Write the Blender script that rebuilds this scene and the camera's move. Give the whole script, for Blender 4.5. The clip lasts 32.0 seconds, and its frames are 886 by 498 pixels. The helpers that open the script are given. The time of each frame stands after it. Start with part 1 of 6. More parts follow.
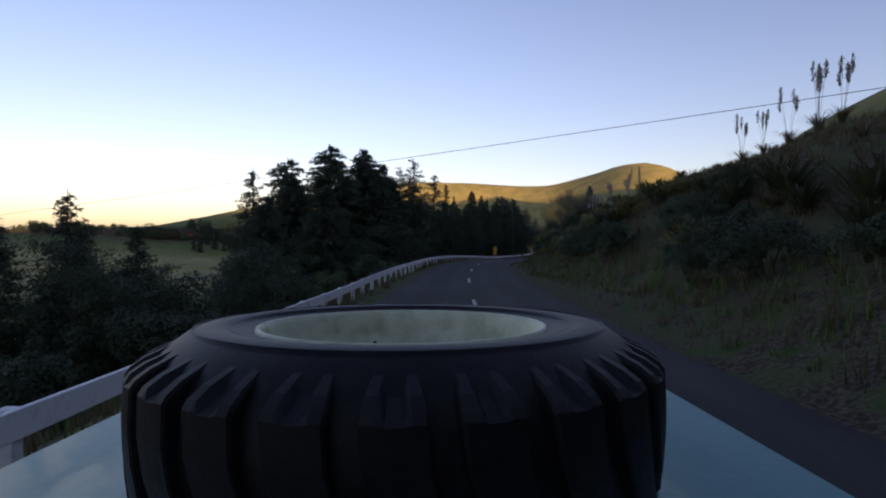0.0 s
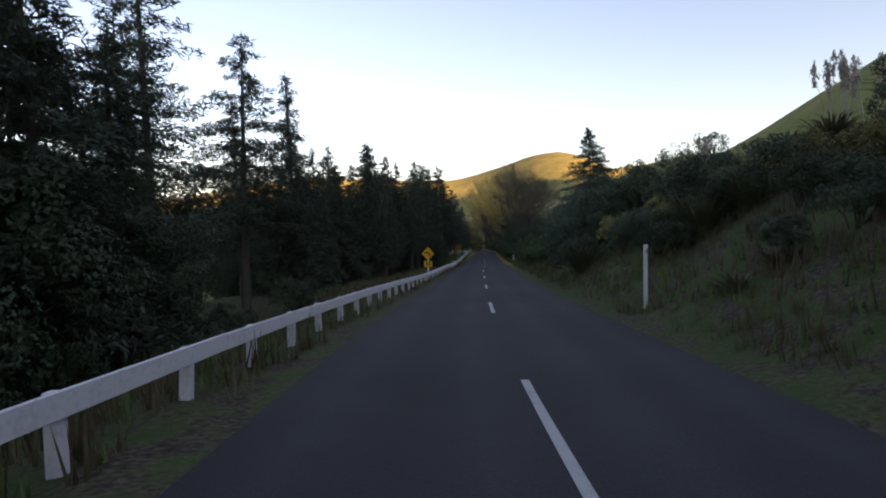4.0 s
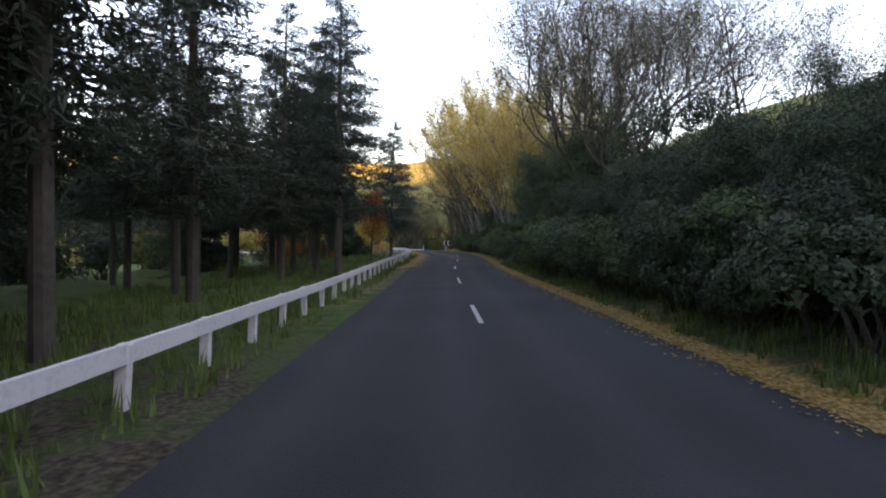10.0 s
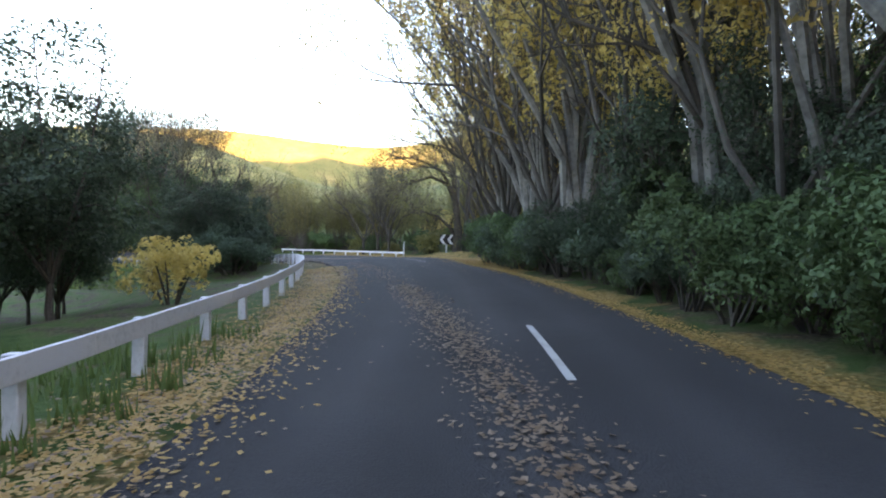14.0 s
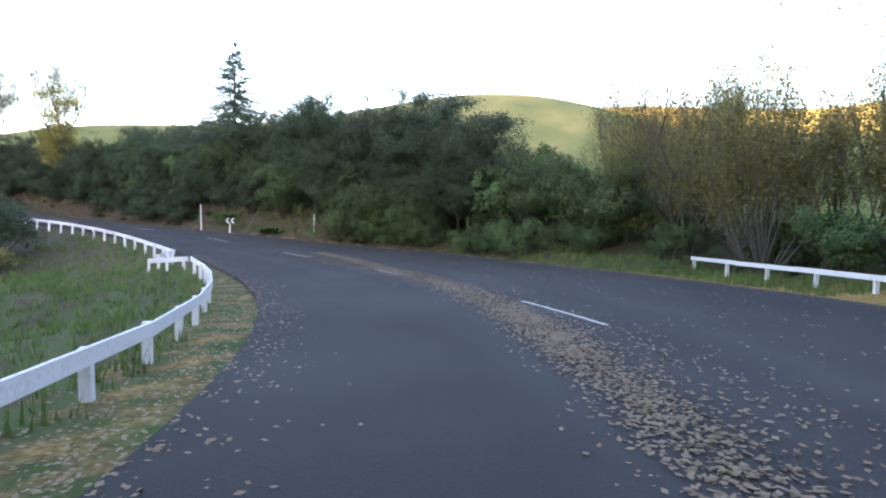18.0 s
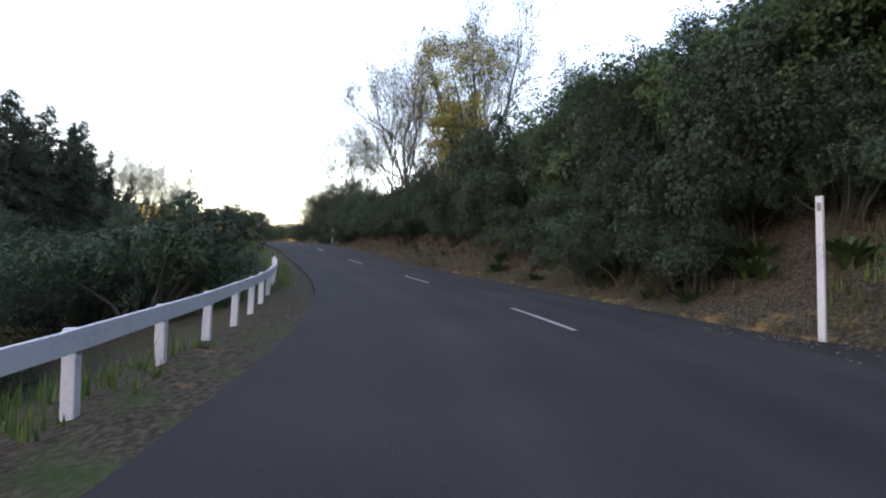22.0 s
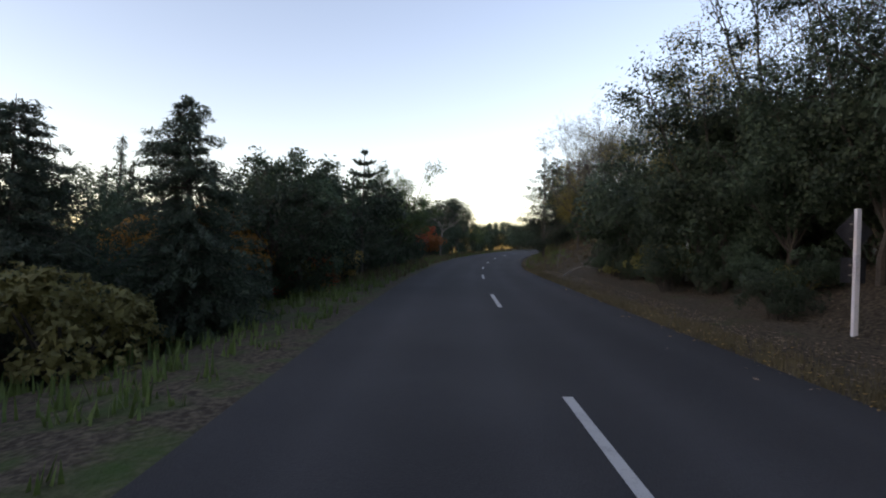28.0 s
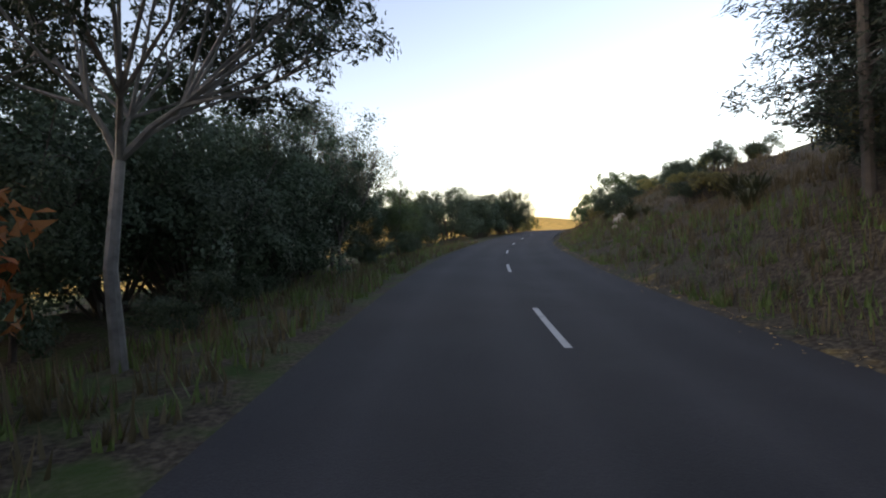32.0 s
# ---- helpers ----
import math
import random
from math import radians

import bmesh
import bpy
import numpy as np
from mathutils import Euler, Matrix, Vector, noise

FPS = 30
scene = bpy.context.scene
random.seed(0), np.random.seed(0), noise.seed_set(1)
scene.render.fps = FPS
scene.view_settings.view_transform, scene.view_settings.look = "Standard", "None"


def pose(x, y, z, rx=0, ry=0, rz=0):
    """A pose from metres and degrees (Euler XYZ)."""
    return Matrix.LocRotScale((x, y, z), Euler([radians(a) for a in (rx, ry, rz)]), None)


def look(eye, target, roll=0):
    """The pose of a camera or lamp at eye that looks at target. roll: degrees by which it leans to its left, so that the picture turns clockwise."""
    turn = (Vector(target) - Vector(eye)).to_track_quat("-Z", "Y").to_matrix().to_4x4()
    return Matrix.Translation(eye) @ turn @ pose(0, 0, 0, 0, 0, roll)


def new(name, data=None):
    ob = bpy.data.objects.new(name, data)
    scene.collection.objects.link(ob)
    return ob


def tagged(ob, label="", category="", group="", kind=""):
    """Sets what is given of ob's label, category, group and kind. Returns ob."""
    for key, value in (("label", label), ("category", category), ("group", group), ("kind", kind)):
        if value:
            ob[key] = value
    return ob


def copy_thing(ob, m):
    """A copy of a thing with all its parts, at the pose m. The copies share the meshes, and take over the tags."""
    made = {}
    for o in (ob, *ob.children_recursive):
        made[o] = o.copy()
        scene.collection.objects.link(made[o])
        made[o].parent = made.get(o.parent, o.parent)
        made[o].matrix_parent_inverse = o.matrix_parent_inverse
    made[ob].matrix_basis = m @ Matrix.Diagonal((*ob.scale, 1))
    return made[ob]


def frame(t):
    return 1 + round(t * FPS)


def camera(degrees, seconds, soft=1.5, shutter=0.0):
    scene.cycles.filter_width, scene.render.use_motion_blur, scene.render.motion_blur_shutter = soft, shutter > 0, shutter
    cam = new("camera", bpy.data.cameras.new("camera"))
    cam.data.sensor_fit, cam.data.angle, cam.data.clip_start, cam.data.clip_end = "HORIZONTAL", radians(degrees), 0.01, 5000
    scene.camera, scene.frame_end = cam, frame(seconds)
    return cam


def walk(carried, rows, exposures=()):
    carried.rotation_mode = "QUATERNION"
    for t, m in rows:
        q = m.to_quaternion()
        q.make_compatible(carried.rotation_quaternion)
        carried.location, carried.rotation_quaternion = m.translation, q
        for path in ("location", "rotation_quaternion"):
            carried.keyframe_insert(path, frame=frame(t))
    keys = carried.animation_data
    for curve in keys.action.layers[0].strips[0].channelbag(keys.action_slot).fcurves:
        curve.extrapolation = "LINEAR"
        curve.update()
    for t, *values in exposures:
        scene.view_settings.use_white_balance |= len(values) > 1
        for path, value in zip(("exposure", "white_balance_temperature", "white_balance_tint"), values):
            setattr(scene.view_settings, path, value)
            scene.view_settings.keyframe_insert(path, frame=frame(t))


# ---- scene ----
# ---------- camera ----------
PATH = [
    (0, (-0.000, -0.000, 1.400), (0.000, 1.999, 1.347), 0.33),
    (0.5, (-0.048, 6.193, 1.196), (-0.026, 8.192, 1.146), 0.05),
    (1, (0.064, 12.732, 1.021), (0.101, 14.731, 0.976), -0.23),
    (1.5, (0.172, 19.559, 0.881), (0.225, 21.557, 0.831), -0.74),
    (2, (0.466, 26.414, 0.753), (0.556, 28.412, 0.712), -1.11),
    (2.5, (0.851, 32.741, 0.634), (0.992, 34.735, 0.592), -0.96),
    (3, (1.453, 38.755, 0.498), (1.652, 40.745, 0.451), -1.71),
    (3.5, (2.056, 44.904, 0.397), (2.331, 46.885, 0.351), -2.13),
    (4, (2.989, 51.219, 0.268), (3.337, 53.188, 0.221), -1.92),
    (4.5, (4.229, 57.603, 0.061), (4.634, 59.561, 0.011), -1.66),
    (5, (5.639, 64.032, -0.201), (6.076, 65.983, -0.260), -1.76),
    (5.5, (7.142, 70.485, -0.487), (7.592, 72.433, -0.558), -2.19),
    (6, (8.747, 76.948, -0.742), (9.216, 78.892, -0.804), -1.74),
    (6.5, (10.287, 83.034, -0.991), (10.766, 84.974, -1.053), -0.96),
    (7, (11.808, 89.304, -1.184), (12.297, 91.243, -1.239), -0.46),
    (7.5, (13.378, 95.916, -1.346), (13.867, 97.854, -1.395), -0.71),
    (8, (15.194, 102.521, -1.557), (15.678, 104.461, -1.601), -0.89),
    (8.5, (16.925, 108.998, -1.722), (17.410, 110.938, -1.751), -0.09),
    (9, (18.439, 114.732, -1.920), (18.929, 116.670, -1.967), 0.85),
    (9.5, (19.767, 120.470, -2.056), (20.259, 122.408, -2.098), 0.95),
    (10, (21.248, 126.268, -2.146), (21.744, 128.205, -2.192), 1.32),
    (10.5, (22.598, 132.052, -2.217), (23.108, 133.985, -2.269), 1.55),
    (11, (24.085, 137.595, -2.344), (24.606, 139.525, -2.400), 2.13),
    (11.5, (25.467, 142.990, -2.439), (25.994, 144.918, -2.493), 2.44),
    (12, (26.623, 148.206, -2.464), (27.158, 150.133, -2.524), 2.01),
    (12.5, (27.966, 153.240, -2.531), (28.474, 155.174, -2.577), 2.22),
    (13, (29.407, 158.373, -2.579), (29.922, 160.304, -2.635), 2.56),
    (13.5, (30.724, 163.653, -2.542), (31.251, 165.582, -2.600), 0.90),
    (14, (32.324, 169.057, -2.552), (32.824, 170.992, -2.615), 1.13),
    (14.5, (33.673, 174.672, -2.537), (34.083, 176.628, -2.609), 1.08),
    (15, (34.651, 180.506, -2.501), (34.926, 182.485, -2.588), 1.02),
    (15.5, (35.218, 186.539, -2.485), (35.341, 188.533, -2.593), 1.25),
    (16, (35.256, 192.757, -2.532), (35.236, 194.753, -2.657), 1.45),
    (16.5, (34.898, 198.473, -2.687), (34.706, 200.459, -2.823), 1.21),
    (17, (34.252, 203.478, -3.010), (33.862, 205.435, -3.143), 1.10),
    (17.5, (32.571, 208.671, -3.295), (31.970, 210.575, -3.413), 1.67),
    (18, (30.611, 213.600, -3.635), (29.761, 215.406, -3.754), 1.89),
    (18.5, (27.853, 218.203, -3.932), (26.787, 219.892, -4.042), 2.86),
    (19, (24.248, 222.691, -4.221), (23.007, 224.257, -4.307), 3.40),
    (19.5, (20.375, 226.694, -4.477), (18.969, 228.115, -4.523), 3.57),
    (20, (16.288, 230.064, -4.700), (14.733, 231.321, -4.705), 2.22),
    (20.5, (12.014, 232.961, -4.758), (10.334, 234.046, -4.741), 1.52),
    (21, (7.841, 235.208, -4.740), (6.065, 236.128, -4.713), 1.68),
    (21.5, (3.656, 237.092, -4.695), (1.803, 237.844, -4.654), 1.43),
    (22, (-0.622, 238.599, -4.523), (-2.534, 239.183, -4.470), 1.74),
    (22.5, (-4.898, 239.844, -4.234), (-6.852, 240.269, -4.180), 1.72),
    (23, (-9.261, 240.772, -4.048), (-11.242, 241.043, -3.987), 1.66),
    (23.5, (-13.593, 241.338, -3.969), (-15.586, 241.481, -3.906), 1.18),
    (24, (-17.799, 241.612, -3.894), (-19.797, 241.658, -3.822), 1.12),
    (24.5, (-21.998, 241.645, -3.710), (-23.996, 241.620, -3.642), 0.76),
    (25, (-25.940, 241.510, -3.531), (-27.938, 241.430, -3.465), 0.82),
    (25.5, (-29.948, 241.323, -3.206), (-31.944, 241.205, -3.156), 1.02),
    (26, (-34.382, 241.012, -2.795), (-36.376, 240.867, -2.754), 0.82),
    (26.5, (-39.242, 240.619, -2.417), (-41.236, 240.458, -2.382), 0.85),
    (27, (-44.537, 240.161, -2.105), (-46.530, 239.993, -2.072), 1.12),
    (27.5, (-50.286, 239.657, -1.848), (-52.279, 239.493, -1.816), 1.71),
    (28, (-56.525, 239.155, -1.639), (-58.519, 239.001, -1.604), 1.45),
    (28.5, (-62.687, 238.713, -1.456), (-64.682, 238.581, -1.426), 1.19),
    (29, (-68.717, 238.394, -1.280), (-70.713, 238.284, -1.252), 1.04),
    (29.5, (-74.526, 238.090, -1.102), (-76.524, 238.004, -1.076), 0.66),
    (30, (-80.247, 237.926, -0.955), (-82.246, 237.874, -0.933), 0.24),
    (30.5, (-85.914, 237.909, -0.813), (-87.914, 237.882, -0.796), -0.63),
    (31, (-91.398, 237.909, -0.666), (-93.398, 237.913, -0.654), -2.09),
    (31.5, (-96.814, 238.037, -0.526), (-98.813, 238.085, -0.522), -2.58),
    (32, (-102.345, 238.222, -0.352), (-104.342, 238.333, -0.356), -3.08),
]
cam = camera(77.3, 32.0, soft=2.0)
EXPOSURES = [(0, 0.95, 6700, 39), (1.5, 1.15, 6900, 37), (3, 1.6, 7700, 34), (6, 2.15, 8100, 31), (9, 2.6, 8700, 33), (12, 3.55, 8100, 30), (16, 3.85, 7500, 25), (19, 3.55, 7500, 27), (22, 2.9, 8100, 30), (25, 2.25, 8800, 33), (28, 2.0, 8100, 30), (30, 2.05, 8700, 31), (32, 2.1, 8300, 30)]
walk(cam, [(t, look(eye, target, roll)) for t, eye, target, roll in PATH], EXPOSURES)

# ---------- world and sun ----------
SUN_EL, SUN_AZ = 10.0, -150.0         # degrees; azimuth to the left of +y
sun_dir = Vector((-math.sin(radians(SUN_AZ)) * math.cos(radians(SUN_EL)), math.cos(radians(SUN_AZ)) * math.cos(radians(SUN_EL)), math.sin(radians(SUN_EL))))
world = bpy.data.worlds.new("world")
scene.world = world
world.use_nodes = True
wn = world.node_tree.nodes
sky = wn.new("ShaderNodeTexSky")
sky.sky_type, sky.sun_disc = "NISHITA", False
sky.sun_elevation, sky.sun_rotation = radians(SUN_EL), radians(-SUN_AZ)
sky.air_density, sky.dust_density, sky.ozone_density = 1.0, 0.8, 1.6
wn["Background"].inputs["Strength"].default_value = 0.115
world.node_tree.links.new(sky.outputs[0], wn["Background"].inputs[0])
sun_data = bpy.data.lights.new("sun", "SUN")
sun_data.energy, sun_data.angle, sun_data.color = 5.0, radians(0.5), (1.0, 0.62, 0.26)
sun = new("sun", sun_data)
sun.matrix_world = look(sun_dir * 200, (0, 0, 0))


# ---------- materials ----------
def material(name, colors, rough=0.8, metal=0.0, scale=3.0, bump=0.15, fine=40.0, translucent=0.0, hue_var=0.0, coat=0.0, pos=(0.3, 0.7)):
    """Principled surface whose colour runs through `colors` by noise at two scales, with relief."""
    m = bpy.data.materials.new(name)
    m.use_nodes = True
    nt, n = m.node_tree, m.node_tree.nodes
    p = n["Principled BSDF"]
    out = n["Material Output"]
    tc = n.new("ShaderNodeTexCoord")
    big = n.new("ShaderNodeTexNoise")
    big.inputs["Scale"].default_value, big.inputs["Detail"].default_value = scale, 4.0
    small = n.new("ShaderNodeTexNoise")
    small.inputs["Scale"].default_value, small.inputs["Detail"].default_value = fine, 3.0
    mix = n.new("ShaderNodeMath")
    mix.operation = "MULTIPLY_ADD"
    mix.inputs[1].default_value = 0.45
    half = n.new("ShaderNodeMath")
    half.operation = "MULTIPLY"
    half.inputs[1].default_value = 0.55
    ramp = n.new("ShaderNodeValToRGB")
    el = ramp.color_ramp.elements
    while len(el) < len(colors):
        el.new(0.5)
    for i, c in enumerate(colors):
        el[i].position = pos[0] + (pos[1] - pos[0]) * i / max(1, len(colors) - 1)
        el[i].color = (*c, 1)
    L = nt.links.new
    L(tc.outputs["Object"], big.inputs["Vector"])
    L(tc.outputs["Object"], small.inputs["Vector"])
    L(big.outputs["Fac"], half.inputs[0])
    L(small.outputs["Fac"], mix.inputs[0])
    L(half.outputs[0], mix.inputs[2])
    L(mix.outputs[0], ramp.inputs["Fac"])
    col = ramp.outputs["Color"]
    if hue_var:
        info = n.new("ShaderNodeObjectInfo")
        mr = n.new("ShaderNodeMapRange")
        mr.inputs["To Min"].default_value, mr.inputs["To Max"].default_value = 1 - hue_var, 1 + hue_var
        hs = n.new("ShaderNodeHueSaturation")
        L(info.outputs["Random"], mr.inputs["Value"])
        L(mr.outputs[0], hs.inputs["Value"])
        mh = n.new("ShaderNodeMapRange")
        mh.inputs["To Min"].default_value, mh.inputs["To Max"].default_value = 0.5 - hue_var * 0.05, 0.5 + hue_var * 0.05
        L(info.outputs["Random"], mh.inputs["Value"])
        L(mh.outputs[0], hs.inputs["Hue"])
        L(col, hs.inputs["Color"])
        col = hs.outputs["Color"]
    L(col, p.inputs["Base Color"])
    p.inputs["Roughness"].default_value, p.inputs["Metallic"].default_value = rough, metal
    p.inputs["Coat Weight"].default_value = coat
    p.inputs["Specular IOR Level"].default_value = 0.3
    if bump:
        b = n.new("ShaderNodeBump")
        b.inputs["Strength"].default_value, b.inputs["Distance"].default_value = bump, 0.03
        L(small.outputs["Fac"], b.inputs["Height"])
        L(b.outputs[0], p.inputs["Normal"])
    if translucent:
        tr = n.new("ShaderNodeBsdfTranslucent")
        ms = n.new("ShaderNodeMixShader")
        ms.inputs[0].default_value = translucent
        L(col, tr.inputs["Color"])
        L(p.outputs[0], ms.inputs[1])
        L(tr.outputs[0], ms.inputs[2])
        L(ms.outputs[0], out.inputs["Surface"])
    return m


def leafy(name, a, b, c=None, thin=0.25):
    return material(name, [a, b, c or b], rough=0.6, scale=0.6, fine=7.0, bump=0, translucent=thin, hue_var=0.25)


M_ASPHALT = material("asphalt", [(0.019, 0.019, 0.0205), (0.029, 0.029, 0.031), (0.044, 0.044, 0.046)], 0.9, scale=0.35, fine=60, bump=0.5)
# wheel tracks polish the chips a little paler
_n, _l = M_ASPHALT.node_tree.nodes, M_ASPHALT.node_tree.links
_bsdf = _n["Principled BSDF"]
_src = _bsdf.inputs["Base Color"].links[0].from_socket
_wear = _n.new("ShaderNodeAttribute")
_wear.attribute_name = "wear"
_mix = _n.new("ShaderNodeMix")
_mix.data_type, _mix.blend_type = "RGBA", "ADD"
_mix.inputs["B"].default_value = (0.010, 0.010, 0.0105, 1)
_l.new(_wear.outputs["Fac"], _mix.inputs["Factor"])
_l.new(_src, _mix.inputs["A"])
_l.new(_mix.outputs["Result"], _bsdf.inputs["Base Color"])
M_PAINT_LINE = material("road_marking_paint", [(0.16, 0.16, 0.16), (0.40, 0.40, 0.39)], 0.7, scale=4, fine=60, pos=(0.25, 0.5))
M_WHITE = material("weathered_white_timber", [(0.34, 0.34, 0.34), (0.55, 0.55, 0.57), (0.66, 0.66, 0.68)], 0.7, scale=1.2, fine=22, pos=(0.25, 0.5))
M_GREYWOOD = material("grey_timber", [(0.16, 0.15, 0.13), (0.33, 0.31, 0.28)], 0.85, scale=3, fine=40)
M_BARK = material("dark_bark", [(0.035, 0.030, 0.026), (0.10, 0.085, 0.07)], 0.9, scale=2, fine=18, bump=0.6)
M_PALEBARK = material("pale_bark", [(0.07, 0.066, 0.06), (0.17, 0.165, 0.15), (0.25, 0.24, 0.225)], 0.85, scale=1.5, fine=9, bump=0.5)
M_GREYBARK = material("grey_bark", [(0.05, 0.045, 0.04), (0.11, 0.10, 0.088)], 0.9, scale=1.5, fine=9, bump=0.5)
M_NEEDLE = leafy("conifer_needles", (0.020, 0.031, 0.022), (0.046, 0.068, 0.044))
M_NEEDLE_BLUE = leafy("blue_green_needles", (0.028, 0.048, 0.042), (0.060, 0.095, 0.078))
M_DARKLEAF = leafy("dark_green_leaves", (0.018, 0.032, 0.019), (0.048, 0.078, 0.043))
M_GREENLEAF = leafy("green_leaves", (0.026, 0.050, 0.021), (0.068, 0.116, 0.042))
M_OLIVE = leafy("olive_leaves", (0.09, 0.088, 0.032), (0.20, 0.185, 0.066), thin=0.35)
M_DULL = leafy("dull_grey_olive_leaves", (0.055, 0.055, 0.038), (0.12, 0.115, 0.072), (0.17, 0.145, 0.09), thin=0.35)
M_OLIVEGREEN = leafy("fading_olive_green_leaves", (0.13, 0.13, 0.04), (0.27, 0.24, 0.065), (0.38, 0.30, 0.08), thin=0.4)
M_YELLOW = leafy("yellow_autumn_leaves", (0.42, 0.30, 0.09), (0.64, 0.48, 0.16), (0.55, 0.44, 0.20), thin=0.45)
M_ORANGE = leafy("orange_autumn_leaves", (0.24, 0.09, 0.022), (0.42, 0.19, 0.05), thin=0.4)
M_RED = leafy("red_autumn_leaves", (0.20, 0.035, 0.018), (0.38, 0.09, 0.035))
M_FLAX = leafy("flax_blades", (0.022, 0.032, 0.015), (0.075, 0.083, 0.040))
M_STRAW = leafy("dry_grass", (0.05, 0.042, 0.024), (0.14, 0.115, 0.062))
M_GRASS = leafy("verge_grass", (0.040, 0.072, 0.020), (0.10, 0.145, 0.042))
M_PLUME = leafy("pampas_plume", (0.30, 0.26, 0.22), (0.46, 0.41, 0.36))
M_LITTER = leafy("fallen_leaves", (0.24, 0.13, 0.04), (0.50, 0.31, 0.09), (0.42, 0.29, 0.15))
M_LITTER_BROWN = leafy("brown_fallen_leaves", (0.16, 0.105, 0.06), (0.34, 0.25, 0.16), (0.30, 0.24, 0.18))
M_RUBBER = material("worn_black_rubber", [(0.004, 0.004, 0.0048), (0.009, 0.0088, 0.0102), (0.020, 0.019, 0.021)], 0.5, scale=9, fine=70, bump=0.03)
M_RUBBER.node_tree.nodes["Principled BSDF"].inputs["Specular IOR Level"].default_value = 0.16
M_TEAL = material("teal_vehicle_paint", [(0.085, 0.25, 0.26), (0.12, 0.31, 0.32)], 0.5, scale=2, fine=50, bump=0.02, coat=0.1)
M_RIM = material("cream_rim_paint", [(0.27, 0.29, 0.18), (0.47, 0.49, 0.35), (0.58, 0.60, 0.46)], 0.5, scale=7, fine=40, bump=0.06)
M_SIGN = material("yellow_sign_face", [(0.62, 0.33, 0.012), (0.75, 0.42, 0.015)], 0.5, scale=4, fine=50, bump=0)
M_BLACK = material("black_sign_paint", [(0.012, 0.011, 0.012), (0.03, 0.028, 0.028)], 0.6, scale=6, fine=40, bump=0)
M_STEEL = material("dark_steel", [(0.04, 0.04, 0.045), (0.10, 0.10, 0.11)], 0.5, metal=0.7, scale=6, fine=40)
M_ROCK = material("pale_rock", [(0.18, 0.16, 0.13), (0.36, 0.33, 0.27)], 0.9, scale=3, fine=20, bump=0.6)


# ---------- road alignment: heading and height along the road ----------
HEAD_S = [-72, -12, 0, 12, 24, 36, 48, 60, 72, 84, 96, 108, 120, 132, 144, 156, 168, 180, 192, 204, 216, 228, 240, 252, 264, 276, 288, 300, 312, 324, 336, 348, 360, 378, 400, 425, 490]
HEAD_A = [2.5, 1.9, 0.5, -0.8, -2.4, -5.0, -8.1, -12.5, -13.9, -13.7, -14.0, -15.6, -13.3, -14.2, -13.9, -14.3, -16.4, -11.4, -1.9, 7.0, 23.7, 40.2, 52.9, 65.8, 76.1, 87.9, 93.8, 95.0, 94.8, 93.5, 91.8, 89.5, 87.0, 82, 76, 71, 68]
Z_S = [-60, 0, 12, 24, 36, 48, 60, 72, 84, 96, 108, 120, 132, 144, 156, 168, 180, 192, 204, 216, 228, 240, 252, 264, 276, 288, 300, 312, 324, 336, 348, 360, 400, 440, 480]
Z_Z = [1.2, 0, -0.36, -0.6, -0.84, -1.06, -1.42, -1.92, -2.39, -2.72, -3.05, -3.4, -3.59, -3.81, -3.93, -3.94, -3.93, -3.9, -4.18, -4.89, -5.55, -6.09, -6.12, -5.63, -5.31, -4.69, -3.72, -3.16, -2.79, -2.44, -2.14, -1.8, -0.3, 1.4, 1.0]
# crossfall in degrees: positive where the right-hand side is the higher
BANK_S = [0, 12, 24, 36, 48, 60, 72, 84, 96, 108, 120, 132, 144, 156, 168, 180, 192, 204, 216, 228, 240, 252, 264, 276, 288, 300, 312, 324, 336, 348, 360, 385]
BANK_A = [0.3, -0.2, -1.0, -1.4, -2.0, -1.7, -2.1, -1.0, -0.7, -0.4, 0.9, 1.4, 2.3, 2.2, 0.9, 1.1, 1.3, 1.2, 1.8, 3.3, 2.3, 1.6, 1.7, 1.1, 1.0, 0.9, 1.6, 1.1, 0.5, -1.4, -2.9, -1.0]
# roadside things are listed by older chainage marks, which stand at these true distances
MARKS = [-60, 0, 30, 60, 90, 120, 150, 180, 210, 240, 270, 300, 330, 474]
TRUE_S = [-60, 0, 31.5, 63.0, 94.7, 126.6, 156.7, 185.8, 213.7, 245.4, 275.8, 305.9, 336.0, 480]
DS = 0.5
TS = np.arange(-60, 480.01, DS)
HH = np.radians(np.interp(TS, HEAD_S, HEAD_A))
HH = np.convolve(np.pad(HH, 6, mode="edge"), np.ones(13) / 13, "valid")
ZZ = np.convolve(np.pad(np.interp(TS, Z_S, Z_Z), 8, mode="edge"), np.ones(17) / 17, "valid")
BB = np.convolve(np.pad(np.tan(np.radians(np.interp(TS, BANK_S, BANK_A))), 8, mode="edge"), np.ones(17) / 17, "valid")
_hm = (HH[1:] + HH[:-1]) / 2
RX = np.r_[0, np.cumsum(-np.sin(_hm) * DS)]
RY = np.r_[0, np.cumsum(np.cos(_hm) * DS)]
RX -= np.interp(0, TS, RX)
RY -= np.interp(0, TS, RY)
SS = np.interp(TS, TRUE_S, MARKS)


def crossfall(s, u):
    return np.interp(s, SS, BB) * np.clip(u, -4.5, 4.5)


def alignment(s):
    return np.interp(s, SS, RX), np.interp(s, SS, RY), np.interp(s, SS, HH), np.interp(s, SS, ZZ)


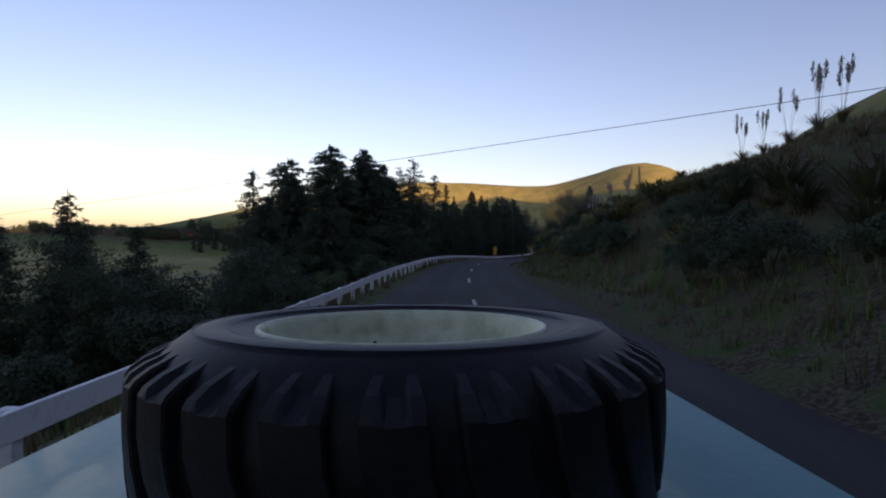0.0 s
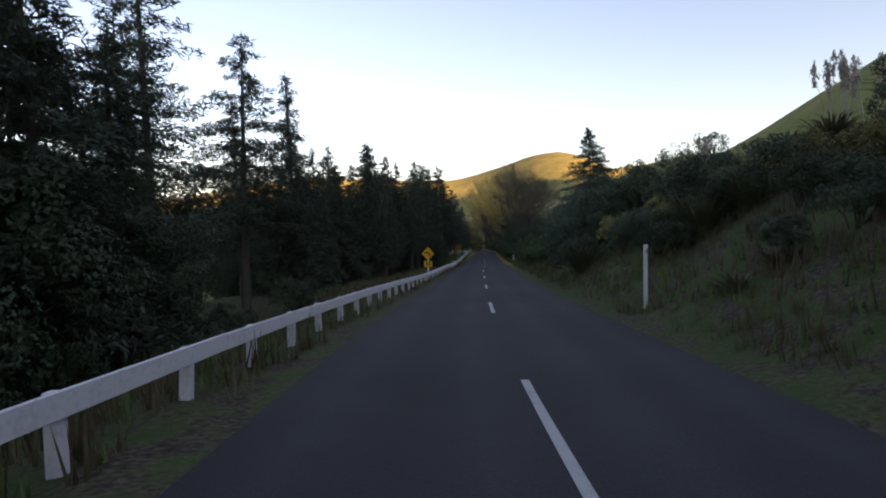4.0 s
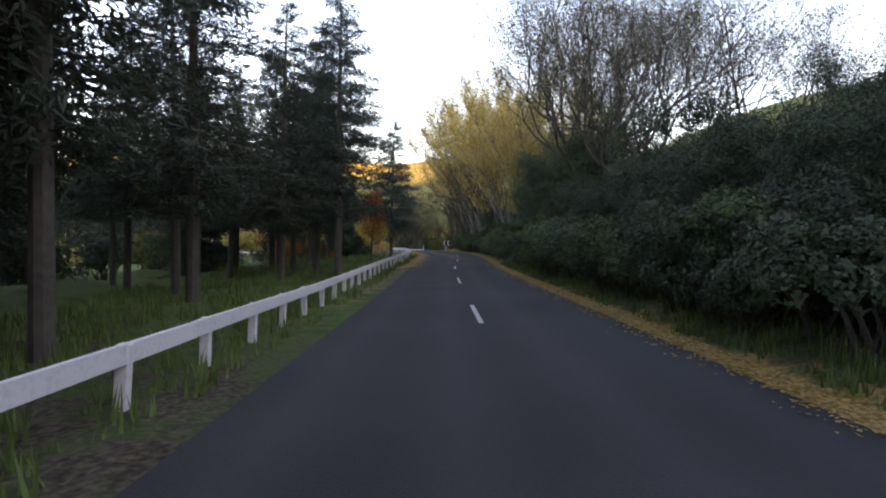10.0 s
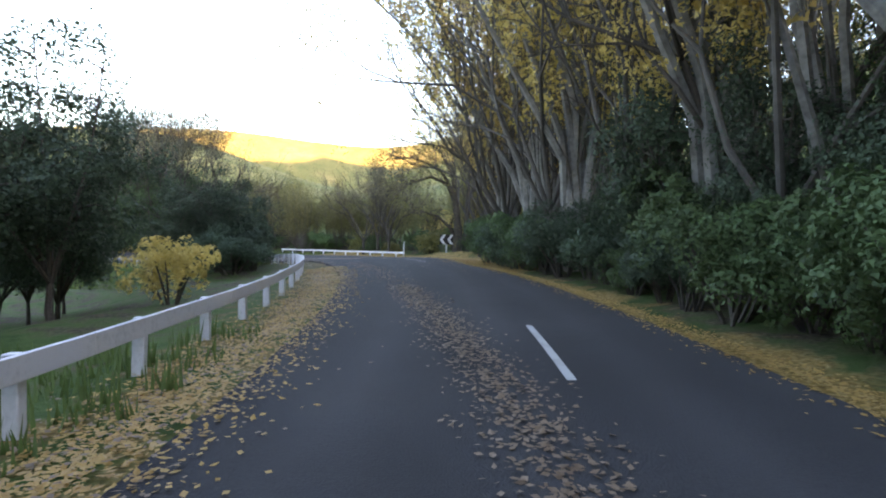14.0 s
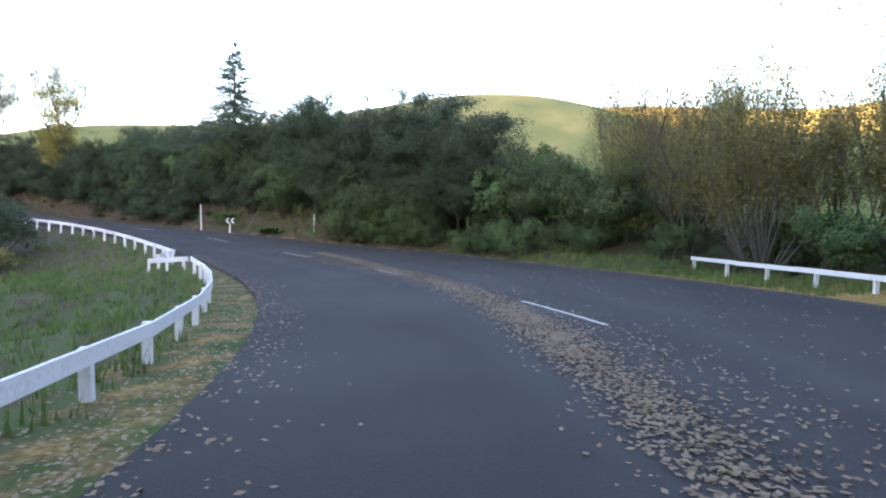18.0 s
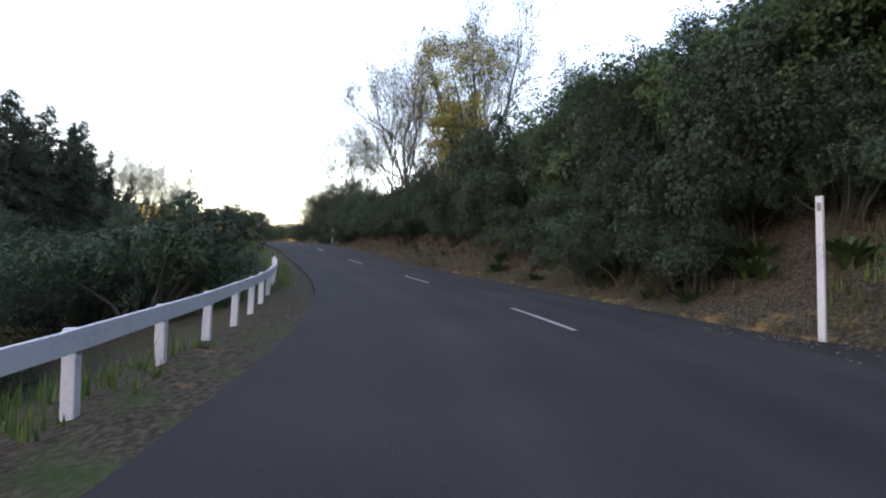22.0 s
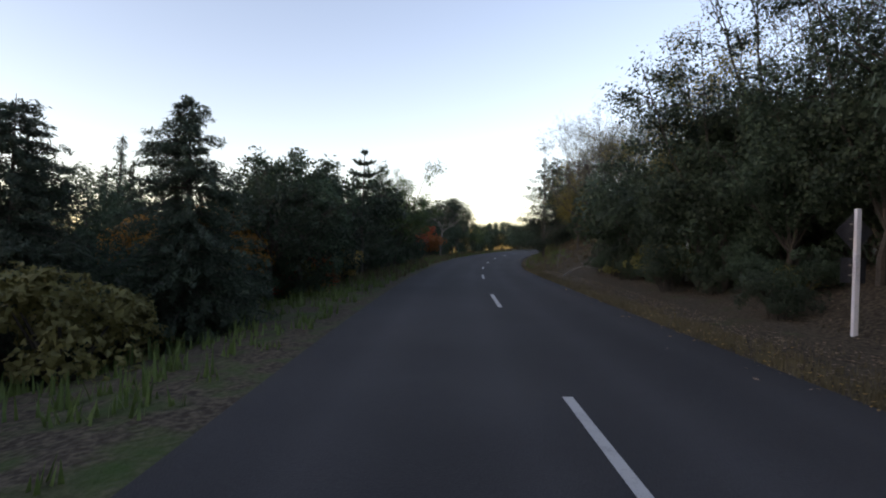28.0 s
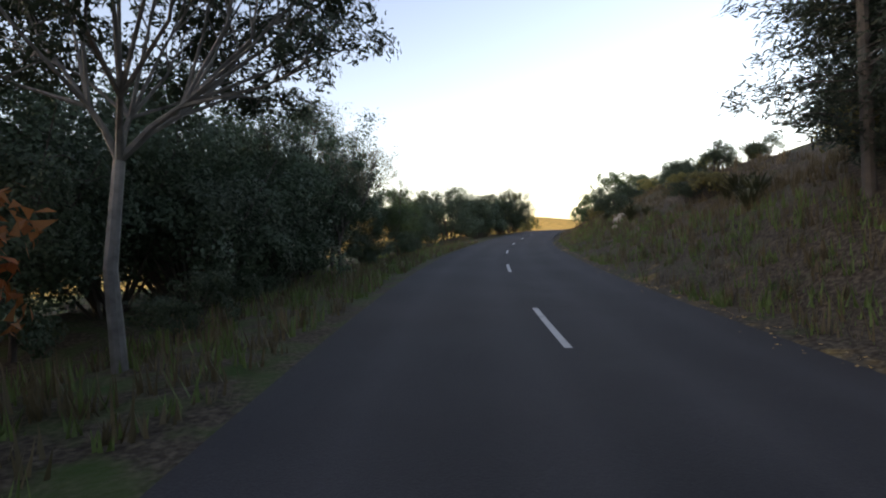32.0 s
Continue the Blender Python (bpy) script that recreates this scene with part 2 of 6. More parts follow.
def edge_right(s):
    return np.interp(s, [-60, 165, 190, 205, 220, 232, 243, 252, 262, 282, 310, 480], [3.3, 3.3, 3.6, 7.0, 10.8, 13.2, 12.6, 8.4, 5.2, 4.0, 3.7, 3.7])


def edge_left(s):
    return np.interp(s, [-60, 100, 200, 240, 480], [-1.75, -1.75, -1.7, -1.8, -1.8])


def centre_line(s):
    return np.interp(s, [-60, 150, 160, 170, 196, 208, 220, 232, 262, 290, 480], [0.75, 0.8, 0.95, 1.2, 3.0, 3.05, 3.7, 3.6, 2.4, 1.15, 1.0])


def smooth(x, a, b):
    t = np.clip((x - a) / (b - a), 0, 1)
    return t * t * (3 - 2 * t)


# side slopes along the road: start of bank, slope and height of the bank on the right; slope and depth on the left
R_S = [-60, 0, 60, 78, 95, 130, 165, 185, 205, 232, 244, 262, 285, 300, 330, 348, 365, 400, 430, 480]
R_SLOPE = [0.62, 0.62, 0.75, 0.6, 0.3, 0.3, 0.2, 0.05, 0.02, 0.05, 0.5, 0.85, 0.8, 0.5, 0.25, 0.6, 0.75, 0.6, 0.3, 0.2]
R_TOP = [10.5, 10.5, 9.5, 7, 3, 2.5, 1.5, 0.3, 0, 0.3, 7, 9, 9, 5, 2, 4.0, 5.0, 4, 2, 1]
L_S = [-60, 0, 55, 75, 125, 140, 168, 185, 205, 215, 240, 252, 300, 322, 345, 480]
L_SLOPE = [0.5, 0.5, 0.4, 0.12, 0.08, 0.03, 0.05, 0.25, 0.2, 0.06, 0.08, 0.4, 0.4, 0.15, 0.08, 0.08]
L_DEEP = [6, 6, 5, 2, 1.2, 0.5, 1, 2.5, 2, 0.8, 1.2, 5, 5, 2, 1.2, 1.2]

# rounded hills: x, y, height, half-widths along and across, turn in degrees
HILLS = [(-44, 538, 23.8, 189, 80, 0), (152, 406, 45.6, 68, 92, -15), (-20, 452, 33.6, 194, 59, 10), (102, 194, 14.6, 48, 57, 0), (83, 98, 23.4, 38, 64, 0),
         (-2, 323, 15.2, 51, 34, 5), (79, 288, 4.5, 59, 45, 0), (-88, 293, 11.8, 85, 72, 0), (63, 27, 12.5, 30, 62, 0), (-420, 780, 10.0, 260, 90, 20),
         (-982, 402, 39.8, 240, 260, 0), (-1237, -66, 89.6, 178, 437, 0), (-243, 1121, 42.8, 393, 118, 0), (379, 669, 77.6, 311, 183, -20), (-880, -111, 39.1, 376, 165, 0),
         (125, 255, 5.3, 39, 61, 0)]


def ground_height(x, y):
    """Height of the ground at places x, y (arrays), with the road's s and u."""
    x, y = np.atleast_1d(np.asarray(x, float)), np.atleast_1d(np.asarray(y, float))
    s, u = np.empty_like(x), np.empty_like(x)
    px, py, ps, ph = RX[::2], RY[::2], SS[::2], HH[::2]
    for a in range(0, len(x), 4000):
        b = slice(a, a + 4000)
        d = (x[b, None] - px) ** 2 + (y[b, None] - py) ** 2
        i = d.argmin(1)
        ex, ey = x[b] - px[i], y[b] - py[i]
        c, sn = np.cos(ph[i]), np.sin(ph[i])
        s[b] = ps[i] + (-ex * sn + ey * c)
        side = ex * c + ey * sn
        u[b] = np.where(side >= 0, 1, -1) * np.hypot(side, np.clip(np.abs(-ex * sn + ey * c) - DS * 2, 0, None))
    zr = np.interp(s, SS, ZZ) + crossfall(s, u)
    er, el = edge_right(s) + np.interp(s, [300, 312, 345, 352], [0.9, 2.6, 2.4, 0.9]), edge_left(s) - 1.3
    ur, ul = np.clip(u - er, 0, None), np.clip(el - u, 0, None)
    top, slope = np.interp(s, R_S, R_TOP), np.interp(s, R_S, R_SLOPE)
    right = top * (1 - np.exp(-ur * slope / np.maximum(top, 0.3))) * 1.12
    right = np.minimum(right, ur * slope) + 0.02 * np.clip(ur, 0, 30)
    deep, lslope = np.interp(s, L_S, L_DEEP), np.interp(s, L_S, L_SLOPE)
    left = -np.minimum(deep * (1 - np.exp(-ul * lslope / np.maximum(deep, 0.3))) * 1.1, ul * lslope)
    h = right + left
    # shoulders fall a little from the seal
    h -= 0.10 * smooth(np.maximum(u - edge_right(s), edge_left(s) - u), 0.0, 0.9) * np.where(u > 0, 1, 1)
    # uneven natural ground away from the seal
    away = smooth(np.maximum(ur, ul), 0.3, 4)
    h += away * 0.22 * (np.sin(x * 0.71 + 1.3 * np.sin(y * 0.33)) + np.sin(y * 0.83 + 1.7 * np.sin(x * 0.29)))
    # the wider country
    far = smooth(np.maximum(ur, ul), 8, 45)
    land = np.full_like(x, -9.0)
    for hx, hy, hh, a, b, turn in HILLS:
        c, sn = math.cos(radians(turn)), math.sin(radians(turn))
        dx, dy = x - hx, y - hy
        q = ((dx * c + dy * sn) / a) ** 2 + ((-dx * sn + dy * c) / b) ** 2
        land = land + (hh + 9) * np.exp(-q * 1.1)
    # unseen ridge added behind the road, towards the sun, to shade the valley
    along = x * 0.866 + y * 0.5
    out = x * 0.5 - y * 0.866
    shade_ridge = np.interp(along, [-110, -45, 20, 90, 160, 215, 270, 330], [0, 92, 96, 96, 94, 118, 122, 55])
    land += shade_ridge * np.exp(-((out - 95) / 36) ** 2)
    land += 1.4 * np.sin(x * 0.021 + 2 * np.sin(y * 0.013)) + 1.1 * np.sin(y * 0.031 + 1.5 * np.sin(x * 0.017))
    base = zr + h
    hill_add = np.maximum(land - zr, -5.0)
    z = base * (1 - far) + (zr + hill_add) * far
    z = np.where(u > 0, np.maximum(z, base * (1 - smooth(ur, 40, 90)) + z * smooth(ur, 40, 90)), z)
    return z, s, u


def place(s, u, lift=0.0):
    """A place on the ground beside the road."""
    x, y, h, _ = alignment(s)
    x, y = x + u * math.cos(h), y + u * math.sin(h)
    return Vector((x, y, float(ground_height(x, y)[0][0]) + lift))


def on_road(s, u, lift=0.0):
    x, y, h, z = alignment(s)
    return Vector((x + u * math.cos(h), y + u * math.sin(h), z + float(crossfall(s, u)) + lift))


def mesh_object(name, verts, faces, mat, parent=None, label="", smooth_shade=False):
    me = bpy.data.meshes.new(name)
    me.from_pydata([tuple(v) for v in verts], [], [tuple(f) for f in faces])
    if mat:
        me.materials.append(mat)
    if smooth_shade:
        me.polygons.foreach_set("use_smooth", [True] * len(me.polygons))
    ob = new(name, me)
    if parent:
        ob.parent = parent
    if label:
        ob["label"] = label
    return ob


def part(name, bm, mat, parent=None, label="", smooth_shade=False):
    me = bpy.data.meshes.new(name)
    bm.to_mesh(me)
    bm.free()
    me.materials.append(mat)
    if smooth_shade:
        me.polygons.foreach_set("use_smooth", [True] * len(me.polygons))
    ob = new(name, me)
    if parent:
        ob.parent = parent
    if label:
        ob["label"] = label
    return ob


# ---------- ground ----------
def ground_material():
    m = bpy.data.materials.new("ground_cover")
    m.use_nodes = True
    nt, n = m.node_tree, m.node_tree.nodes
    L = nt.links.new
    p = n["Principled BSDF"]
    p.inputs["Roughness"].default_value = 0.95
    p.inputs["Specular IOR Level"].default_value = 0.1
    tc = n.new("ShaderNodeTexCoord")

    def noise_node(scale, detail=5.0):
        t = n.new("ShaderNodeTexNoise")
        t.inputs["Scale"].default_value, t.inputs["Detail"].default_value = scale, detail
        L(tc.outputs["Object"], t.inputs["Vector"])
        return t

    def ramp(src, stops):
        r = n.new("ShaderNodeValToRGB")
        while len(r.color_ramp.elements) < len(stops):
            r.color_ramp.elements.new(0.5)
        for e, (q, c) in zip(r.color_ramp.elements, stops):
            e.position, e.color = q, (*c, 1)
        L(src, r.inputs["Fac"])
        return r.outputs["Color"]

    def blend(fac, a, b):
        x = n.new("ShaderNodeMix")
        x.data_type = "RGBA"
        L(fac, x.inputs["Factor"])
        L(a, x.inputs["A"])
        L(b, x.inputs["B"])
        return x.outputs["Result"]

    n1, n2, n3 = noise_node(0.12), noise_node(1.7), noise_node(14)
    grass = ramp(n2.outputs["Fac"], [(0.3, (0.036, 0.066, 0.020)), (0.5, (0.068, 0.108, 0.032)), (0.7, (0.105, 0.115, 0.048))])
    hill = ramp(n1.outputs["Fac"], [(0.3, (0.145, 0.158, 0.063)), (0.55, (0.215, 0.202, 0.08)), (0.75, (0.295, 0.245, 0.105))])
    soil = ramp(n3.outputs["Fac"], [(0.3, (0.028, 0.022, 0.016)), (0.5, (0.065, 0.052, 0.037)), (0.7, (0.12, 0.10, 0.072))])
    litter = ramp(n3.outputs["Fac"], [(0.3, (0.12, 0.075, 0.03)), (0.5, (0.26, 0.17, 0.055)), (0.7, (0.36, 0.26, 0.12))])

    def attr(name):
        a = n.new("ShaderNodeAttribute")
        a.attribute_name = name
        return a.outputs["Fac"]

    def rough_edge(src):
        a = n.new("ShaderNodeMath")
        a.operation = "ADD"
        L(src, a.inputs[0])
        b = n.new("ShaderNodeMath")
        b.operation = "MULTIPLY_ADD"
        L(n2.outputs["Fac"], b.inputs[0])
        b.inputs[1].default_value, b.inputs[2].default_value = 1.6, -0.8
        L(b.outputs[0], a.inputs[1])
        c = n.new("ShaderNodeMapRange")
        c.inputs["From Min"].default_value, c.inputs["From Max"].default_value = 0.3, 0.7
        L(a.outputs[0], c.inputs["Value"])
        return c.outputs[0]

    col = blend(attr("pasture"), grass, hill)
    col = blend(rough_edge(attr("soil")), col, soil)
    col = blend(rough_edge(attr("litter")), col, litter)
    L(col, p.inputs["Base Color"])
    b = n.new("ShaderNodeBump")
    b.inputs["Strength"].default_value, b.inputs["Distance"].default_value = 0.6, 0.08
    L(n3.outputs["Fac"], b.inputs["Height"])
    L(b.outputs[0], p.inputs["Normal"])
    return m


def spread(lo, hi, step, far, grow):
    core = list(np.arange(lo, hi + 0.01, step))
    a, b, d = [], [], step
    x = lo
    while x > -far:
        d *= grow
        x -= d
        a.append(x)
    x, d = hi, step
    while x < far:
        d *= grow
        x += d
        b.append(x)
    return np.array(a[::-1] + core + b)


gx, gy = spread(-190, 75, 1.25, 4200, 1.13), spread(-25, 285, 1.25, 4200, 1.13)
GX, GY = np.meshgrid(gx, gy)
gz, gs, gu = ground_height(GX.ravel(), GY.ravel())
nx, ny = len(gx), len(gy)
inside = (gu > edge_left(gs) - 0.6) & (gu < edge_right(gs) + 0.6) & (gs > -58) & (gs < 478)
gz = np.where(inside, np.minimum(gz, np.interp(gs, SS, ZZ) + crossfall(gs, gu) - 0.12), gz)
idx = np.arange(nx * ny).reshape(ny, nx)
gfaces = np.stack([idx[:-1, :-1], idx[:-1, 1:], idx[1:, 1:], idx[1:, :-1]], -1).reshape(-1, 4)
ground = mesh_object("ground", np.c_[GX.ravel(), GY.ravel(), gz].tolist(), gfaces.tolist(), ground_material(), smooth_shade=True)
tagged(ground, "grassy valley ground with earth banks, verges and hills", "ground", kind="structure")
off_r, off_l = gu - edge_right(gs), edge_left(gs) - gu
off = np.maximum(off_r, off_l)
bank = np.where(gu > 0, np.interp(gs, [-60, 0, 60, 90, 130, 200, 240, 250, 300, 340, 355, 400], [0.6, 0.6, 0.55, 0.4, 0.6, 0.45, 0.6, 0.9, 0.85, 0.9, 0.85, 0.7]),
                np.interp(gs, [-60, 60, 90, 125, 135, 170, 185, 205, 225, 240, 260, 330, 400], [0.4, 0.55, 0.75, 0.7, 0.25, 0.3, 0.5, 0.5, 0.5, 0.6, 0.7, 0.65, 0.6]))
soil_v = bank * (1 - smooth(off, 8, 30)) * (off > -1)
lit_v = np.where(gu > 0, np.interp(gs, [80, 112, 130, 222, 240, 290, 330, 400], [0, 0.45, 0.95, 0.95, 0.45, 0.3, 0.35, 0.2]) * (1 - smooth(off_r, 0.5, np.interp(gs, [185, 196, 222, 234], [1.3, 12.0, 10.0, 1.3]))),
                 np.interp(gs, [120, 145, 165, 235, 255, 270], [0, 0.32, 0.42, 0.38, 0.2, 0]) * (1 - smooth(off_l, 1.0, 2.8)))
for name, val in (("pasture", smooth(off, 14, 60)), ("soil", soil_v), ("litter", lit_v)):
    ground.data.attributes.new(name, "FLOAT", "POINT").data.foreach_set("value", np.asarray(val, np.float32))


# ---------- road ----------
def strip(name, s0, s1, ua, ub, lift, mat, step=1.0, cols=1, thick=0.0):
    """A ribbon along the road between offsets ua(s) and ub(s)."""
    ss = np.linspace(s0, s1, max(2, int((s1 - s0) / step) + 1))
    verts, faces = [], []
    for s in ss:
        a, b = (ua(s), ub(s)) if callable(ua) else (ua, ub)
        for j in range(cols + 1):
            verts.append(on_road(s, a + (b - a) * j / cols, lift))
    w = cols + 1
    for i in range(len(ss) - 1):
        for j in range(cols):
            faces.append((i * w + j, i * w + j + 1, (i + 1) * w + j + 1, (i + 1) * w + j))
    if thick:
        n0 = len(verts)
        verts += [v - Vector((0, 0, thick)) for v in verts]
        for i in range(len(ss) - 1):
            for j in (0, cols):
                q = (i * w + j, (i + 1) * w + j, n0 + (i + 1) * w + j, n0 + i * w + j)
                faces.append(q if j else q[::-1])
    return verts, faces


ROAD_COLS = 18
rv, rf = strip("road", -58, 476, edge_left, edge_right, 0.0, None, 1.0, ROAD_COLS, 0.2)
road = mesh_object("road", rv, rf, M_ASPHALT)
rs = np.linspace(-58, 476, len(rv) // 2 // (ROAD_COLS + 1))
ru = edge_left(rs)[:, None] + (edge_right(rs) - edge_left(rs))[:, None] * np.linspace(0, 1, ROAD_COLS + 1)[None, :]
mid_u = centre_line(rs)[:, None]
tracks = sum(np.exp(-((ru - mid_u - o) / 0.28) ** 2) for o in (-1.95, -0.55, 0.75, 2.0))
wear = np.r_[tracks.ravel(), tracks.ravel() * 0]
road.data.attributes.new("wear", "FLOAT", "POINT").data.foreach_set("value", wear.astype(np.float32))
tagged(road, "dark chip-sealed two-lane country road", "road", kind="structure")
v, f = strip("d", 193.6, 198.6, lambda q: centre_line(q) - 0.047, lambda q: centre_line(q) + 0.047, 0.006, None, 0.5)
mesh_object("centre_line_dash", v, f, M_PAINT_LINE, road, "long worn white centre-line dash")
for s in np.arange(-8.2, 470, 10.0):
    if 172 < s < 200:
        continue
    c = centre_line(s)
    v, f = strip("d", s, s + 3.0, lambda q: centre_line(q) - 0.047, lambda q: centre_line(q) + 0.047, 0.006, None, 0.5)
    d = mesh_object("centre_line_dash", v, f, M_PAINT_LINE, road, "worn white centre-line dash")


# ---------- plant builders ----------
def tube(path, radii, sides=6):
    """Verts and faces of a tapering limb along points."""
    verts, faces = [], []
    path = [Vector(p) for p in path]
    for i, p in enumerate(path):
        d = (path[min(i + 1, len(path) - 1)] - path[max(i - 1, 0)]).normalized()
        a = d.cross(Vector((0.31, 0.95, 0.05))).normalized()
        b = d.cross(a)
        for k in range(sides):
            t = 2 * math.pi * k / sides
            verts.append(p + (a * math.cos(t) + b * math.sin(t)) * radii[i])
        if i:
            o = (i - 1) * sides
            for k in range(sides):
                faces.append((o + k, o + (k + 1) % sides, o + sides + (k + 1) % sides, o + sides + k))
    return verts, faces


def join(pieces):
    verts, faces = [], []
    for v, f in pieces:
        o = len(verts)
        verts += v
        faces += [tuple(i + o for i in q) for q in f]
    return verts, faces


def leaves(centres, length, width, rng, axis=None, axis_mix=0.0):
    """Small pointed leaf sprigs, one three-cornered blade at each centre."""
    c = np.asarray(centres, float)
    n = len(c)
    a = rng.normal(size=(n, 3))
    a /= np.linalg.norm(a, axis=1)[:, None]
    if axis is not None:
        a = a * (1 - axis_mix) + np.asarray(axis, float) * axis_mix
        a /= np.linalg.norm(a, axis=1)[:, None] + 1e-9
    b = np.cross(a, rng.normal(size=(n, 3)))
    b /= np.linalg.norm(b, axis=1)[:, None] + 1e-9
    size = rng.uniform(0.6, 1.3, (n, 1))
    a, b = a * length * size / 2, b * width * size / 2
    verts = np.stack([c + b - a, c + a * 1.1, c - b - a * 0.8], 1).reshape(-1, 3)
    faces = np.arange(3 * n).reshape(n, 3)
    return verts, faces


def facing_leaves(centres, outward, length, width, rng, loose=0.55):
    """Leaf sprigs laid like shingles over a crown: each faces outward, within `loose`."""
    c = np.asarray(centres, float)
    n = len(c)
    nrm = np.asarray(outward, float) + rng.normal(size=(n, 3)) * loose
    nrm /= np.linalg.norm(nrm, axis=1)[:, None] + 1e-9
    a = np.cross(nrm, rng.normal(size=(n, 3)))
    a /= np.linalg.norm(a, axis=1)[:, None] + 1e-9
    b = np.cross(nrm, a)
    size = rng.uniform(0.6, 1.3, (n, 1))
    a, b = a * length * size / 2, b * width * size / 2
    verts = np.stack([c + b - a, c + a * 1.1, c - b - a * 0.8], 1).reshape(-1, 3)
    return verts, np.arange(3 * n).reshape(n, 3)


def clumped(rng, centre, radius, count, squash=0.8, clumps=16, upper=-0.35):
    """Leaf places and outward directions over a lobe made of many small rounded clumps."""
    d = rng.normal(size=(clumps, 3))
    d /= np.linalg.norm(d, axis=1)[:, None]
    d[:, 2] = np.where(d[:, 2] < upper, -d[:, 2], d[:, 2])
    cc = np.asarray(centre, float) + d * radius * rng.uniform(0.55, 0.95, (clumps, 1)) * np.array([1, 1, squash])
    pick = rng.integers(0, clumps, count)
    e = rng.normal(size=(count, 3))
    e /= np.linalg.norm(e, axis=1)[:, None]
    e = np.where((e * d[pick]).sum(1)[:, None] < -0.3, -e, e)
    cr = radius * rng.uniform(0.22, 0.42, clumps)
    p = cc[pick] + e * (cr[pick] * rng.uniform(0.6, 1.05, count) ** 0.5)[:, None]
    return p, e * 0.8 + d[pick] * 0.5 + np.array([0, 0, 0.25])


def plant(name, label, category, pieces, group=""):
    """A thing of an Empty at its base with parts (name, verts, faces, material, label)."""
    root = new(name)
    root.empty_display_size = 0.3
    for pname, v, f, mat, plabel in pieces:
        mesh_object(pname, np.asarray(v).tolist(), np.asarray(f).tolist() if isinstance(f, np.ndarray) else f, mat, root, plabel)
    return tagged(root, label, category, group)


def conifer(seed, h, radius, start=0.15, step=0.42, per=7, mat=None, bark=None, droop=0.25, spray=0.5, density=1.0, label="", ragged=0.35, shape=0.85, girth=1.0):
    rng = np.random.default_rng(seed)
    lean = rng.normal(0, 0.015, 2) * h
    wood = [tube([(0, 0, -0.6), (lean[0] * 0.2, lean[1] * 0.2, h * 0.35), (lean[0] * 0.6, lean[1] * 0.6, h * 0.7), (lean[0], lean[1], h)],
                 [(0.012 * h + 0.02) * girth, (0.010 * h + 0.015) * girth, 0.006 * h + 0.01, 0.01], 9)]
    cen, axs = [], []
    z = start * h
    while z < h * 0.99:
        t = (z - start * h) / (h * (1 - start))
        full = radius * (1 - t) ** shape * (1 if t > 0.08 else 0.75) + 0.12
        for _ in range(max(3, int(per * (1 - 0.5 * t)))):
            ang = rng.uniform(0, 2 * math.pi)
            ln = full * rng.uniform(1 - ragged, 1 + ragged * 0.6)
            dirv = np.array([math.cos(ang), math.sin(ang), 0.0])
            z0 = z + rng.uniform(-step, step) * 0.5
            base = np.array([lean[0] * z / h, lean[1] * z / h, z0])
            tip = base + dirv * ln + np.array([0, 0, -droop * ln + 0.12 * ln * (t > 0.6)])
            if ln > 0.6:
                wood.append(tube([base, (base + tip) / 2 + np.array([0, 0, 0.06 * ln]), tip], [0.008 * ln + 0.005, 0.005 * ln + 0.004, 0.003], 3))
            m = max(3, int(ln / 0.05 * density))
            q = rng.uniform(0.18, 1.0, m)
            pts = base + (tip - base) * q[:, None] + rng.normal(0, 0.07 + 0.10 * ln / radius, (m, 3)) * (1.1 - 0.5 * q[:, None])
            cen.append(pts)
            axs.append(np.repeat((dirv + np.array([0, 0, -0.3]))[None], m, 0))
        z += step * rng.uniform(0.8, 1.2)
    cen, axs = np.concatenate(cen), np.concatenate(axs)
    v, f = leaves(cen, spray * 1.15, spray * 0.26, rng, axs, 0.5)
    tv, tf = join(wood)
    return plant("conifer_tree", label, "tree", [("trunk", tv, tf, bark or M_BARK, "bark-covered trunk and boughs"), ("crown", v, f, mat or M_NEEDLE, "")])


